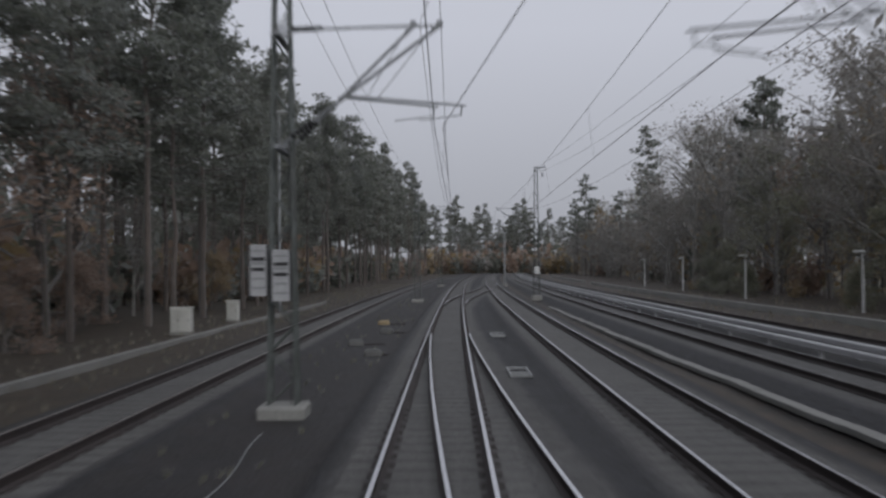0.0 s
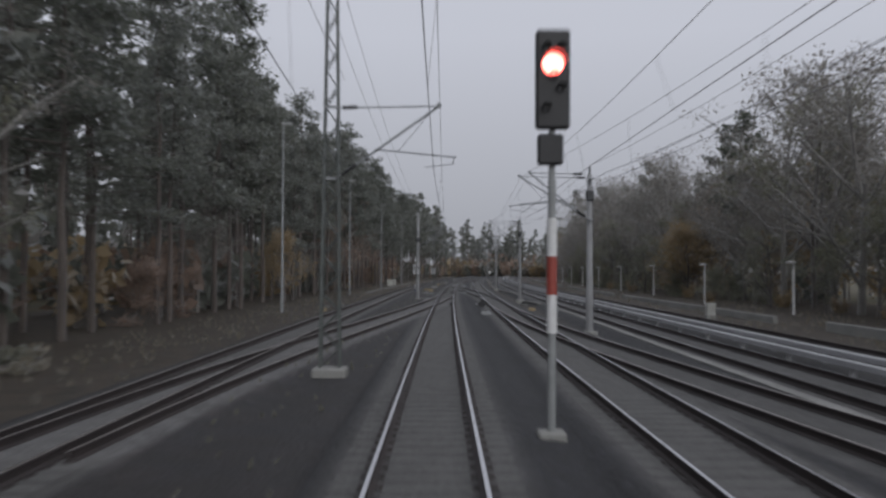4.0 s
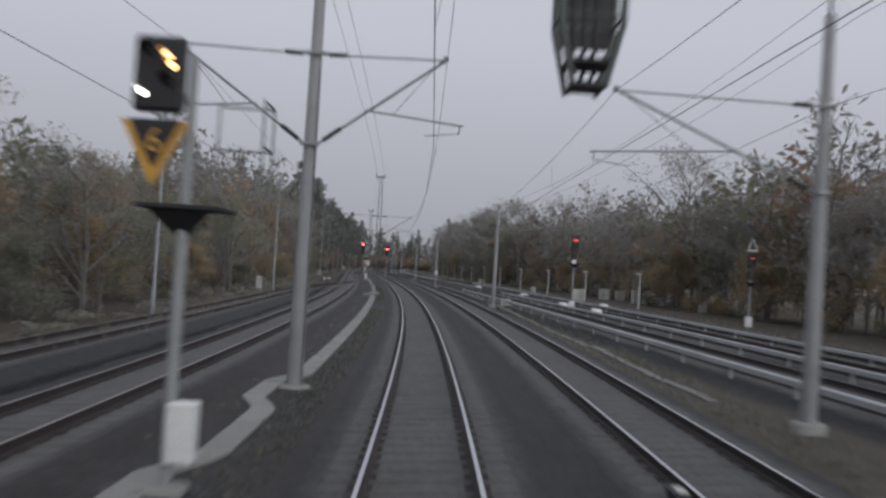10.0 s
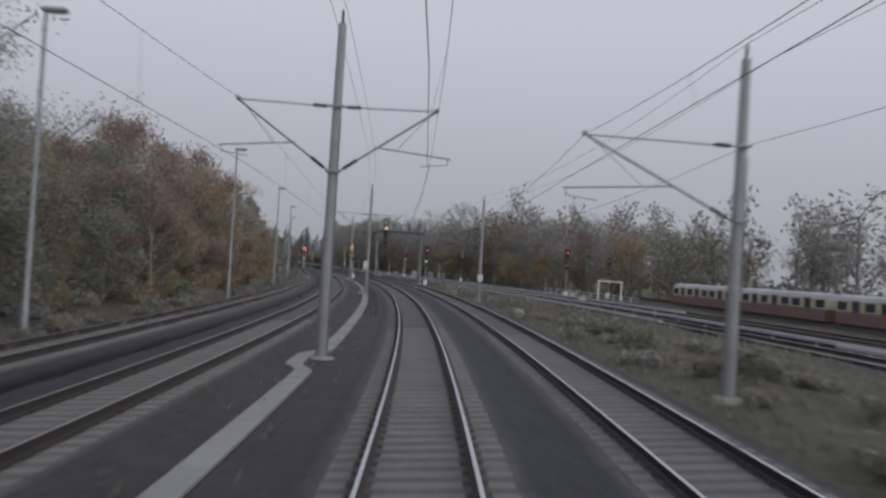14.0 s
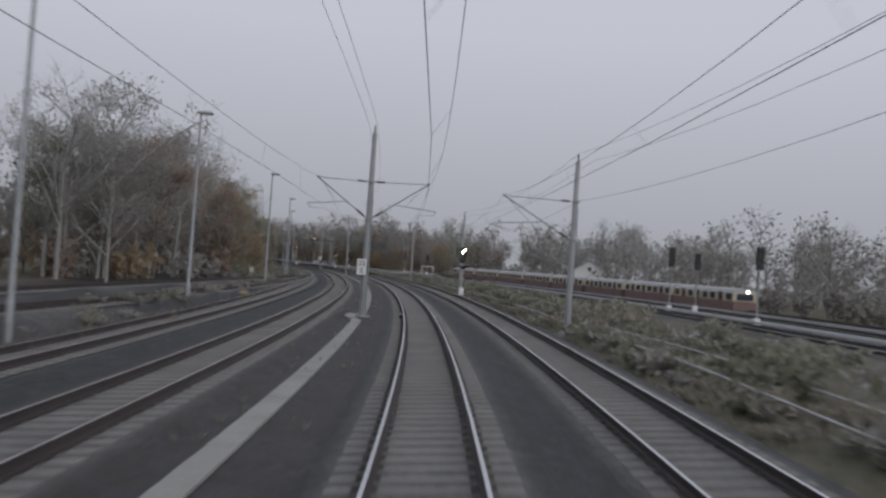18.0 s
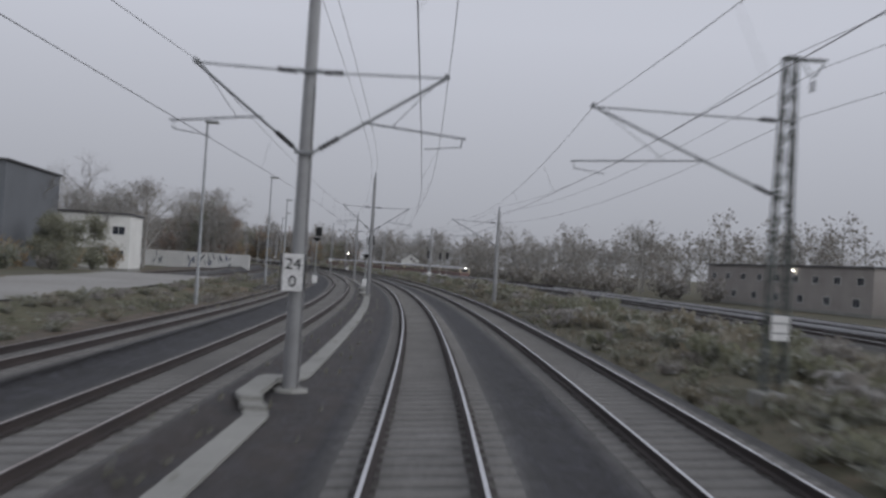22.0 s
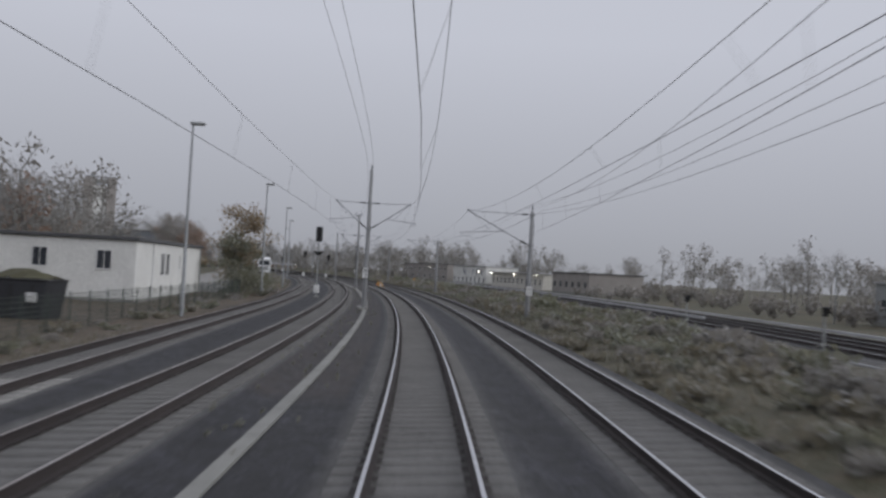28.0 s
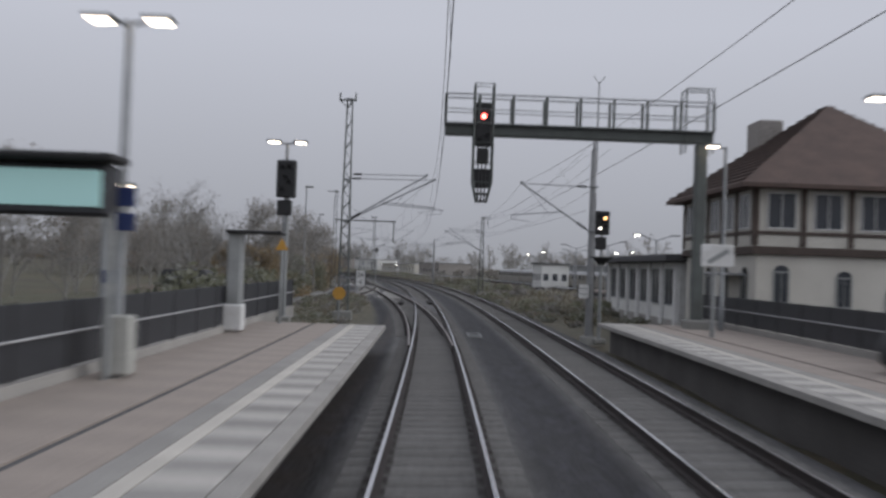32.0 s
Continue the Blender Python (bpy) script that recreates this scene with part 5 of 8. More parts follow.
signal(264, 14.0, 4.7, 6.2, ((-0.1, 0.2, DIM_RED, 0.09), (0.12, 0.2, DIM_RED, 0.09)), bands=False, label="black suburban signal showing red on a grey post", plate="white", base=-0.6)
signal(356, 23.6, 4.6, 6.0, ((0.0, 0.15, DIM_RED, 0.1),), bands=False, label="black suburban signal showing red beside pale covers", base=-0.7)
signal(343, 33.6, 4.2, 5.5, ((0.0, 0.15, DIM_RED, 0.07),), bands=False, label="black suburban signal far across the tracks", base=-0.7)
signal(514, 6.2, 3.7, 4.6, ((0.1, 0.22, CLEAR_LIGHT, 0.09), (-0.12, -0.1, CLEAR_LIGHT, 0.1)), second=True, bands=False, label="small black signal showing white lights", base=-0.5)
signal(276, 24.6, 4.0, 5.25, ((-0.08, 0.15, DIM_RED, 0.05), (0.1, 0.15, DIM_RED, 0.05)), bands=False, plate="triangle", label="black suburban signal under a white triangle board", base=-0.6)
signal(519.5, 25.5, 4.1, 5.95, bands=False, deck=False, second=False, label="dark unlit suburban signal beside pale covers", base=-0.7)
signal(515, 29.85, 4.0, 5.7, bands=False, deck=False, second=False, label="dark unlit suburban signal farther out", base=-0.7)
signal(539, 25.3, 3.95, 5.65, bands=False, deck=False, second=False, label="dark unlit suburban signal near the inner line", base=-0.7)
for d in (653, 761):
    signal(d - 0.6, -3.15, 4.2, 5.12, second=True, bands=False, cage=-1, off=0.42, wide=0.6, label="dark signal seen from behind with white foot box")
    signal(d - 2, -8.15, 4.78, 5.7, second=False, bands=False, off=0.16, deck=0.18, label="dark signal on a grey post with white foot box")
signal(884, -7.5, 4.9, 6.3, second=False, bands=False, label="slim dark signal between two curved tracks")
signal(907, 20, 1.5, 2.0, wide=0.3, second=False, bands=False, deck=False, box=False, label="small dwarf signal in rough grass", base=-0.6)
signal(926, 20.5, 1.5, 2.0, wide=0.3, second=False, bands=False, deck=False, box=False, label="small dwarf signal beside a siding", base=-0.6)
signal(1087.6, 7.25, 4.3, 5.35, ((0.1, 0.2, AMBER_LIGHT, 0.06), (-0.12, -0.22, CLEAR_LIGHT, 0.045)), second=True, bands=False, box=False, label="black signal showing amber beside a mast")
signal(1094, -5.45, 4.98, 6.35, second=True, bands=False, box=False, deck=False, label="dark signal on a post at the platform end", base=0.6, off=-0.06, wide=0.72)


def gantry(d, u0, u1, z0, z1, post_u, post_low, hang_u, hang, lit, label):
    """A cantilever gantry with a caged signal hung from it."""
    ob = thing("signal_gantry", spot(d, post_u, post_low), label, "signal gantry")
    k = -post_low
    x0, x1 = u0 - post_u, u1 - post_u
    part("column", Form().box((0, 0, (z0 + k) / 2), (0.42, 0.42, z0 + k), 0.04), LATTICE, ob)
    part("footing", Form().box((0, 0, 0.12), (0.95, 0.95, 0.5), 0.06), TROUGH, ob)
    part("beam", Form().box(((x0 + x1) / 2, 0, z0 + k + 0.2), (x1 - x0, 0.5, 0.4), 0.03), LATTICE, ob)
    for side in (-0.42, 0.42):
        part("handrail", Form().tube((x0, side, z1 + k), (x1, side, z1 + k), 0.03, None, 6).tube((x0, side, (z0 + z1) / 2 + k + 0.2), (x1, side, (z0 + z1) / 2 + k + 0.2), 0.02, None, 6), GALV, ob)
        n = max(4, int((x1 - x0) / 1.15))
        for i in range(n + 1):
            x = x0 + (x1 - x0) * i / n
            part("stanchion", Form().box((x, side, (z0 + z1) / 2 + k + 0.2), (0.1, 0.06, z1 - z0 - 0.4), 0.008), LATTICE, ob)
    part("walkway", Form().box(((x0 + x1) / 2, 0, z0 + k + 0.43), (x1 - x0, 0.9, 0.05), 0.01), GALV, ob)
    for y in (-0.3, 0.3):
        for x in (x1 - 1.05, x1):
            part("ladder_cage_bar", Form().tube((x, y, z0 + k - 0.4), (x, y, z1 + k + 0.55), 0.035, None, 6), LATTICE, ob)
    part("ladder_cage_hoop", Form().tube((x1 - 1.05, -0.3, z1 + k + 0.55), (x1, -0.3, z1 + k + 0.55), 0.03, None, 6).tube((x1 - 1.05, 0.3, z1 + k + 0.55), (x1, 0.3, z1 + k + 0.55), 0.03, None, 6), LATTICE, ob)
    hx, lo, hi = hang_u - post_u, hang[0] + k, hang[1] + k
    cage = part("hung_frame", Form().box((hx, -0.35, lo + 0.03), (0.4, 0.5, 0.06), 0.01), BLACK, ob)
    for sx in (-0.36, 0.36):
        for sy in (-0.55, 0.05):
            f = Form().tube((hx + sx, sy, hi), (hx + sx, sy, lo + 0.75), 0.042, None, 6)
            f.tube((hx + sx, sy, lo + 0.75), (hx + sx * 0.5, sy, lo), 0.042, None, 5)
            part("cage_bar", f, LATTICE, cage)
    zz = hi
    while zz > lo + 0.6:
        f = Form()
        for sy in (-0.55, 0.05):
            f.tube((hx - 0.36, sy, zz), (hx + 0.36, sy, zz), 0.018, None, 4)
        for sx in (-0.36, 0.36):
            f.tube((hx + sx, -0.55, zz), (hx + sx, 0.05, zz), 0.018, None, 4)
        part("cage_hoop", f, LATTICE, cage)
        zz -= 0.75
    for dx in (-0.2, 0.0, 0.2):
        part("cage_bar", Form().tube((hx + dx, 0.05, hi - 0.9), (hx + dx * 0.6, 0.05, lo + 0.1), 0.03, None, 5), BLACK, cage)
    part("bottom_plate", Form().box((hx, -0.25, lo + 0.32), (0.52, 0.62, 0.05), 0.01), BLACK, cage)
    part("kick_plate", Form().box((hx, 0.06, lo + 0.95), (0.66, 0.03, 0.75), 0.01), BLACK, cage)
    top_z = z0 + k + 0.4
    head = part("main_screen", Form().box((hx, -0.3, top_z), (0.62, 0.22, 1.7), 0.05), BLACK, ob)
    for x, z, mat, r in lit:
        lens(head, hx + x, top_z + z, r, mat, -0.42)
    for x, z in ((0.13, -0.45), (-0.13, -0.6)):
        lens(head, hx + x, top_z + z, 0.075, LENS, -0.42)
    part("auxiliary_screen", Form().box((hx, -0.3, top_z - 1.2), (0.46, 0.18, 0.6), 0.04), BLACK, ob)
    return ob


gantry(330, 0.35, 7.85, 7.42, 8.95, 7.25, -0.5, 1.65, (4.85, 9.45), ((0.13, 0.35, AMBER_LIGHT, 0.1), (-0.14, 0.05, CLEAR_LIGHT, 0.08)), "green-grey signal gantry reaching over two tracks")
gantry(1092, 0.2, 10.5, 7.78, 9.32, 10.15, 0.6, 1.66, (5.2, 9.72), ((0.0, 0.3, RED_LIGHT, 0.1),), "long grey signal gantry over the station tracks")


# boards on the masts
def board(d, u, z, big, small, w=0.54, h=0.82, arm=0.0):
    ob = thing("kilometre_board", spot(d, u, z), "white line-side board with black figures", "kilometre board", "kilometre boards")
    tall = not big and h > 0.95
    part("plate", Form().box((0, 0, 0), (w, 0.03, h), 0.006), COVER if tall else WHITE, ob)
    for x in (-w / 2, w / 2):
        part("edge_strip", Form().box((x, -0.004, 0), (0.04, 0.036, h)), BLACK, ob)
    part("clamp", Form().box((0, 0.22, 0), (0.1, 0.44, 0.12), 0.01), GALV, ob)
    if arm:
        part("side_arm", Form().box((arm / 2, 0.1, 0), (abs(arm), 0.05, 0.06), 0.01), GALV, ob)
    if big:
        lettering(big, h * 0.44, pose(0, -0.02, h * 0.22, 90, 0, 0), BLACK, ob)
        lettering(small, h * 0.44, pose(0, -0.02, -h * 0.25, 90, 0, 0), BLACK, ob)
    else:
        for k in (-0.34, -0.16, 0.02, 0.14, 0.22, 0.38) if tall else (-0.2, 0.2):
            part("bar", Form().box((0, -0.018, k * h), (w * 0.7, 0.008, 0.07 if tall and k in (0.02, 0.22) else 0.05)), BLACK if tall and k in (0.02, 0.22) else GREY_PAINT, ob)


board(179.5, -3.35, 2.66, "23", "4", 0.6, 0.92)
board(383.4, -3.1, 2.4, "23", "6")
board(556.4, -3.12, 2.3, "23", "8")
board(723.4, -3.0, 2.3, "24", "0", 0.5, 0.8)
board(903.4, -3.0, 2.3, "24", "2", 0.45, 0.75)
board(1080.45, -3.65, 1.95, "24", "4", 0.5, 0.8, -0.95)
board(-17.55, -3.5, 2.6, "", "", 0.36, 1.0)
board(-17.55, -3.06, 2.5, "", "", 0.38, 1.0)
for d, u in ((42.4, -3.3), (42.4, -2.9)):
    board(d, u, 2.75, "", "", 0.34, 1.0)
for d, u, z in ((-81.6, 7.4, 2.2), (200.4, 6.95, 1.8), (386.4, 7.65, 1.85), (612.4, 7.85, 1.3), (720.5, 8.75, 1.6), (908.9, 8.3, 1.7), (1086.4, 6.75, 1.8)):
    board(d, u, z, "", "", 0.5, 0.62)


# tall yard lamps
def yard_lamp(high=10.9):
    ob = thing("yard_lamp", Matrix(), "tall grey yard lamp with flat head, unlit", "lamp post", "yard lamps along the outer track")
    part("mast", Form().lathe([(0.13, -0.3), (0.125, 1.2), (0.1, 1.25), (0.06, high)], 10), GALV, ob)
    part("lamp_head", Form().box((0.28, 0, high + 0.05), (0.85, 0.36, 0.16), 0.05), GREY_PAINT, ob)
    part("diffuser", Form().box((0.3, 0, high - 0.04), (0.6, 0.26, 0.03), 0.01), CABINET, ob)
    part("service_hatch", Form().box((0, -0.125, 0.75), (0.12, 0.02, 0.4), 0.005), GREY_PAINT, ob)
    return ob


source = None
for d in (205, -65, -21, 22, 66, 112, 158, 250, 296, 332, 368, 404, 441, 477, 514.5, 551.5, 575, 615, 651, 688, 726, 766, 805, 843, 880, 918, 953, 982, 1034.5):
    m = spot(d, -11.5 if d == 1034.5 else -12.4 if d < 200 or d > 960 else -13.0, -0.6)
    m = m @ Matrix.Diagonal((1, 1, 1.32 if d < 200 else 1.0, 1))
    if source is None:
        source = yard_lamp()
        source.matrix_basis = m
    else:
        copy_thing(source, m)


def small_lamp():
    ob = thing("platform_lamp", Matrix(), "low white lamp post with flat round head, unlit", "lamp post", "low white lamps by the wood")
    part("post", Form().lathe([(0.11, -0.2), (0.1, 0.3), (0.075, 4.2)], 10), WHITE, ob)
    part("lamp_head", Form().lathe([(0.1, 0), (0.42, 0.06), (0.4, 0.13), (0.1, 0.17)], 14, (-0.2, 0, 4.15)), WHITE, ob)
    return ob


source = None
for d in range(-135, 262, 25):
    m = spot(d, 27.0, -0.85)
    if source is None:
        source = small_lamp()
        source.matrix_basis = m
    else:
        copy_thing(source, m)


# cabinets
def cabinet(d, u, w, dp, h, base=-0.6, label="pale grey relay cabinet standing on a plinth"):
    ob = thing("relay_cabinet", spot(d, u, base), label, "relay cabinet", "relay cabinets")
    part("plinth", Form().box((0, 0, 0.05), (w + 0.06, dp + 0.06, 0.3), 0.03), TROUGH, ob)
    part("body", Form().box((0, 0, 0.2 + h / 2), (w, dp, h), 0.03), CABINET, ob)
    part("roof", Form().box((0, 0, 0.22 + h), (w + 0.08, dp + 0.08, 0.06), 0.02), CABINET, ob)
    n = 2 if w > 0.9 else 1
    for i in range(n):
        x = (i - (n - 1) / 2) * w / n
        door = part("door", Form().box((x, -dp / 2 - 0.01, 0.2 + h / 2), (w / n - 0.08, 0.03, h - 0.12), 0.01), CABINET, ob)
        part("handle", Form().box((x + w / n * 0.32, -dp / 2 - 0.045, 0.2 + h / 2), (0.03, 0.04, 0.16), 0.008), BLACK, door)


for d, u, w, dp, h, b in ((-44, -13, 1.0, 0.5, 1.15, -0.65), (-54, -13, 0.7, 0.5, 1.1, -0.65), (152.6, -12.6, 0.6, 0.4, 1.0, -0.6), (253, -14, 0.5, 0.4, 1.1, -0.6), (190, 24.5, 0.9, 0.6, 1.0, -0.8), (224, 23.8, 1.6, 0.8, 1.6, -0.8), (207, 31.9, 1.5, 0.8, 1.7, -0.9), (203, 35.6, 1.4, 0.8, 1.5, -0.9), (215.5, 35.0, 2.6, 1.2, 2.0, -0.9), (223, 35.0, 1.7, 1.0, 1.2, -0.9), (237, 35.6, 0.8, 0.6, 0.9, -0.9), (349, 25.5, 0.7, 0.5, 0.8, -0.7), (351.5, 25.8, 0.7, 0.5, 0.8, -0.7), (518.8, 20.5, 0.6, 0.5, 0.9, -0.7), (262.5, 8.5, 0.8, 0.5, 0.55, -0.5), (485, -17, 0.5, 0.4, 1.2, -0.7), (532, 18, 0.5, 0.5, 0.7, -0.6), (591, 19.5, 1.1, 0.7, 0.9, -0.5), (110, 22, 0.6, 0.4, 0.7, -0.7), (126, 24.5, 0.7, 0.5, 1.1, -0.7), (72, 18.6, 0.6, 0.5, 0.8, -0.6), (1018, -9.3, 0.5, 0.3, 0.8, -0.2), (375, 20.4, 0.4, 0.4, 0.8, -0.6), (372, 21.6, 0.4, 0.4, 0.8, -0.6), (640, 30, 0.6, 0.5, 0.8, -0.9), (700, 31, 0.7, 0.5, 0.9, -0.9)):
    cabinet(d, u, w, dp, h, b)


FOOT_GREY = stuff("dark_machine_paint", (0.14, 0.14, 0.135), 0.7, second=(0.08, 0.08, 0.078), scale=4, fine=40)


# point machines, rail frames and small clutter
def rest(d, u, wide=0.5):
    """Height of the ground under a small thing."""
    return float(ground_height(np.full(5, d), u + np.linspace(-wide, wide, 5))[0].max())


def point_machine(d, u, yaw=0.0, material=None):
    ob = thing("point_machine", spot(d, u, rest(d, u, 0.25) - 0.02, yaw), "low point machine with weathered yellowish lid", "point machine", "point machines by the switches")
    part("case", Form().box((0, 0, 0.09), (0.58, 0.36, 0.24), 0.05), material or FOOT_GREY, ob)
    part("lid", Form().box((0, 0, 0.225), (0.46, 0.28, 0.05), 0.02), material or FOOT_GREY, ob)
    part("rod", Form().tube((0.28, 0.05, 0.05), (1.1, 0.05, 0.05), 0.025, None, 6), STEEL_RUST, ob)


LID = stuff("yellowed_lid", (0.33, 0.26, 0.155), 0.7, second=(0.22, 0.17, 0.10), scale=3, fine=40)
for d, u, m in ((-46, -3.3, LID), (-40, -2.7, None), (-34, -3.4, None), (-30, -2.4, None), (1.5, -3.6, LID), (2.5, -3.0, LID), (9, -2.6, LID), (6, -2.2, None), (57.5, 6.8, None), (62, 7.07, LID), (57.5, -10.2, None), (54.5, -9.2, None), (62, -9.8, LID), (150, 6.4, LID), (148, 7.0, None), (170, 8.2, None), (222, -8.8, None), (958, -11.2, None), (970, -10.6, None), (1000, -7.6, None), (1004, -7.0, LID), (540, -11.6, LID), (535, -12.6, None)):
    point_machine(d, u, random.uniform(-8, 8), m)


def rail_frame(d, u):
    ob = thing("point_rod_frame", spot(d, u, rest(d, u, 0.3) - 0.01), "pale rectangular steel frame lying on ballast", "steel frame", "frames beside the switches")
    for x in (-0.26, 0.26):
        part("long_bar", Form().box((x, 0, 0.04), (0.05, 1.9, 0.06), 0.01), GREY_PAINT, ob)
    for y in (-0.9, -0.3, 0.9):
        part("cross_bar", Form().box((0, y, 0.04), (0.5, 0.06, 0.06), 0.01), GREY_PAINT, ob)


for d, u in ((-24, 2.0), (-37, 2.05), (22, 2.0), (76.2, 2.85), (1089, 1.75), (46, -1.9), (20.5, -2.2), (19.0, -2.95)):
    rail_frame(d, u)
for d, u in ((194, 0.98), (189.5, 1.0), (199, 5.4), (365, 3.3), (361, 4.9), (329, 3.4), (388, 1.0), (556, -0.9), (556, 0.95), (664, -0.95), (824, 1.0), (819.5, 1.0), (868, 1.0), (340, 3.45)):
    ob = thing("track_magnet", spot(d, u, -0.2), "small dark magnet box fixed beside a rail", "track magnet", "track magnets")
    part("case", Form().box((0, 0, 0.07), (0.2, 0.55, 0.16), 0.03), BLACK, ob)
    part("cap", Form().box((0, -0.1, 0.16), (0.14, 0.25, 0.04), 0.01), CABINET, ob)

# concrete cable trough with its lids; it steps aside at each mast
trough = thing("cable_trough", Matrix(), "pale concrete cable trough with flush lids", "cable trough")
tagged(trough, kind="structure")
OLD_TROUGH = stuff("mossy_trough_concrete", (0.235, 0.232, 0.222), 0.9, second=(0.15, 0.15, 0.14), scale=0.4, fine=30)
stops = [d for d, k in LEFT_MASTS] + [329.8, 652.4, 760.4]


def trough_u(d, base):
    near, at = min((abs(d - s - 0.6), s) for s in stops)
    aside = 0.7 if (at, "lattice") in LEFT_MASTS else 0.46
    return base - aside * min(1.0, max(0.0, (2.7 - near) / 1.3))


def lid_run(lo, hi, u_at, w, top, material, pitch, parts, tail):
    """Lids end to end along a plan line; those in the stretch parts are pieces of their own."""
    rest = Form()
    for d in np.arange(lo, hi, pitch):
        a, b = u_at(d), u_at(d + pitch)
        gap = 0.006
        ground = float(ground_height(np.full(3, d), np.array([a - w / 2 - 0.15, a, a + w / 2]))[0].max()) + 0.05
        z = (ground if top is None else max(top, ground)) + random.uniform(-0.006, 0.006)
        p = [(d + gap, a - w / 2), (d + gap, a + w / 2), (d + pitch - gap, b + w / 2), (d + pitch - gap, b - w / 2)]
        g = Form().add([tuple(lay(x, y, z - 0.12)) for x, y in p] + [tuple(lay(x, y, z)) for x, y in p], [(0, 1, 2, 3), (7, 6, 5, 4), (0, 4, 5, 1), (1, 5, 6, 2), (2, 6, 7, 3), (3, 7, 4, 0)])
        if parts[0] <= d < parts[1]:
            part("lid", g, material, trough)
        else:
            rest.add(g.v, g.f)
    tagged(part("lids", rest, material, trough), kind="stuff")


lid_run(138, 880, lambda d: trough_u(d, -3.05), 0.46, -0.25, TROUGH, 0.5, (790, 880), True)
lid_run(880, 996, lambda d: trough_u(d, -2.85), 0.26, -0.25, TROUGH, 0.5, (880, 930), True)
# thin concrete edging at the foot of the ballast, and an old path beside the junction
ds = np.arange(696, 1062, 2.0)
solid("kerb", swept([(-0.06, -0.3), (0.06, -0.3), (0.06, 0.0), (-0.06, 0.0)], ds, np.full(ds.shape, 6.5) + 0.04 * value_noise(ds / 9, ds * 0, 31), np.full(ds.shape, -0.40), ds * 0), OLD_TROUGH, "thin pale concrete edging at the foot of the ballast", "kerb", kind="structure")
ds = np.arange(1034, 1082, 2.0)
us = curve_line([(1020, -9.6), (1043, -9.9), (1055, -10.3), (1064, -9.3), (1070, -8.5), (1082, -6.9)], 6.0)(ds)
solid("footpath", swept([(-0.35, -0.25), (0.35, -0.25), (0.33, 0.0), (0.0, 0.015), (-0.33, 0.0)], ds, us, np.full(ds.shape, -0.22), ds * 0), OLD_TROUGH, "narrow pale concrete path through the scrub", "path", kind="structure")
SIDE_TROUGH = curve_line([(-70, 7.4), (-34, 7.5), (3, 7.8), (17, 8.0), (25, 8.4), (36, 8.15), (42, 7.6), (51, 7.9), (70, 8.55), (90, 8.5), (120, 8.3), (158, 8.0), (179, 7.75), (192, 7.9), (210, 8.0), (330, 8.1)], 4.0)
for lo, hi in ((-70, 58), (62, 142), (147, 250), (254, 316)):
    lid_run(lo, hi, lambda d: float(SIDE_TROUGH(d)), 0.32, None, OLD_TROUGH, 1.0, (1, 0), True)

# small things on the ballast by the first switches
ob = thing("point_indicator", spot(10.8, -4.7, -0.4), "short dark point indicator with a pale cap", "point indicator")
part("post", Form().lathe([(0.1, 0), (0.09, 0.1), (0.06, 0.12), (0.06, 0.45)], 10), BLUE, ob)
part("lantern", Form().box((0, 0, 0.65), (0.26, 0.26, 0.4), 0.04), GREY_PAINT, ob)
part("cap", Form().lathe([(0.2, 0.85), (0.24, 0.9), (0.16, 1.0), (0.04, 1.04)], 12), COVER, ob)
ob = thing("marker_stub", spot(17.8, -2.85, -0.35), "stubby post with a weathered yellow cap", "marker post")
part("post", Form().tube((0, 0, 0), (0, 0, 0.42), 0.07, None, 10), GREY_PAINT, ob)
part("cap", Form().lathe([(0.12, 0.42), (0.15, 0.46), (0.12, 0.54)], 12), LID, ob)
ob = thing("diamond_marker", spot(65, 2.95, -0.36, 6), "black diamond-shaped plate on a short stub post", "railway sign")
part("stub_post", Form().tube((0, 0.04, 0), (0, 0.04, 0.4), 0.035, None, 8), GREY_PAINT, ob)
part("plate", Form().box((0, 0, 0.44), (0.52, 0.05, 0.52), 0.012, Euler((0, radians(45), 0)).to_matrix()), BLACK, ob)
rail_frame(74, 2.9)
rail_frame(59.5, 2.9)
MATT_BLACK = stuff("tarred_plate", (0.016, 0.015, 0.015), 0.95, second=(0.03, 0.028, 0.027), scale=3, fine=60, bump=0.3)
# the two 5 m plates are black to stand for a pit's darkness
for d, u, long in ((1058.5, -1.78, 5.0), (1056.5, 0.42, 5.0), (1.5, -0.42, 3.0), (20.5, -0.42, 3.5), (20.5, 0.42, 3.5), (11.3, 3.0, 1.6), (11.3, 1.85, 1.6), (59.5, -1.9, 3.0), (59.5, 0.62, 3.0)):
    ob = thing("switch_cover", spot(d, u, -0.2), "dark flat plate beside a switch rail", "switch cover", "cover plates at the switches")
    part("plate", Form().box((0, 0, 0.1), (0.42 if long < 5 else 0.36, long, 0.1 if long < 5 else 0.18), 0.03), MATT_BLACK, ob)
    part("lip", Form().box((0.2, 0, 0.16), (0.04, long, 0.06), 0.01), STEEL_RUST, ob)

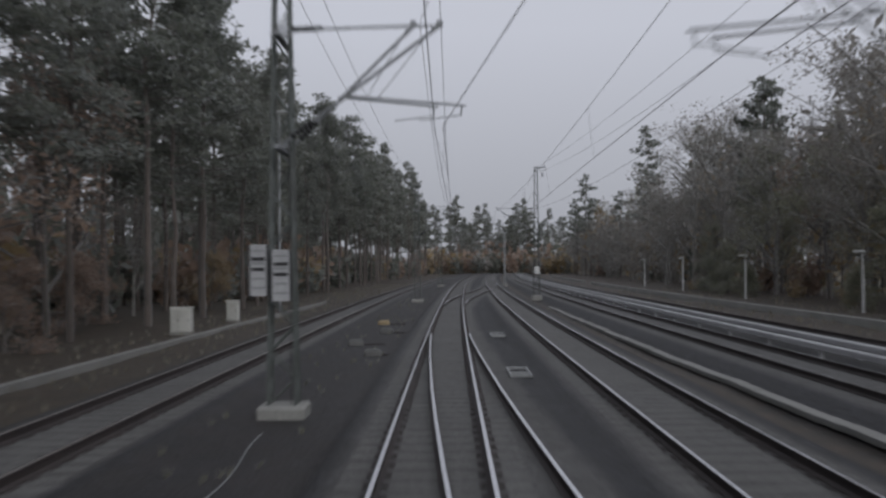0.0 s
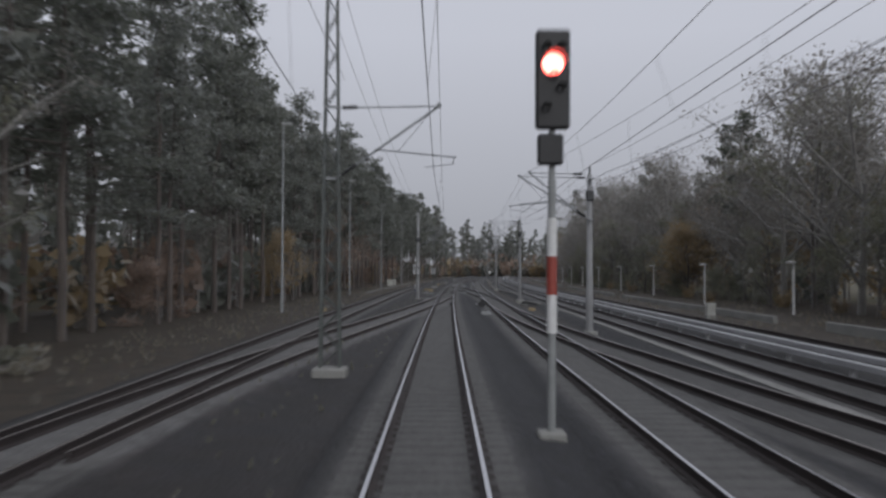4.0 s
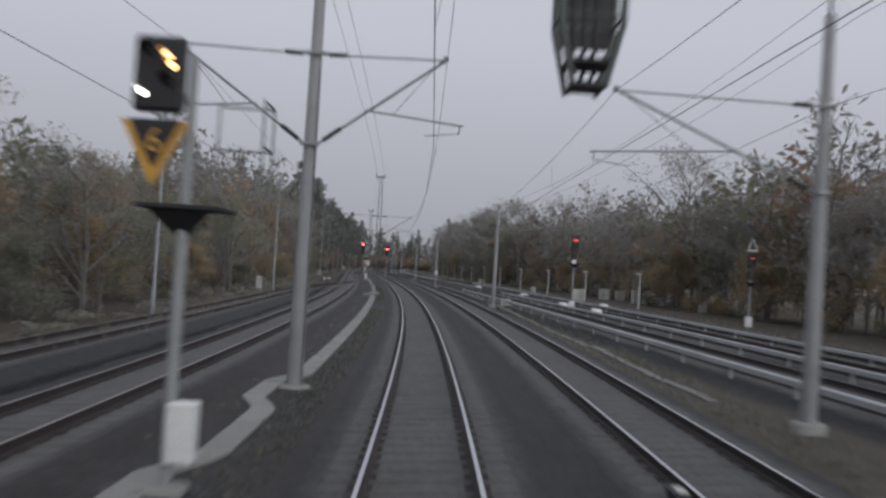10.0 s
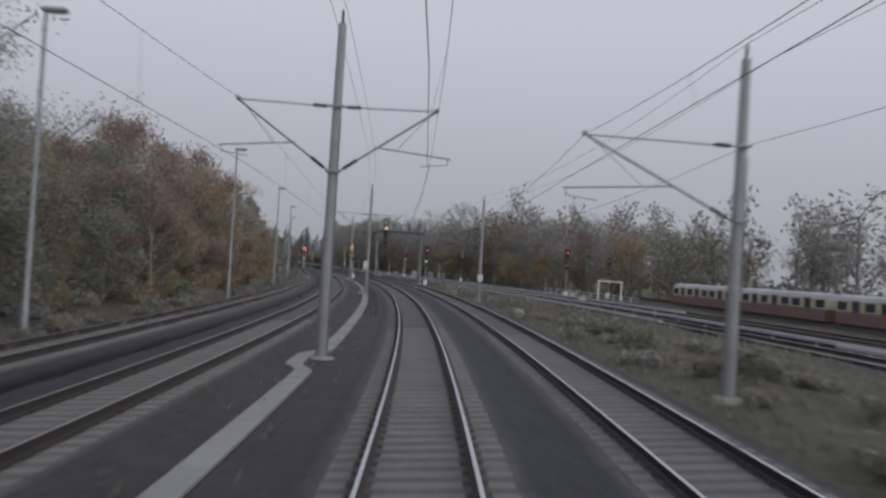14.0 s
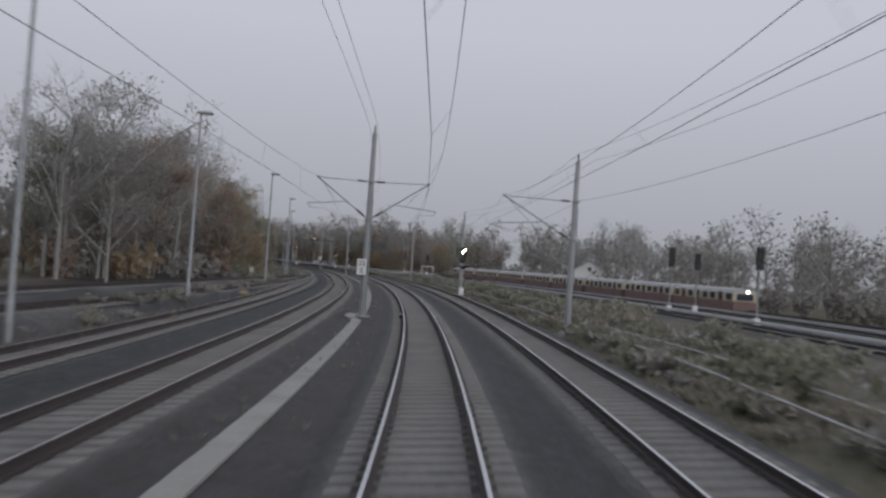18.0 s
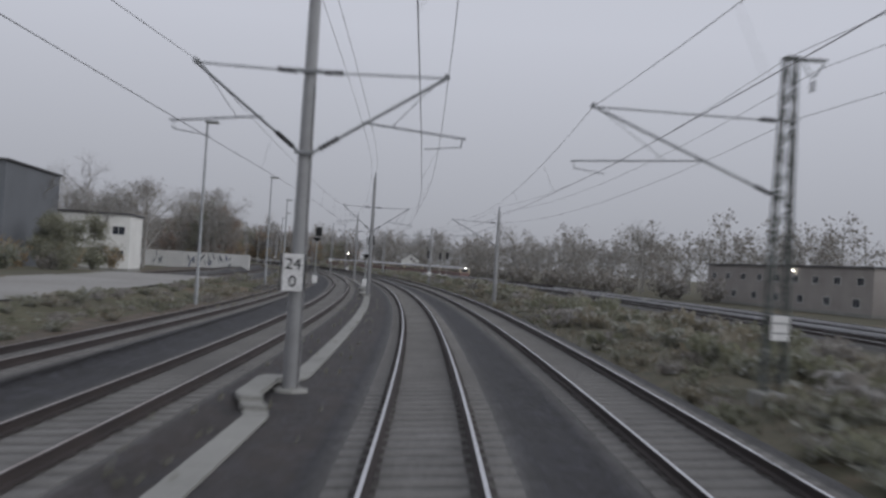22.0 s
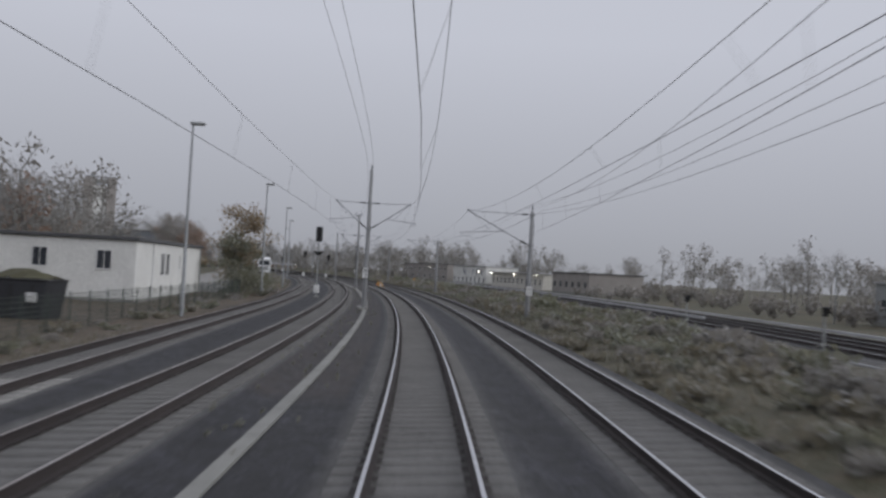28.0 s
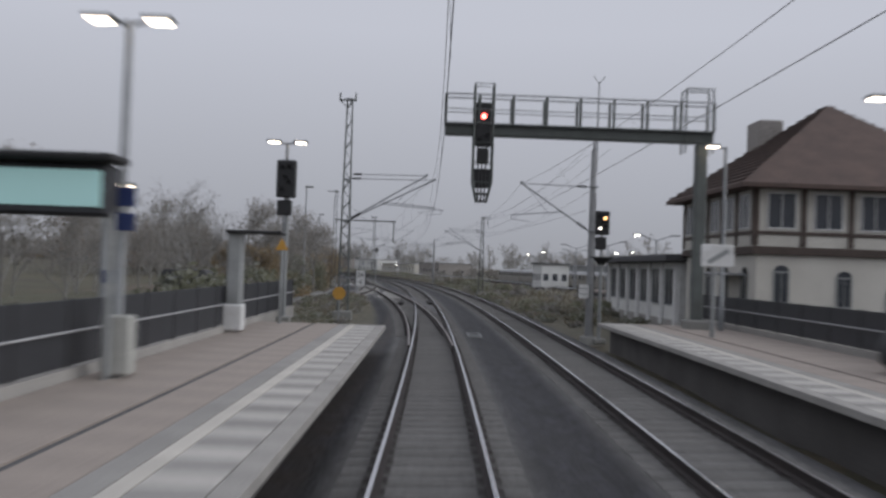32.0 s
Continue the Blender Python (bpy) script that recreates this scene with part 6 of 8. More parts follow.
for d, u in ((204.4, -3.0), (150.5, -2.7)):
    ob = thing("marker_stub", spot(d, u, -0.35), "stubby post with a weathered yellow cap", "marker post")
    part("post", Form().tube((0, 0, 0), (0, 0, 0.42), 0.07, None, 10), GREY_PAINT, ob)
    part("cap", Form().lathe([(0.12, 0.42), (0.15, 0.46), (0.12, 0.54)], 12), LID, ob)
for d, u in ((258, 14.5), (269, 15.0), (254.6, 19.2), (196, 14.3), (232, 15.2)):
    ob = thing("third_rail_joint", spot(d, u, -0.3), "low white cable hood beside a third rail", "cable hood", "cable hoods by the third rails")
    part("hood", Form().lathe([(0.55, 0.0), (0.52, 0.25), (0.4, 0.42), (0.15, 0.5)], 14), WHITE, ob)
    part("foot", Form().box((0, 0, -0.05), (1.3, 0.7, 0.16), 0.03), TROUGH, ob)
for d, u in ((197.2, -9.9), (202.6, -10.4)):
    ob = thing("point_lamp", spot(d, u, -0.42), "small white point lamp on a dark foot", "point lamp", "point lamps by the outer track")
    part("foot", Form().box((0, 0, 0.12), (0.3, 0.5, 0.24), 0.04), BLACK, ob)
    part("lamp_head", Form().lathe([(0.14, 0.24), (0.18, 0.34), (0.15, 0.46), (0.04, 0.5)], 12, (0.3, 0, -0.05)), WHITE, ob)
    part("arm", Form().tube((0, 0, 0.2), (0.3, 0, 0.28), 0.04, None, 6), GREY_PAINT, ob)
solid("concrete_block", Form().box((0, 0, 0.2), (0.7, 0.5, 0.6), 0.05), TROUGH, "grey concrete block sunk in the verge", "concrete block", m=spot(367.6, 7.5, -0.5))
solid("concrete_block", Form().lathe([(0.42, 0.0), (0.46, 0.25), (0.38, 0.5), (0.2, 0.62)], 12), TROUGH, "pale rounded concrete block in the grass", "concrete block", m=spot(409.5, 7.6, -0.5))
# white portal and railing beyond the suburban tracks
ob = thing("white_portal", spot(345, 31.5, -0.9), "white painted steel portal beside a railing", "portal")
for x in (0.0, 3.4):
    part("post", Form().box((x, 0, 1.45), (0.2, 0.2, 2.9), 0.02), WHITE, ob)
part("lintel", Form().box((1.7, 0, 2.98), (3.8, 0.22, 0.18), 0.02), WHITE, ob)
ob = thing("white_railing", Matrix(), "low white railing along the far track", "railing")
for k, d in enumerate(np.arange(318, 356, 3.0)):
    m = spot(d, 31.0 + 0.06 * (d - 318), -0.9)
    q = part("post", Form().box((0, 0, 0.55), (0.09, 0.09, 1.1), 0.01), WHITE, ob)
    q.matrix_basis = m
    q = part("rail", Form().tube((0, 0, 1.05), (0.18, -3.0, 1.05), 0.04, None, 6).tube((0, 0, 0.6), (0.18, -3.0, 0.6), 0.03, None, 6), WHITE, ob)
    q.matrix_basis = m

# low concrete edge walls by the suburban lines
for lo, hi in ((-150, -40), (-32, 20), (26, 78), (84, 128), (136, 168), (176, 204), (-260, -160)):
    ds = np.arange(lo, hi + 0.1, 4.0)
    zero = np.zeros(len(ds))
    solid("edge_wall", swept([(-0.12, -0.9), (-0.12, 0.02), (-0.09, 0.06), (0.09, 0.06), (0.12, 0.02), (0.12, -0.9)], ds, zero + 21.0 + (0.8 if lo > 80 else 0), zero - 0.2, zero), TROUGH, "low pale concrete edge wall along the tracks", "low wall", "edge walls")
# worn kerbs between the ballast and the banks
for lo, hi, u in ((-80, 14, -11.6), (985, 1072, -9.35)):
    ds = np.arange(lo, hi + 0.1, 4.0)
    zero = np.zeros(len(ds))
    solid("bank_kerb", swept([(-0.14, -0.5), (-0.14, 0.0), (0.14, 0.0), (0.14, -0.5)], ds, zero + u + 0.15 * np.sin(ds / 17), zero - 0.42, zero), OLD_TROUGH, "worn concrete kerb along the earth bank", "kerb", "kerbs along the banks")
# pale pipes and edging on the rough verge
for lo, hi, u, z, r in ((470, 592, 8.1, 0.1, 0.035), (470, 588, 9.6, 0.22, 0.035), (778, 842, 8.7, -0.02, 0.06), (930, 1050, 18.0, -0.1, 0.06)):
    ds = np.arange(lo, hi + 0.1, 4.0)
    zero = np.zeros(len(ds))
    ring = [(r * math.cos(a), r * math.sin(a)) for a in np.linspace(0, 2 * math.pi, 7)[:6]]
    f = swept(ring, ds, u + 0.15 * np.sin(ds / 9), z + 0.05 * np.sin(ds / 5), zero)
    solid("cable_duct", f, COVER, "pale plastic duct laid along the grassy verge", "cable duct", m=None)

# warning triangle between the main lines
for d, u, yaw, rim, inner in ((821, 2.35, -8, YELLOW, WHITE), (819.6, 2.0, 14, YELLOW, RED)):
    ob = thing("warning_triangle", spot(d, u, -0.34, yaw), "orange and white warning triangle standing on ballast" if inner is WHITE else "orange and red warning triangle standing behind another", "warning sign", "warning triangles")
    for s, mat, y in ((1.0, rim, 0.0), (0.62, inner, -0.02), (0.3, rim, -0.03)):
        f = Form().add([(-0.5 * s, y, 0.5 - 0.42 * s), (0.5 * s, y, 0.5 - 0.42 * s), (0, y + 0.12 * s, 0.5 + 0.5 * s), (-0.5 * s, y + 0.02, 0.5 - 0.42 * s), (0.5 * s, y + 0.02, 0.5 - 0.42 * s), (0, y + 0.02 + 0.12 * s, 0.5 + 0.5 * s)], [(0, 1, 2), (5, 4, 3), (0, 3, 4, 1), (1, 4, 5, 2), (2, 5, 3, 0)])
        part("panel", f, mat, ob)
    part("strut", Form().tube((0, 0.1, 0.9), (0, 0.6, 0.0), 0.02, None, 5), GALV, ob)
ob = thing("marker_post", spot(824, 7.4, -0.35), "short marker post with white foot and orange cap", "marker post")
part("post", Form().tube((0, 0, 0), (0, 0, 1.5), 0.05, None, 8), GREY_PAINT, ob)
part("sleeve", Form().tube((0, 0, 0.3), (0, 0, 0.95), 0.09, None, 10), WHITE, ob)
part("cap", Form().box((0, -0.02, 1.6), (0.36, 0.04, 0.34), 0.01), YELLOW, ob)

# diamond board on a post
ob = thing("diamond_board", spot(993, -3.75, -0.4), "dark diamond-shaped board on a grey post", "railway sign")
part("post", Form().tube((0, 0, 0), (0, 0, 6.0), 0.06, 0.05, 8), GREY_PAINT, ob)
turn45 = Euler((0, radians(45), 0)).to_matrix()
part("board", Form().box((0, -0.08, 5.2), (0.62, 0.03, 0.62), 0.005, turn45), BLACK, ob)
for s in (0.48,):
    part("inner_board", Form().box((0, -0.1, 5.2), (s, 0.02, s), 0.004, turn45), COVER, ob)
part("centre_mark", Form().box((0, -0.115, 5.2), (0.3, 0.01, 0.3), 0.002, turn45), BLACK, ob)
part("top_bracket", Form().box((0, 0, 5.95), (0.5, 0.06, 0.08), 0.01), GALV, ob)

# buffer stop
ob = thing("buffer_stop", spot(1044.2, -6.4, -0.2, 14), "pale steel buffer stop at a stub track's end", "buffer stop")
for x in (-0.75, 0.75):
    part("upright", Form().box((x, 0, 0.52), (0.12, 0.14, 1.2), 0.02), COVER, ob)
    part("brace", Form().tube((x, 0.02, 0.95), (x * 1.15, 1.5, 0.05), 0.055, None, 6), COVER, ob)
    part("buffer_pad", Form().tube((x, -0.18, 0.95), (x, -0.26, 0.95), 0.13, None, 12), GREY_PAINT, ob)
part("cross_beam", Form().box((0, -0.1, 0.95), (1.72, 0.12, 0.15), 0.02), COVER, ob)
part("tie_bar", Form().box((0, -0.02, 0.42), (1.5, 0.05, 0.06), 0.01), COVER, ob)
part("lamp_cap", Form().lathe([(0.09, 1.03), (0.1, 1.08), (0.07, 1.14), (0.02, 1.16)], 10, (0.05, -0.1, 0)), WHITE, ob, "small white cap on the beam")

# portal arm at the junction
ob = thing("catenary_mast", spot(1020, -9.2, -0.4), "lattice catenary mast with a long side arm", "catenary mast", "masts of the overhead line")
lattice_pole(ob, 11.6)
part("foundation", Form().box((0, 0, -0.2), (1.0, 0.95, 0.5), 0.05), TROUGH, ob)
part("side_arm", Form().box((3.55, 0, 8.22), (7.1, 0.16, 0.16), 0.02), LATTICE, ob)
part("arm_stay", Form().tube((0, 0, 11.3), (3.6, 0, 8.32), 0.014, None, 5), COPPER, ob)
part("drop_post", Form().box((6.85, 0, 7.0), (0.12, 0.12, 2.6), 0.02), LATTICE, ob)
arm = part("cantilever", Form().tube((6.9, 0, 5.8), (9.3, 0, 7.3), 0.032, None, 6).tube((6.9, 0, 7.3), (9.3, 0, 7.28), 0.022, None, 6), GALV, ob)
part("registration_arm", Form().tube((7.8, 0, 6.2), (9.6, 0, 5.95), 0.022, None, 6), GALV, arm)
part("tie_rod", Form().tube((0.2, 0, 7.4), (4.4, 0, 7.2), 0.02, None, 5).tube((0.2, 0, 6.0), (4.4, 0, 7.15), 0.028, None, 5).tube((2.0, 0, 6.3), (4.9, 0, 6.05), 0.02, None, 5), GALV, ob)
part("cross_arm", Form().box((-0.3, 0, 11.5), (1.4, 0.1, 0.1), 0.01), LATTICE, ob)
ob = mast("lattice", 11.2, [(1, 4.5, -0.4, 0.0), (1, 4.1, 0.4, 0.3)], True, 4.9, 7.05)
ob.matrix_basis = spot(1080, -4.55, 0.0)

# ---- buildings, vehicles and the station ----
PLASTER = stuff("pale_plaster", (0.62, 0.60, 0.55), 0.9, second=(0.48, 0.46, 0.42), scale=0.5, fine=25, bump=0.15)
WHITE_PANEL = stuff("white_wall_panel", (0.72, 0.72, 0.70), 0.7, second=(0.6, 0.6, 0.58), scale=0.4, fine=15, bump=0.06)
DARK_PANEL = stuff("dark_hall_cladding", (0.14, 0.15, 0.165), 0.7, second=(0.1, 0.108, 0.12), scale=0.15, fine=6, bump=0.1)
BROWN_WALL = stuff("grey_brown_render", (0.33, 0.31, 0.29), 0.9, second=(0.25, 0.23, 0.22), scale=0.3, fine=12, bump=0.15)
ROOF_DARK = stuff("roofing_felt", (0.1, 0.1, 0.105), 0.85, second=(0.065, 0.065, 0.07), scale=0.5, fine=20, bump=0.2)
TILE = stuff("weathered_clay_tile", (0.125, 0.085, 0.072), 0.85, second=(0.075, 0.055, 0.05), scale=1.2, fine=14, bump=0.5)
TIMBER = stuff("dark_stained_timber", (0.09, 0.065, 0.055), 0.8, second=(0.055, 0.042, 0.036), scale=2, fine=30, bump=0.3)
PAVING = stuff("platform_paving", (0.35, 0.30, 0.265), 0.85, second=(0.27, 0.235, 0.21), scale=0.8, fine=25, bump=0.15)
# concrete darkened: the shade under the platform edge is in its colour
SHADED_CONCRETE = stuff("soot_dark_concrete", (0.135, 0.128, 0.124), 0.95, second=(0.08, 0.076, 0.073), scale=0.6, fine=20, bump=0.3)
CREAM_SLAB = stuff("cream_edge_slab", (0.56, 0.53, 0.48), 0.85, second=(0.46, 0.435, 0.40), scale=1.0, fine=30, bump=0.12, random_hue=0.06)
COPING = stuff("platform_coping", (0.36, 0.345, 0.325), 0.85, second=(0.27, 0.26, 0.245), scale=0.9, fine=25, bump=0.12, random_hue=0.08)
TACTILE = stuff("tactile_slab", (0.50, 0.48, 0.45), 0.8, second=(0.42, 0.40, 0.375), scale=1.5, fine=30, bump=0.2, random_hue=0.06)
GREY_SLAB = stuff("grey_slab", (0.31, 0.30, 0.285), 0.85, second=(0.25, 0.24, 0.228), scale=1.5, fine=30, bump=0.15, random_hue=0.08)
FENCE_PANEL = stuff("dark_fence_panel", (0.035, 0.036, 0.042), 0.6, second=(0.025, 0.026, 0.03), scale=1.5, fine=40, bump=0.06)
TEAL = glow("lit_teal_display", (0.27, 0.44, 0.44), 0.42)
GLASS = stuff("dark_window_glass", (0.05, 0.055, 0.065), 0.08, second=(0.035, 0.04, 0.05), scale=0.7, fine=8, bump=0)
YARD = stuff("pale_yard_gravel", (0.27, 0.262, 0.25), 0.95, second=(0.19, 0.183, 0.172), scale=0.12, fine=5, bump=0.25)
# maroon greyed: fog haze is mixed into the paint's colour
MAROON = stuff("maroon_train_paint", (0.19, 0.112, 0.1), 0.5, second=(0.15, 0.092, 0.085), scale=0.6, fine=20, bump=0.04)
CREAM = stuff("ochre_cream_train_paint", (0.5, 0.44, 0.33), 0.5, second=(0.42, 0.37, 0.28), scale=0.6, fine=20, bump=0.04)
TRUCK_WHITE = stuff("white_truck_paint", (0.75, 0.76, 0.77), 0.35, second=(0.68, 0.69, 0.7), scale=1.5, fine=20, bump=0.02)
RUBBER = stuff("tyre_rubber", (0.025, 0.025, 0.026), 0.85, second=(0.018, 0.018, 0.019), scale=5, fine=50, bump=0.2)


def window(parent, x, y, z, w, h, axis="y", out=-1, frame_mat=None, name="window"):
    """A window set into a wall that faces along the axis."""
    t = 0.06
    frame_mat = frame_mat or WHITE
    if axis == "y":
        box = lambda cx, cz, sx, sz, dy, th: Form().box((x + cx, y + out * dy, z + cz), (sx, th, sz), 0.008)
    else:
        box = lambda cx, cz, sx, sz, dy, th: Form().box((x + out * dy, y + cx, z + cz), (th, sx, sz), 0.008)
    pane = part(name, box(0, 0, w, h, 0.004, 0.03), GLASS, parent)
    ring = Form()
    for cx, cz, sx, sz in ((-w / 2, 0, t, h - t), (w / 2, 0, t, h - t), (0, h / 2, w + t, t), (0, -h / 2, w + t, t), (0, 0, t * 0.7, h - t)):
        one = box(cx, cz, sx, sz, 0.03, 0.06)
        ring.add(one.v, one.f)
    part("frame", ring, frame_mat, pane)
    return pane


def block(name, d, u, w, dp, h, wall, roof, label, category="building", yaw=0.0, base=-1.0, eaves=0.3, storeys=(), across=(), roof_h=0.25, plinth=True, frame_mat=None):
    """A flat-roofed building, its near right corner side seen from the line; x across, y along."""
    ob = thing(name, spot(d, u, base, yaw), label, category)
    part("wall", Form().box((0, 0, h / 2), (w, dp, h), 0.03), wall, ob)
    part("roof", Form().box((0, 0, h + roof_h / 2), (w + eaves * 2, dp + eaves * 2, roof_h), 0.04), roof, ob)
    if plinth:
        part("plinth", Form().box((0, 0, 0.25), (w + 0.08, dp + 0.08, 0.5), 0.02), TROUGH, ob)
    for z, n, ww, wh in storeys:
        for i in range(n):
            window(ob, -w / 2 + w * (i + 0.5) / n, -dp / 2, z, ww, wh, "y", -1, frame_mat)
    for z, n, ww, wh, side in across:
        for i in range(n):
            window(ob, side * w / 2, -dp / 2 + dp * (i + 0.5) / n, z, ww, wh, "x", side, frame_mat)
    return ob


# the yard with its truck, hall and tower
yd, yu = np.meshgrid(np.arange(628, 885, 4.0), [-13.2, -13.9, -14.7, -15.5, -16.3, -17.2], indexing="ij")
rise = np.interp(yd, [628, 650, 862, 884], [0, 1, 1, 0])
yz = -0.66 + rise * np.interp(-yu, [13.2, 13.9, 14.7, 15.5, 16.3, 17.2], [0, 0.12, 0.36, 0.62, 0.72, 0.70]) + 0.05 * value_noise(yd / 3, yu * 2, 21)
solid("yard_bank", Form().sheet(lay(yd, yu, yz)), EARTH, "low grassy bank between the tracks and the yard", "bank", kind="structure")
yd, yu = np.meshgrid(np.arange(628, 885, 6.0), np.arange(-27.5, -16.4, 2.0), indexing="ij")
solid("yard", Form().sheet(lay(yd, yu, -0.66 + 0.74 * np.interp(yd, [628, 650, 862, 884], [0, 1, 1, 0]))), YARD, "pale gravel yard beside the outer track", "yard", kind="structure")
yd, yu = np.meshgrid(np.arange(622, 885, 6.0), np.arange(-66, -26.9, 3.0), indexing="ij")
solid("yard_meadow", Form().sheet(lay(yd, yu, -0.68 + 0.75 * np.interp(yd, [628, 650, 862, 884], [0, 1, 1, 0]) + 0.06 * value_noise(yd / 4, yu / 2, 22))), EARTH, "rough brown grass behind the gravel yard", "grass", kind="structure")
block("warehouse", 630, -62, 40, 20, 12.0, DARK_PANEL, ROOF_DARK, "large dark grey windowless warehouse", across=())
block("office_building", 611, -47, 27, 9, 7.7, WHITE_PANEL, ROOF_DARK, "long white building with a row of windows", storeys=((5.6, 9, 1.6, 1.1), (2.4, 9, 1.6, 1.1)))
ob = thing("silo_tower", spot(606, -63.6, -1.0), "tall pale industrial tower with two legs", "tower")
for x in (-4.0, 4.0):
    part("shaft", Form().box((x, 0, 15.6), (3.1, 4.0, 31.2), 0.1), BROWN_WALL, ob)
part("silo_wall", Form().box((0, 0.6, 14.2), (4.9, 2.6, 28.4), 0.1), WHITE_PANEL, ob)
part("bridge", Form().box((0, 0, 30.0), (4.9, 3.4, 1.4), 0.1), GREY_PAINT, ob)
part("railing", Form().box((0, 0, 31.6), (11.0, 3.6, 0.12), 0.03), GALV, ob)
part("stair_head", Form().box((-2.6, 0, 32.4), (1.6, 1.6, 1.5), 0.05), GREY_PAINT, ob)

truck = thing("semi_truck", spot(767.3, -17.2, 0.06, -4), "white lorry tractor with an empty low trailer", "truck")
prof = [(-1.22, 0.55), (1.22, 0.55), (1.25, 2.6), (1.14, 3.4), (-1.14, 3.4), (-1.25, 2.6)]
part("cab", Form().prism(prof, 0.0, 2.1), TRUCK_WHITE, truck)
part("windscreen", Form().add([(-1.12, -0.015, 2.02), (1.12, -0.015, 2.02), (1.05, 0.0, 2.92), (-1.05, 0.0, 2.92)], [(0, 1, 2, 3)]), GLASS, truck)
part("roof_fairing", Form().add([(-1.08, 0.1, 3.38), (1.08, 0.1, 3.38), (1.0, 1.7, 3.78), (-1.0, 1.7, 3.78), (1.0, 2.05, 3.38), (-1.0, 2.05, 3.38)], [(0, 1, 2, 3), (3, 2, 4, 5), (1, 4, 2), (0, 3, 5)]), TRUCK_WHITE, truck)
part("sun_visor", Form().box((0, -0.16, 3.02), (2.3, 0.34, 0.1), 0.03), GREY_PAINT, truck)
part("door_panel", Form().box((1.238, 0.85, 1.55), (0.03, 1.1, 1.0), 0.02), TRUCK_WHITE, truck)
part("step", Form().box((1.2, 0.25, 0.75), (0.2, 0.5, 0.35), 0.03), GREY_PAINT, truck)
part("side_skirt", Form().box((1.1, 2.75, 0.75), (0.25, 1.3, 0.8), 0.04), TRUCK_WHITE, truck)
part("number_plate", Form().box((0, -0.185, 0.5), (0.52, 0.02, 0.12), 0.004), WHITE, truck)
part("side_window", Form().box((1.245, 0.8, 2.45), (0.03, 0.9, 0.75), 0.01), GLASS, truck)
for k in range(4):
    part("grille_bar", Form().box((0, -0.04, 1.05 + k * 0.2), (1.9, 0.06, 0.09), 0.02), BLACK, truck)
part("bumper", Form().box((0, -0.05, 0.62), (2.45, 0.25, 0.5), 0.08), TRUCK_WHITE, truck)
for x in (-0.95, 0.95):
    part("headlight", Form().box((x, -0.19, 0.7), (0.4, 0.05, 0.2), 0.03), COVER, truck)
    part("mirror", Form().box((x * 1.48, 0.05, 2.5), (0.14, 0.12, 0.7), 0.04), TRUCK_WHITE, truck)
part("chassis", Form().box((0, 5.6, 0.95), (0.9, 9.0, 0.26), 0.03), BLACK, truck)
part("fuel_tank", Form().box((1.0, 2.9, 0.75), (0.5, 1.2, 0.6), 0.1), GALV, truck)
part("load_bed", Form().box((0, 7.4, 1.2), (2.4, 5.6, 0.16), 0.03), BLACK, truck)
part("gooseneck", Form().box((0, 3.8, 1.45), (2.2, 1.8, 0.5), 0.06), BLACK, truck)
part("load", Form().box((0, 3.6, 2.0), (1.8, 1.2, 0.5), 0.06), YELLOW, truck, "yellow load on the gooseneck")
for x in (-1.02, 1.02):
    for y in (0.75, 4.4, 8.2, 9.4):
        wheel = part("wheel", Form().tube((x - 0.16, y, 0.5), (x + 0.16, y, 0.5), 0.5, None, 18), RUBBER, truck)
        part("rim", Form().tube((x * 1.165, y, 0.5), (x * 1.185, y, 0.5), 0.28, None, 14), GALV, wheel)

# the wall with painted scrawls, and the house behind the yard tracks
ob2 = thing("graffiti_wall", spot(556, -31.5, -1.0, -36), "pale concrete wall with blue-grey scrawls", "wall")
for i in range(8):
    panel = part("wall_panel", Form().box((-14 + i * 3.9, 0, 1.6), (3.84, 0.18, 3.2), 0.02), WHITE_PANEL, ob2)
    if i in (4, 5, 6, 2):
        for k in range(7):
            x = -14 + i * 3.9 + random.uniform(-1.6, 1.6)
            tilt = Euler((0, random.uniform(-0.9, 0.9), 0)).to_matrix()
            part("scrawl", Form().box((x, -0.094, random.uniform(0.9, 2.5)), (random.uniform(0.15, 0.3), 0.006, random.uniform(0.7, 1.5)), 0, tilt), random.choice((BLUE, DARK_PANEL, GREY_PAINT)), panel)


def gable_house(d, u, w, dp, h, ridge, yaw, label):
    ob = thing("house", spot(d, u, -1.0, yaw), label, "house")
    part("wall", Form().prism([(-w / 2, 0), (w / 2, 0), (w / 2, h), (0, ridge), (-w / 2, h)], -dp / 2, dp / 2), WHITE_PANEL, ob)
    for s in (-1, 1):
        f = Form().add([(s * (w / 2 + 0.4), -dp / 2 - 0.4, h - 0.25), (s * (w / 2 + 0.4), dp / 2 + 0.4, h - 0.25), (0, dp / 2 + 0.4, ridge + 0.12), (0, -dp / 2 - 0.4, ridge + 0.12), (s * (w / 2 + 0.4), -dp / 2 - 0.4, h - 0.05), (s * (w / 2 + 0.4), dp / 2 + 0.4, h - 0.05), (0, dp / 2 + 0.4, ridge + 0.34), (0, -dp / 2 - 0.4, ridge + 0.34)], [(0, 1, 2, 3), (7, 6, 5, 4), (0, 4, 5, 1), (3, 2, 6, 7), (0, 3, 7, 4), (1, 5, 6, 2)])
        part("roof", f, COVER, ob)
    for x in (-w / 4, w / 4):
        window(ob, x, -dp / 2, 2.2, 1.0, 1.2)
    window(ob, 0, -dp / 2, h + 0.6, 0.8, 0.9)


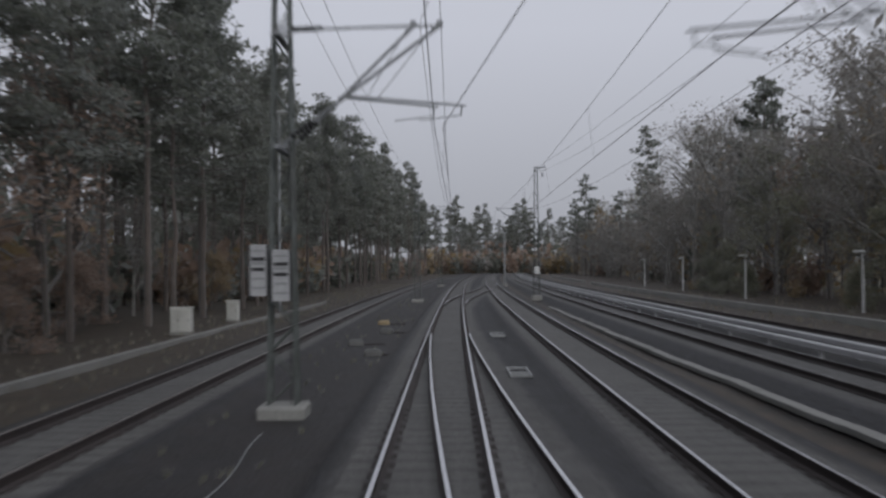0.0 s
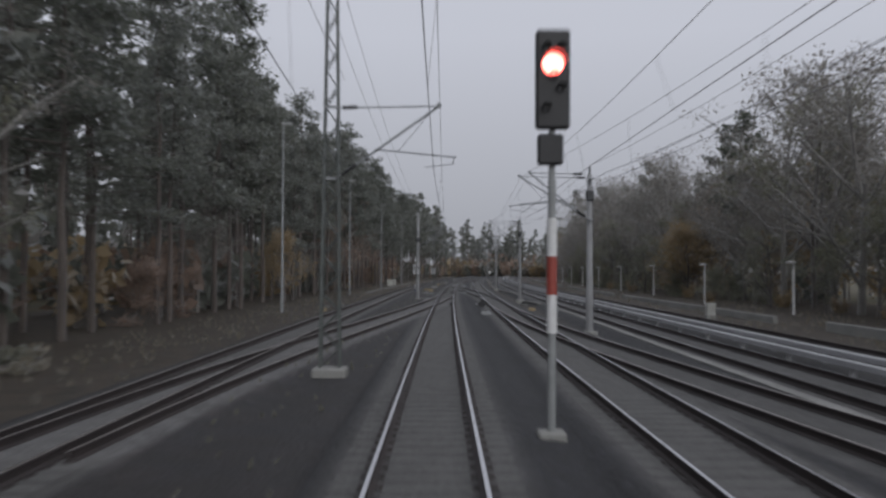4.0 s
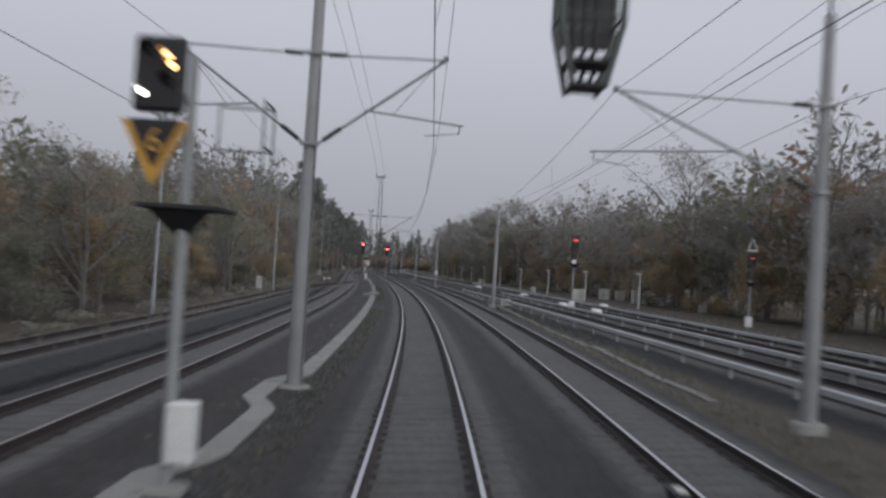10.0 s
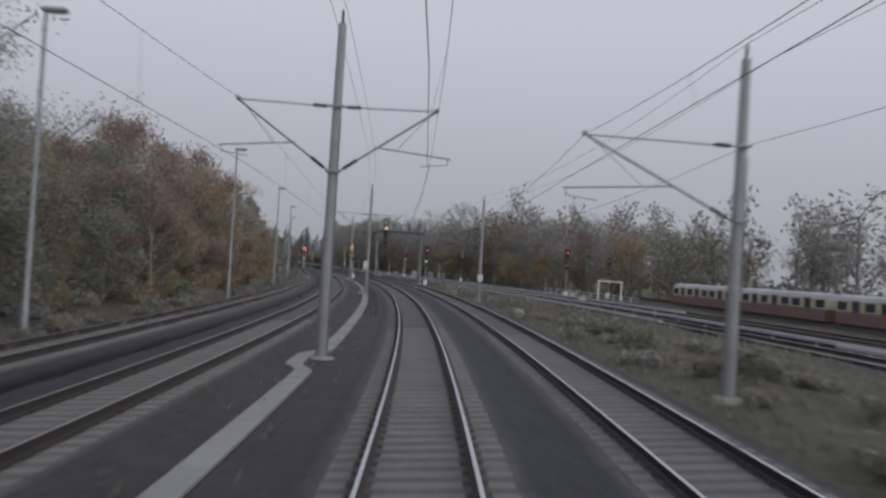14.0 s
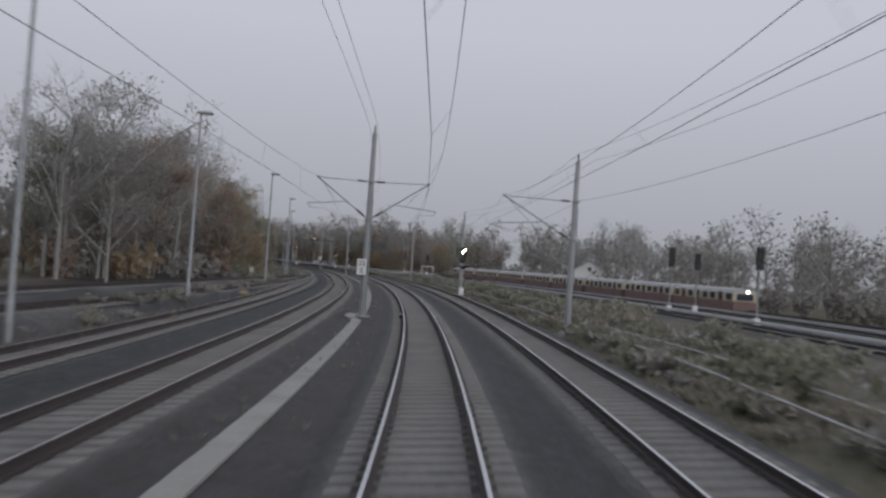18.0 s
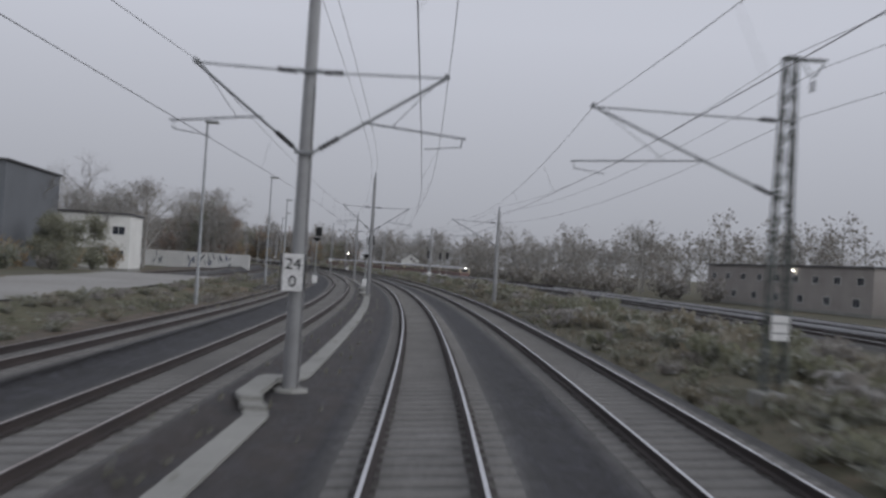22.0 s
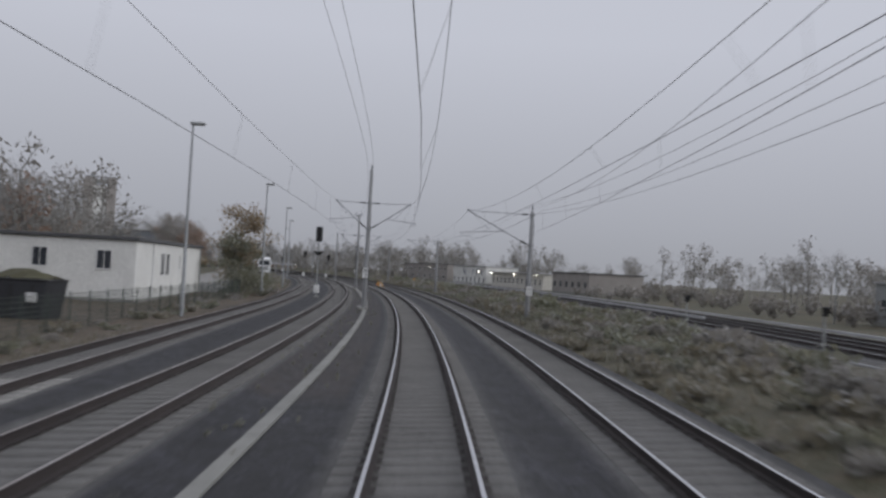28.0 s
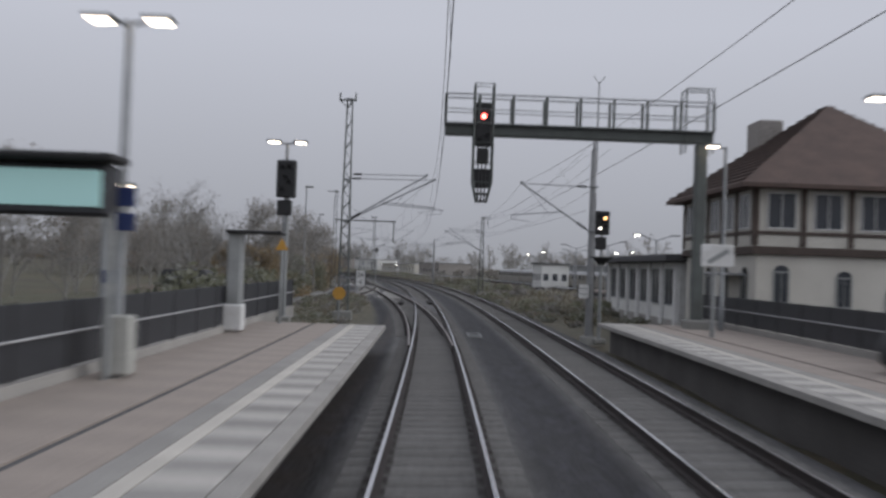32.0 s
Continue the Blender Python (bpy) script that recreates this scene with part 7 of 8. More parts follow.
gable_house(405, 56.5, 7.5, 10, 4.6, 7.0, -20, "small white gabled house beyond the tracks")


def train(d0, u0, cars, yaw_fn, label, base=-0.95, lower=MAROON, upper=CREAM, cab=True):
    for c in range(cars):
        d = d0 + c * 18.6 + 9
        ob = thing("train_carriage", spot(d, u0(d), base, yaw_fn(d)), label, "train carriage", "carriages of the parked train")
        part("lower_body", Form().box((0, 0, 1.35), (2.9, 18.0, 1.1), 0.1), lower, ob)
        part("upper_body", Form().box((0, 0, 2.4), (2.88, 18.0, 1.0), 0.06), upper, ob)
        part("roof", Form().prism([(-1.45, 2.88), (1.45, 2.88), (1.2, 3.25), (0.6, 3.42), (-0.6, 3.42), (-1.2, 3.25)], -9.0, 9.0), COVER, ob)
        part("underframe", Form().box((0, 0, 0.68), (2.5, 16.5, 0.35), 0.05), BLACK, ob)
        for y in (-6.2, 6.2):
            bogie = part("bogie", Form().box((0, y, 0.45), (2.2, 2.6, 0.4), 0.05), BLACK, ob)
            for yy in (-0.9, 0.9):
                part("wheel", Form().tube((-0.85, y + yy, 0.42), (0.85, y + yy, 0.42), 0.42, None, 14), RUBBER, bogie)
        if cab and c == cars - 1:
            part("cab_window", Form().box((0, -9.0, 2.42), (2.0, 0.04, 0.75), 0.02), GLASS, ob)
            part("headlight", Form().tube((0.3, -9.0, 3.05), (0.3, -9.04, 3.05), 0.13, None, 12), CLEAR_LIGHT, ob, "lit white headlight")
            part("buffer_beam", Form().box((0, -9.1, 0.75), (2.3, 0.3, 0.4), 0.05), BLACK, ob)
        for s in (-1, 1):
            for i in range(8):
                y = -7.9 + i * 2.25
                if i in (1, 4, 6):
                    part("door", Form().box((s * 1.452, y, 1.95), (0.03, 1.25, 1.95), 0.01), lower, ob)
                    part("door_window", Form().box((s * 1.472, y, 2.4), (0.02, 0.9, 0.75), 0.01), GLASS, ob)
                else:
                    part("window", Form().box((s * 1.448, y, 2.42), (0.025, 1.5, 0.72), 0.01), GLASS, ob)


depot_u = LINE_U["depot_track"]
train(357, lambda d: float(depot_u(d)), 8, lambda d: 0.0, "parked suburban carriage in maroon and cream")
FADED = stuff("faded_grey_beige_paint", (0.30, 0.285, 0.255), 0.6, second=(0.24, 0.225, 0.20), scale=0.6, fine=20, bump=0.04)
train(912, lambda d: 34.0, 6, lambda d: 0.0, "parked grey-beige carriage with a pale roof by the depot", -0.7, FADED, FADED, False)
train(1023.6, lambda d: 34.0, 2, lambda d: 0.0, "parked maroon and cream carriage by the depot", -0.7)

# works buildings across the suburban lines
block("works_building", 606, 72, 13, 50, 6.8, BROWN_WALL, ROOF_DARK, "grey-brown two-storey works building", across=((4.9, 9, 1.6, 1.1, -1), (1.9, 7, 1.6, 1.2, -1)))
block("painted_hall", 653, 71, 12, 34, 6.4, WHITE_PANEL, COVER, "white hall with dark scrawls along its wall", across=((1.6, 8, 1.3, 2.0, -1),), eaves=0.4)
ob = thing("low_workshop", spot(694, 71, -1.0), "pale low workshop with a long flat roof", "building")
part("wall", Form().box((0, 0, 2.3), (11, 46, 4.6), 0.03), PLASTER, ob)
part("roof", Form().box((-0.3, 0, 4.75), (12.4, 47, 0.3), 0.04), COVER, ob)
for i in range(12):
    window(ob, -5.5, -21 + i * 3.8, 2.2, 1.3, 1.9, "x", -1)
scrawls = thing("wall_painting", spot(653, 64.9, -1.0), "dark abstract scrawl on the white hall wall", "wall painting")
for k in range(16):
    tilt = Euler((random.uniform(-0.8, 0.8), 0, 0)).to_matrix()
    part("stroke", Form().box((0, random.uniform(-14, 12), random.uniform(3.6, 5.2)), (0.03, random.uniform(0.3, 0.7), random.uniform(0.9, 2.0)), 0, tilt), random.choice((DARK_PANEL, GREY_PAINT, BLUE)), scrawls)
for d, u, z in ((611, 65.3, 5.2), (663, 64.6, 3.6), (676, 64.4, 3.4), (694, 65.0, 3.3), (712, 65.0, 3.2)):
    ob = thing("wall_lamp", spot(d, u, z), "small bright wall lamp on a workshop", "lamp", "lamps on the workshop walls")
    part("bulb_cover", Form().box((-0.12, 0, 0), (0.2, 0.3, 0.24), 0.04), CLEAR_LIGHT, ob)
    part("bracket", Form().box((0.1, 0, 0.06), (0.3, 0.08, 0.08), 0.01), BLACK, ob)
ob = thing("low_forecourt_wall", spot(754, 33.4, -1.0, -14), "low white wall with dark recessed panels", "low wall")
part("wall", Form().box((0, 0, 0.55), (0.3, 40, 1.1), 0.03), WHITE_PANEL, ob)
part("coping", Form().box((0, 0, 1.14), (0.42, 40.2, 0.1), 0.02), COVER, ob)
for i in range(7):
    part("recess_panel", Form().box((-0.155, -17 + i * 5.6, 0.6), (0.03, 3.6, 0.55), 0.01), ROOF_DARK, ob)
# a dark brown shed whose wall is paled to stand for haze
block("dark_shed", 752, 66, 14, 26, 5.2, BROWN_WALL, ROOF_DARK, "grey-brown shed with a shallow dark roof", across=((2.4, 6, 1.6, 1.4, -1),), frame_mat=GREY_PAINT)
block("depot_hall", 925, 66, 14, 130, 5.2, GREY_PAINT, COVER, "long low depot hall with a pale roof", across=((2.6, 26, 2.2, 1.3, -1),), frame_mat=GREY_PAINT)
block("town_house", 880, 96, 16, 12, 8.5, PLASTER, ROOF_DARK, "pale two-storey house beyond the depot", across=((6.0, 4, 1.2, 1.4, -1), (3.0, 4, 1.2, 1.4, -1)), storeys=((6.0, 4, 1.2, 1.4), (3.0, 4, 1.2, 1.4)))
hut = block("switch_hut", 975, 26.9, 4.7, 6.5, 4.75, WHITE_PANEL, ROOF_DARK, "white switch hut with a dark flat roof", eaves=0.35, storeys=((2.6, 3, 0.9, 1.2),), across=((2.6, 4, 0.9, 1.2, -1),))
for y in (-2.0, 2.0):
    part("chimney", Form().box((0.5, y, 5.1), (0.6, 0.6, 0.9), 0.04), BROWN_WALL, hut)


def depot_lamp(lit):
    ob = thing("depot_lamp", Matrix(), "twin-arm street lamp in the depot yard", "street lamp", "twin lamps of the depot")
    part("post", Form().lathe([(0.1, 0), (0.09, 2), (0.06, 6.5)], 10), GALV, ob)
    for s in (-1, 1):
        arm = part("arm", Form().tube((0, 0, 6.4), (s * 1.3, 0, 6.85), 0.04, None, 6), GALV, ob)
        part("lamp_head", Form().box((s * 1.6, 0, 6.87), (0.8, 0.28, 0.13), 0.05), GREY_PAINT, arm)
        if lit and s < 0:
            part("bulb", Form().box((s * 1.65, 0, 6.79), (0.4, 0.2, 0.05), 0.01), CLEAR_LIGHT, arm)
    return ob


src = [None, None]
for i, (d, u) in enumerate(((870, 52), (908, 41), (943, 32.5), (970, 28.4), (994, 25.8), (1017, 20.3), (1033, 20.0), (1052, 19.4))):
    m = spot(d, u, -0.9)
    k = i // 2 % 2
    if src[k] is None:
        src[k] = depot_lamp(k == 1)
        src[k].matrix_basis = m
    else:
        copy_thing(src[k], m)

canopy = thing("platform_canopy", spot(1032, 29.0, -0.7), "long dark flat platform roof on thin posts", "canopy")
part("roof", Form().box((0, 0, 5.45), (4.6, 62, 0.28), 0.06), ROOF_DARK, canopy)
part("platform", Form().box((0, 0, 0.45), (5.0, 74, 0.9), 0.04), PAVING, canopy)
for i in range(9):
    part("post", Form().box((0, -29 + i * 7.2, 3.1), (0.18, 0.24, 4.5), 0.02), GREY_PAINT, canopy)
for y in (-17, 14):
    part("cabin", Form().box((-0.3, y, 4.75), (1.6, 5.5, 1.1), 0.05), GREY_PAINT, canopy)
for d, z in ((1011, 2.5), (1031, 2.5), (1050, 2.4)):
    ob = thing("station_name_board", spot(d, 26.9, 0.2), "white platform board with dark bars on two posts", "sign", "boards on the suburban platform")
    part("board", Form().box((0, -0.05, z - 0.25), (1.9, 0.05, 0.85), 0.02), WHITE, ob)
    for k, w in ((0.14, 1.4), (-0.1, 1.2), (-0.26, 0.8)):
        part("bar", Form().box((0, -0.08, z - 0.25 + k), (w, 0.012, 0.09)), BLACK, ob)
    for x in (-0.7, 0.7):
        part("post", Form().tube((x, 0, 0), (x, 0, z), 0.045, None, 6), GREY_PAINT, ob)
for i, (d, u, z) in enumerate(((960, 44, 6.5), (985, 50, 7.5), (1004, 41, 6.0), (1018, 46, 8.5), (1030, 38, 6.2), (948, 52, 7.0), (1042, 40, 9.0))):
    ob = thing("depot_floodlight", spot(d, u, -1.0), "thin pole with one bright lit lamp", "street lamp", "lit poles behind the depot train")
    part("post", Form().lathe([(0.09, 0), (0.05, z + 1.0)], 8), GALV, ob)
    part("light_panel", Form().box((-0.3, 0, z + 1.0), (0.45, 0.3, 0.09), 0.03), CLEAR_LIGHT, ob)

# the site huts, skips and fence on the other side
ob = block("site_office", 893, -25.5, 13, 25, 4.6, WHITE_PANEL, ROOF_DARK, "white prefabricated site office with small windows", eaves=0.25, storeys=((3.2, 3, 1.0, 1.3),), base=-0.95)
for y in (-4.2, -2.4):
    window(ob, 6.5, y, 3.0, 1.2, 1.7, "x", 1)
window(ob, 6.5, 2.4, 3.2, 0.5, 1.2, "x", 1)
part("joint_strip", Form().box((6.52, -7.5, 2.3), (0.05, 0.14, 4.5), 0.01), COVER, ob)
part("downpipe", Form().tube((6.58, 11.8, 0), (6.58, 11.8, 4.5), 0.05, None, 8), GREY_PAINT, ob)
for i, (d, u, w) in enumerate(((926.5, -18.6, 3.4), (927.5, -22.3, 3.6), (926, -26.1, 3.6))):
    sk = thing("skip_container", spot(d, u, -0.9, 4 * i - 4), "black steel skip heaped with dark rubble", "skip", "skips by the site office")
    part("body", Form().prism([(-w / 2 + 0.3, 0.15), (w / 2 - 0.3, 0.15), (w / 2, 2.1), (-w / 2, 2.1)], -1.1, 1.1), FENCE_PANEL, sk)
    part("rim", Form().box((0, 0, 2.14), (w + 0.1, 2.3, 0.1), 0.03), BLACK, sk)
    for x in (-w * 0.3, 0, w * 0.3):
        part("rib", Form().box((x, -1.13, 1.15), (0.1, 0.06, 1.6), 0.01), BLACK, sk)
    heap = Form()
    rnd = random.Random(70 + i)
    n = 9
    grid = np.array([[((a / n - 0.5) * (w - 0.2), (b / 5 - 0.5) * 2.0, 2.12 + 0.45 * math.sin(math.pi * a / n) * math.sin(math.pi * b / 5) + rnd.uniform(0, 0.16)) for a in range(n + 1)] for b in range(6)])
    part("rubble_heap", heap.sheet(grid, False), EARTH, sk, "dark heaped rubble")
part("notice", Form().box((1.0, -1.16, 1.35), (0.5, 0.02, 0.45), 0.01), WHITE, bpy.data.objects["skip_container"], "small white notice")
GREEN_WIRE = stuff("green_fence_wire", (0.045, 0.06, 0.05), 0.6, second=(0.03, 0.045, 0.036), scale=3, fine=40, bump=0.05)
fence = thing("yard_fence", Matrix(), "dark green wire fence on thin posts", "fence")
for d in np.arange(884, 940, 2.5):
    m = spot(d, -14.6, -0.8)
    p = part("post", Form().tube((0, 0, 0), (0, 0, 1.8), 0.03, None, 6), GREEN_WIRE, fence)
    p.matrix_basis = m
    f = Form()
    for z in np.arange(0.1, 1.75, 0.2):
        f.tube((0, 0, z), (0, -2.5, z), 0.012, None, 4, False)
    for y in np.arange(0.12, 2.5, 0.24):
        f.tube((0, -y, 0.1), (0, -y, 1.7), 0.009, None, 3, False)
    w = tagged(part("wire_panel", f, GREEN_WIRE, fence), kind="stuff")
    w.matrix_basis = m
f = Form().lathe([(2.4, 0), (1.9, 0.7), (1.0, 1.35), (0.2, 1.7)], 14)
solid("earth_heap", f, EARTH, "heap of dark earth beside the skips", "earth heap", m=spot(948, -17.5, -0.95))

# ---- the station ----
def platform(name, d0, d1, edge, back, top, side, label):
    """side: -1 where the platform lies left of its edge."""
    ob = thing(name, Matrix(), label, "platform")
    tagged(ob, kind="structure")
    ds = np.arange(d0, d1 + 0.1, 4.0)
    zero = np.zeros(len(ds))
    w = abs(back - edge)
    s = side
    prof = [(s * 0.5, -1.0), (s * 0.5, top - 0.14), (s * w, top - 0.14), (s * w, -1.0)]
    if s > 0:
        prof = prof[::-1]
    part("core", swept(prof, ds, zero + edge, zero, zero), SHADED_CONCRETE, ob)
    rows = ((0.0, 0.22, COPING, 1.0, "coping_stone"), (0.23, 0.92, None, 0.6, "tactile_slab"), (0.93, 1.15, CREAM_SLAB, 1.2, "white_line_slab"), (1.16, 1.5, GREY_SLAB, 1.2, "border_slab"), (1.51, 2.3, PAVING, 1.2, "paving_slab"), (2.44, w - 0.02, PAVING, 1.5, "paving_slab"))
    near_lo, near_hi = d0, min(d1, 1127)
    for a, b, mat, pitch, nm in rows:
        data = {}
        for i, d in enumerate(np.arange(near_lo, near_hi, pitch)):
            m = spot(d + pitch / 2, edge + s * (a + b) / 2, top - 0.07)
            use = mat or (TACTILE if i % 2 else GREY_SLAB)
            if use not in data:
                lip = 0.06 if nm == "coping_stone" else 0
                data[use] = Form().box((-s * lip / 2, 0, 0), (b - a - 0.006 + lip, pitch - 0.006, 0.14), 0.006).data(nm, use)
            q = new(nm, data[use])
            q.parent = ob
            q.matrix_basis = m
        if d1 > near_hi:
            far = np.arange(near_hi, d1 + 0.1, 4.0)
            zz = np.zeros(len(far))
            pr = [(s * a, -0.14), (s * a, 0.0), (s * b, 0.0), (s * b, -0.14)]
            part(nm, swept(pr if s < 0 else pr[::-1], far, zz + edge, zz + top, zz), mat or TACTILE, ob)
    pr = [(s * 2.31, -0.14), (s * 2.31, -0.03), (s * 2.43, -0.03), (s * 2.43, -0.14)]
    part("drain_channel", swept(pr if s < 0 else pr[::-1], ds, zero + edge, zero + top, zero), ROOF_DARK, ob)
    return ob


platform("platform_left", 1096, 1180, -1.72, -5.95, 0.62, -1, "paved station platform with pale tactile edge")
platform("platform_right", 1090, 1180, 6.75, 11.6, 0.62, 1, "paved station platform on the far side")


def panel_fence(name, d0, d1, u, z, high, label):
    ob = thing(name, Matrix(), label, "fence", "platform fences")
    base = part("kerb", swept([(-0.1, -0.3), (-0.1, 0.18), (0.1, 0.18), (0.1, -0.3)], np.arange(d0, d1 + 0.1, 4.0), np.zeros(len(np.arange(d0, d1 + 0.1, 4.0))) + u, np.zeros(len(np.arange(d0, d1 + 0.1, 4.0))) + z, np.zeros(len(np.arange(d0, d1 + 0.1, 4.0)))), COPING, ob)
    for d in np.arange(d0 + 1, d1, 2.0):
        m = spot(d, u, z + 0.18)
        p = part("panel", Form().box((0, 0, high / 2), (0.04, 1.92, high - 0.06), 0.01), FENCE_PANEL, ob)
        p.matrix_basis = m
        q = part("post", Form().box((0, 1.0, high / 2), (0.07, 0.06, high), 0.01), BLACK, ob)
        q.matrix_basis = m
        r = part("handrail", Form().tube((0.07 if u < 0 else -0.07, -1.0, high * 0.52), (0.07 if u < 0 else -0.07, 1.0, high * 0.52), 0.024, None, 6), COVER, ob)
        r.matrix_basis = m


panel_fence("platform_fence", 1088, 1178, -6.05, 0.62, 1.15, "dark panelled fence with a pale handrail")
panel_fence("platform_fence", 1086, 1178, 11.75, 0.62, 1.1, "dark panelled fence with a pale handrail")


def station_lamp(d, u, z, heads, high=7.0, lit=True):
    ob = thing("station_lamp", spot(d, u, z), "grey station lamp post with glowing heads", "street lamp", "station lamps")
    part("post", Form().lathe([(0.12, 0), (0.12, 0.9), (0.085, 1.0), (0.06, high)], 10), GALV, ob)
    for s in heads:
        arm = part("arm", Form().tube((0, 0, high - 0.05), (s * 0.3, 0, high), 0.035, None, 6), GALV, ob)
        part("lamp_head", Form().box((s * 0.5, 0, high + 0.06), (0.56, 0.28, 0.09), 0.04), GREY_PAINT, arm)
        part("light_panel", Form().box((s * 0.5, 0, high - 0.005), (0.42, 0.2, 0.04), 0.01), WARM_LAMP, arm)
    return ob


lamp = station_lamp(1111.5, -5.42, 0.62, (-1, 1), 6.05)
for z, h in ((3.05, 0.34), (2.62, 0.3)):
    part("sign_plate", Form().box((0.06, -0.11, z), (0.4, 0.03, h), 0.01), BLUE, lamp, "small dark blue sign plate")
part("switch_box", Form().box((0.05, -0.08, 0.55), (0.5, 0.3, 1.0), 0.03), CABINET, lamp, "pale grey box at the post's foot")
station_lamp(1092.6, -5.75, 0.62, (-1, 1), 6.55)
station_lamp(1103, -8.8, 0.0, (1,), 4.5)
station_lamp(1106, 10.6, 0.62, (-1,), 6.3)
station_lamp(1092.5, 10.95, 0.62, (-1,), 7.0)
station_lamp(1140, -5.5, 0.62, (-1, 1), 7.0)
station_lamp(1140, 10.6, 0.62, (-1,), 6.3)

# train describer under a little roof
ob = thing("train_describer", spot(1112, -5.5, 0.62), "dark station display box with a teal screen", "display board")
part("case", Form().box((-1.0, 0, 3.1), (2.2, 0.5, 0.85), 0.05), FENCE_PANEL, ob)
part("screen", Form().box((-1.0, -0.262, 3.12), (2.0, 0.03, 0.6), 0.01), TEAL, ob)
part("hood", Form().box((-1.0, -0.1, 3.62), (2.5, 0.9, 0.12), 0.03), BLACK, ob)
for x in (-2.0, 0.05):
    part("post", Form().tube((x, 0.1, 0), (x, 0.1, 2.75), 0.07, None, 8), GREY_PAINT, ob)
ob = thing("triangle_sign", spot(1097, -5.1, 0.62), "yellow triangular warning sign on a grey post", "sign")
part("post", Form().tube((0, 0, 0), (0, 0, 2.7), 0.045, None, 8), GREY_PAINT, ob)
part("plate", Form().prism([(-0.22, 2.42), (0.22, 2.42), (0.0, 2.82)], -0.07, -0.045), YELLOW, ob)
ob = thing("white_board", spot(1096.5, 9.35, 0.62), "white platform board with a grey diagonal on a post", "sign")
part("post", Form().tube((0, 0, 0), (0, 0, 2.5), 0.08, None, 10), GREY_PAINT, ob)
part("board", Form().box((0.08, -0.1, 2.75), (1.1, 0.06, 0.75), 0.02), WHITE, ob)
part("stripe", Form().box((0.1, -0.134, 2.72), (0.16, 0.008, 0.8), 0, Euler((0, radians(58), 0)).to_matrix()), GREY_PAINT, ob)
ob = thing("garden_shed", spot(1076, -13.4, -0.3), "small white shed with a dark roof behind the fence", "shed")
part("wall", Form().box((0, 0, 1.0), (2.2, 2.4, 2.0), 0.02), WHITE_PANEL, ob)
part("roof", Form().prism([(-1.3, 2.0), (1.3, 2.0), (1.1, 2.35), (-1.1, 2.35)], -1.4, 1.4), ROOF_DARK, ob)
part("door", Form().box((0.4, -1.21, 0.95), (0.8, 0.03, 1.8), 0.01), GREY_PAINT, ob)
ob = thing("platform_pillar", spot(1101, -5.75, 0.62), "grey pillar with a white box at its foot", "pillar")
part("column", Form().box((0, 0, 1.5), (0.42, 0.42, 2.7), 0.05), GREY_PAINT, ob)
part("foot_box", Form().box((0, 0, 0.42), (0.56, 0.5, 0.75), 0.04), WHITE, ob)
part("canopy", Form().box((0.55, 0, 2.85), (1.6, 0.7, 0.1), 0.03), BLACK, ob)
ob = thing("blue_sign", spot(1103.2, -8.5, 0.0), "small dark blue sign on a post", "sign")
part("post", Form().tube((0, 0, 0), (0, 0, 2.3), 0.03, None, 6), GALV, ob)
part("board", Form().box((0, -0.04, 2.12), (0.46, 0.03, 0.34), 0.01), BLUE, ob)
ob = thing("round_sign", spot(1085, -4.3, 0.0), "round yellow board on a short post", "railway sign")
part("post", Form().tube((0, 0, 0), (0, 0, 1.25), 0.04, None, 6), GREY_PAINT, ob)
part("disc", Form().tube((0, -0.05, 1.3), (0, -0.08, 1.3), 0.3, None, 20), YELLOW, ob)
# an indistinct dark rounded shape, built as a bin with made-up wheels
ob = thing("parcel_cart", spot(1107, 10.4, 0.62), "dark rounded bin standing by the fence", "cart")
part("body", Form().lathe([(0.35, 0.12), (0.55, 0.25), (0.6, 0.6), (0.45, 0.95), (0.1, 1.05)], 14), FENCE_PANEL, ob)
for x in (-0.3, 0.3):
    part("wheel", Form().tube((x - 0.04, 0, 0.13), (x + 0.04, 0, 0.13), 0.13, None, 12), RUBBER, ob)

# the old signal house
house = thing("signal_house", spot(1083.8, 18.6, -0.6), "old two-storey signal house with hipped tile roof", "house")
W2, L2 = 5.0, 5.0
part("ground_floor_wall", Form().box((0, 0, 2.2), (2 * W2, 2 * L2, 4.4), 0.03), PLASTER, house)
part("upper_wall", Form().box((0, 0, 5.9), (2 * W2 + 0.3, 2 * L2 + 0.3, 2.6), 0.03), PLASTER, house)
for z, t in ((4.45, 0.34), (5.2, 0.16), (7.15, 0.2)):
    part("timber_band", Form().box((0, 0, z), (2 * W2 + 0.42, 2 * L2 + 0.42, t), 0.02), TIMBER, house)
for i in range(6):
    y = -L2 + 2 * L2 * i / 5
    part("timber_post", Form().box((-W2 - 0.17, y * 1.01, 5.9), (0.1, 0.24, 2.5), 0.01), TIMBER, house)
for i in range(6):
    x = -W2 + 2 * W2 * i / 5
    part("timber_post", Form().box((x * 1.02, -L2 - 0.17, 5.9), (0.24, 0.1, 2.5), 0.01), TIMBER, house)
for i in range(5):
    window(house, -W2 - 0.15, -L2 + 2 * L2 * (i + 0.5) / 5, 6.15, 1.25, 1.5, "x", -1)
for i in range(5):
    window(house, -W2 + 2 * W2 * (i + 0.5) / 5, -L2 - 0.15, 6.15, 1.2, 1.5, "y", -1)
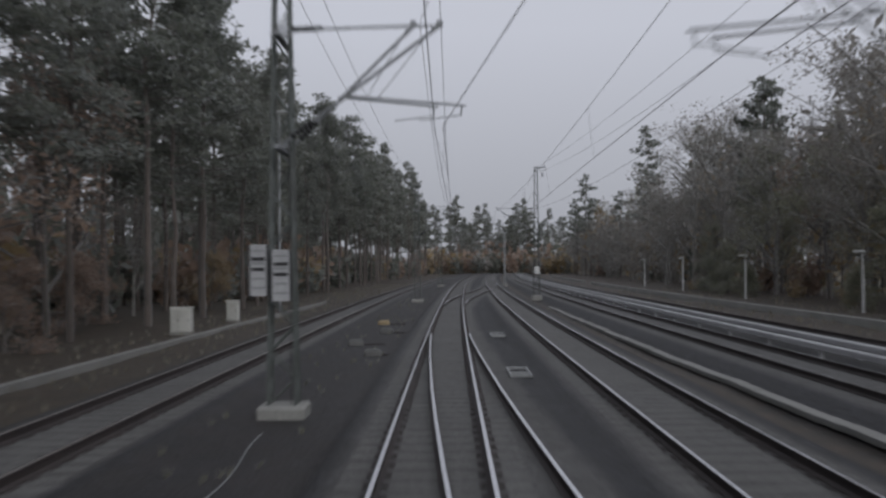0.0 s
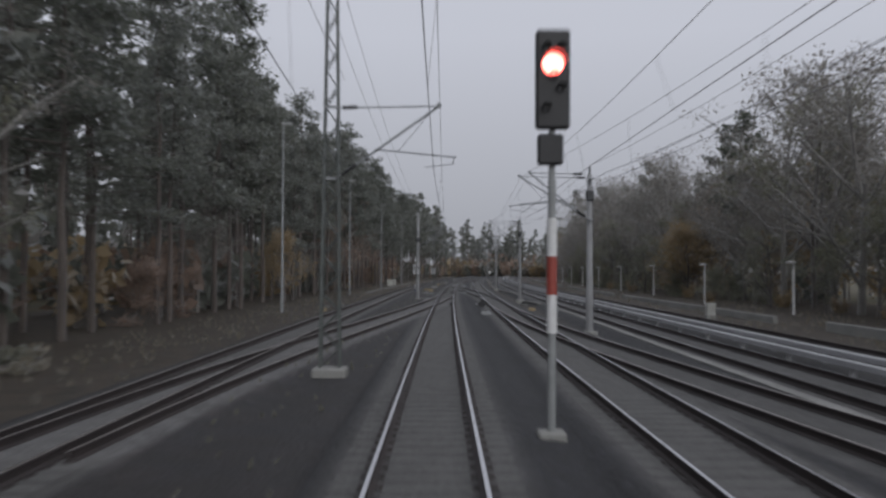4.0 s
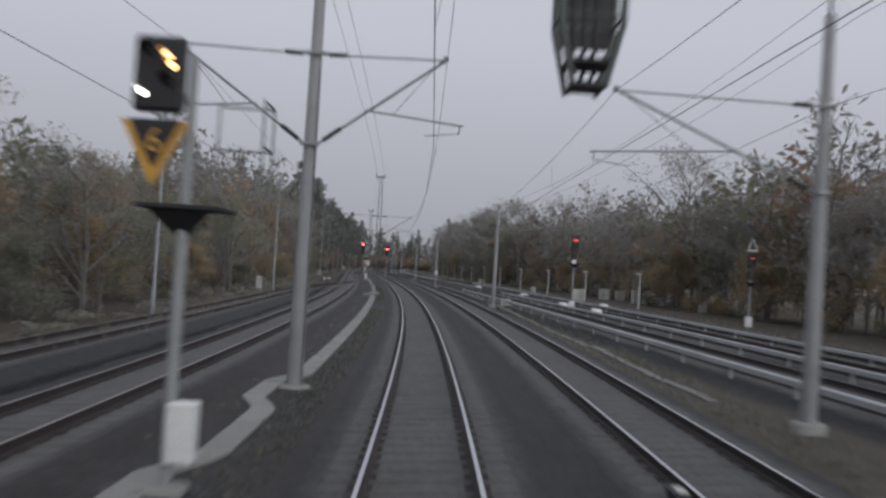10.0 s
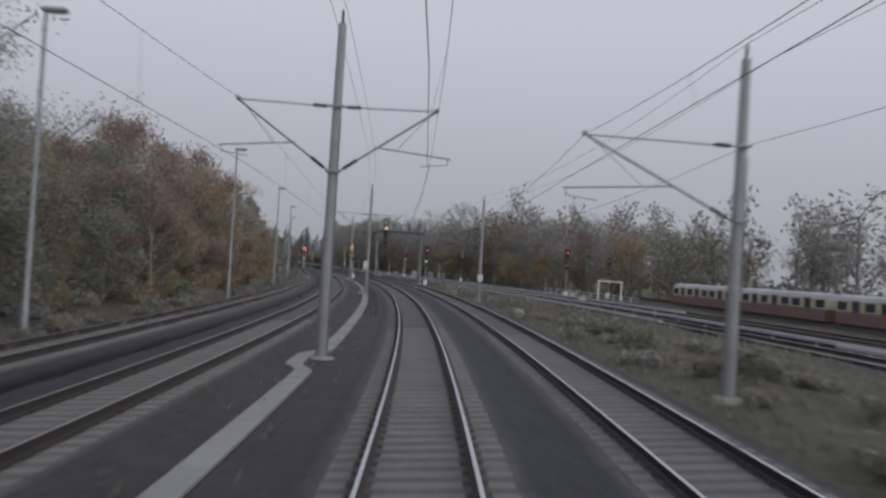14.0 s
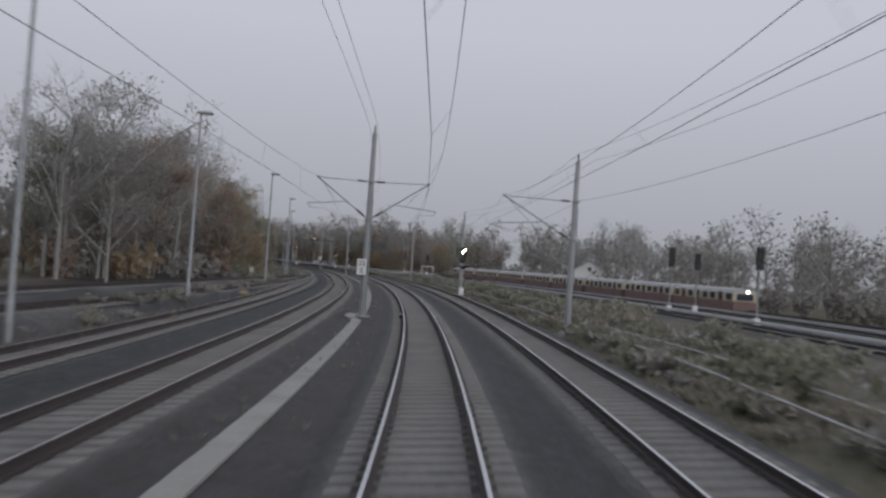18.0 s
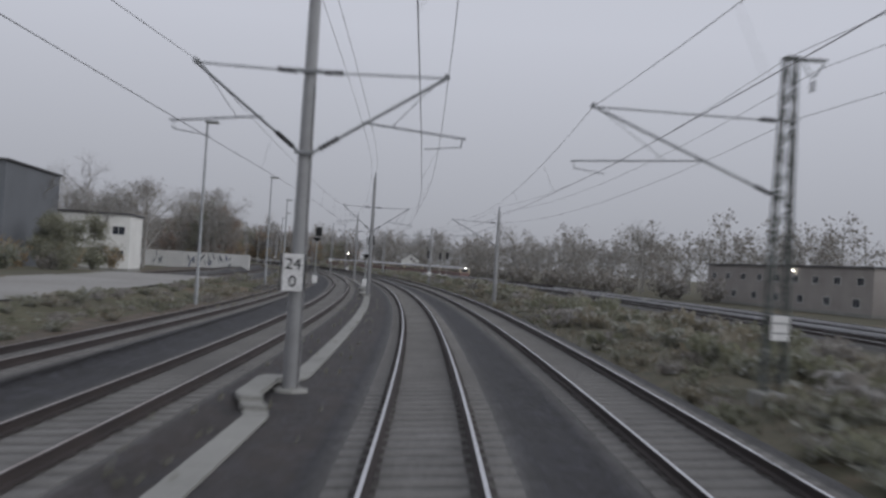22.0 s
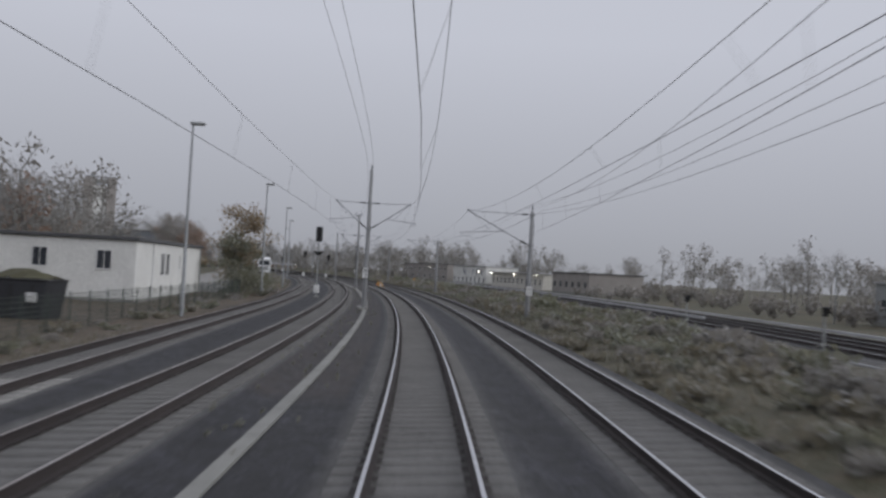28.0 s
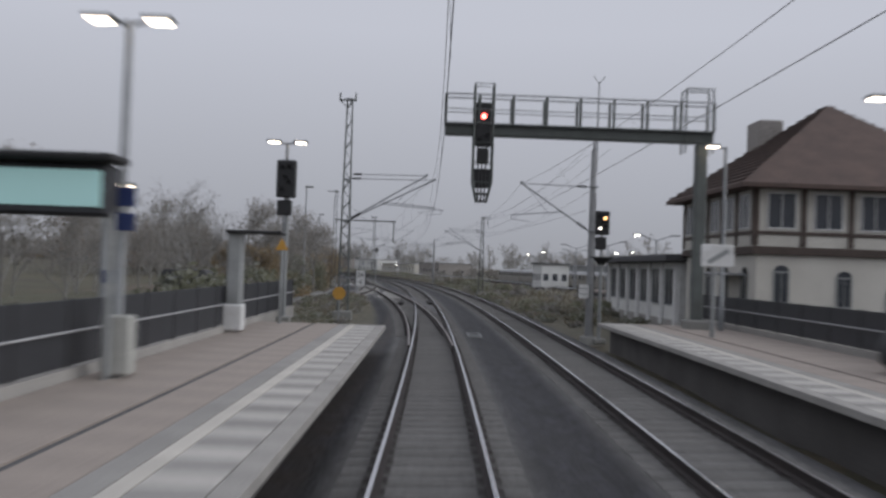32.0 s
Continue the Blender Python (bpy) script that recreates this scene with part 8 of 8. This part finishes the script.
for i in range(4):
    y = -L2 + 2 * L2 * (i + 0.5) / 4
    pane = window(house, -W2, y, 2.7, 0.75, 1.3, "x", -1, GREY_PAINT)
    arch = [(y + 0.42 * math.cos(a), 3.35 + 0.4 * math.sin(a)) for a in np.linspace(0, math.pi, 9)]
    f = Form().add([(-W2 - 0.03, p, q) for p, q in arch], [tuple(range(9))])
    part("arch_light", f, GLASS, pane)
for x, z, w, h in ((-3.9, 2.9, 0.62, 1.3), (-1.2, 2.75, 0.62, 1.25), (0.9, 2.35, 0.5, 0.7), (2.0, 2.35, 0.5, 0.7), (4.0, 2.75, 0.62, 1.25)):
    pane = window(house, x, -L2, z, w, h, "y", -1, GREY_PAINT)
    arch = [(x + (w / 2 + 0.03) * math.cos(a), z + h / 2 + 0.3 * math.sin(a)) for a in np.linspace(0, math.pi, 9)]
    part("arch_light", Form().add([(p, -L2 - 0.03, q) for p, q in arch], [tuple(range(9))]), GLASS, pane)
a, b, e, top = W2 + 0.95, L2 + 0.95, 7.25, 11.6
f = Form().add([(-a, -b, e), (a, -b, e), (a, b, e), (-a, b, e), (0, -b + a * 0.92, top), (0, b - a * 0.92, top), (-a, -b, e - 0.18), (a, -b, e - 0.18), (a, b, e - 0.18), (-a, b, e - 0.18)], [(0, 1, 4), (1, 2, 5, 4), (2, 3, 5), (3, 0, 4, 5), (6, 7, 1, 0), (7, 8, 2, 1), (8, 9, 3, 2), (9, 6, 0, 3), (9, 8, 7, 6)])
roof = part("roof", f, TILE, house)
for side in (-1, 1):
    for k in range(18):
        t = (k + 0.5) / 18
        z = e + (top - e) * t
        x = side * a * (1 - t)
        half = (b - a * 0.92) + a * 0.92 * (1 - t)
        part("tile_course", Form().box((x, 0, z + 0.05), (0.1, 2 * half, 0.05), 0.01), TILE, roof)
part("chimney", Form().box((-1.9, 2.6, 9.9), (1.2, 1.8, 2.6), 0.05), BROWN_WALL, house)
part("entrance_canopy", Form().box((-W2 - 0.8, -2.6, 3.4), (1.6, 2.2, 0.14), 0.03), COVER, house)
part("wall_cabinet", Form().box((-W2 - 0.2, 1.4, 1.4), (0.4, 0.8, 1.0), 0.03), CABINET, house)

# the low pavilion before it
ob = thing("station_pavilion", spot(1069.6, 15.9, -0.6), "low station pavilion with white pillars and dark roof", "building")
part("wall", Form().box((0, 0, 2.0), (5.0, 17.0, 4.0), 0.03), WHITE_PANEL, ob)
part("roof", Form().box((-0.2, 0, 4.2), (6.4, 18.2, 0.4), 0.05), ROOF_DARK, ob)
part("plinth", Form().box((0, 0, 0.35), (5.1, 17.1, 0.9), 0.03), COPING, ob)
for i in range(7):
    y = -8.3 + i * 16.6 / 6
    part("pillar", Form().box((-2.55, y, 2.2), (0.25, 0.5, 3.5), 0.03), WHITE, ob)
    if i < 6:
        window(ob, -2.5, y + 1.4, 2.6, 1.7, 2.0, "x", -1, GREY_PAINT)
for i in range(3):
    part("pillar", Form().box((-2.3 + i * 2.3, -8.53, 2.2), (0.45, 0.25, 3.5), 0.03), WHITE, ob)
    if i < 2:
        window(ob, -1.15 + i * 2.3, -8.5, 2.4, 1.5, 2.2, "y", -1, GREY_PAINT)


# growth along the yard
belt(BUSHES + OLIVES[1:] + UMBERS[1:2], 632, 660, -29, -52, 24, 0.9, 1510, 0.0)
belt(BUSHES, 640, 700, -28, -34, 14, 1.3, 1511, 0.0)
wood("bank_growth", "withered scrub on the bank beside the yard", [
    (LOW_SCRUB, 640, 878, -13.9, -15.2, 190, 0.45, 1512, -0.5),
    (LOW_SCRUB[1:], 640, 878, -15.2, -16.4, 190, 0.5, 1513, -0.08)], "scrub", 0.4)
cable = Form()
wire(cable, [tuple(lay(d, -3.0 + 0.12 * math.sin(d * 0.9), float(ground_height(np.array([d]), np.array([-3.0]))[0][0]) + 0.03)) for d in np.arange(-16.0, 4.0, 0.5)], 0.011)
solid("ground_cable", cable, GREY_PAINT, "thin pale cable lying loose on the ballast", "cable")

# ---- rough growth on the verges ----
def tufts(name, count, d0, d1, u0, u1, z, size, material, label, seed):
    rnd = random.Random(seed)
    f = Form()
    for _ in range(count):
        d, u = rnd.uniform(d0, d1), rnd.uniform(u0, u1)
        c = lay(d, u, 0)
        zz = float(ground_height(np.array([d]), np.array([u]))[0][0]) - 0.03 if z is None else z
        for k in range(4):
            a, s = rnd.uniform(0, 6.28), size * rnd.uniform(0.5, 1.3)
            dx, dy = math.cos(a), math.sin(a)
            lean = rnd.uniform(0.2, 0.7) * s
            f.add([(c[0] - dy * 0.03, c[1] + dx * 0.03, zz), (c[0] + dy * 0.03, c[1] - dx * 0.03, zz), (c[0] + dx * lean, c[1] + dy * lean, zz + s)], [(0, 1, 2)])
    return solid(name, f, material, label, "grass", kind="stuff")


tufts("verge_grass", 9000, 340, 1062, 6.9, 16.5, None, 0.38, GRASS, "rough damp green grass on the verge", 201)
tufts("withered_verge_grass", 7000, 340, 1062, 6.9, 16.5, None, 0.45, STRAW, "withered straw-brown grass on the verge", 202)
tufts("suburban_edge_grass", 900, 266, 345, 6.8, 9.0, None, 0.24, GRASS, "short damp grass between the lines", 206)
tufts("trackside_weeds", 1500, -80, 1000, -4.5, -2.0, None, 0.16, GRASS, "sparse weeds between the tracks", 203)
tufts("bank_grass", 2600, 935, 1046, -19, -10.0, None, 0.34, STRAW, "withered grass on the bank beside the points", 208)
for count, lo, hi in ((900, 226, 268), (1700, 282, 352), (1100, 356, 420)):
    tufts("mossy_weeds", count, lo, hi, -2.75, -2.0, None, 0.12, MOSS, "dark low moss and weeds beside the cable trough", 207 + lo)
tufts("wood_edge_grass", 4200, -160, 700, -15.5, -9.2, None, 0.28, STRAW, "withered grass along the outer track", 204)
tufts("suburban_verge_grass", 2600, -120, 330, 18, 30, None, 0.35, STRAW, "withered grass along the suburban lines", 205)
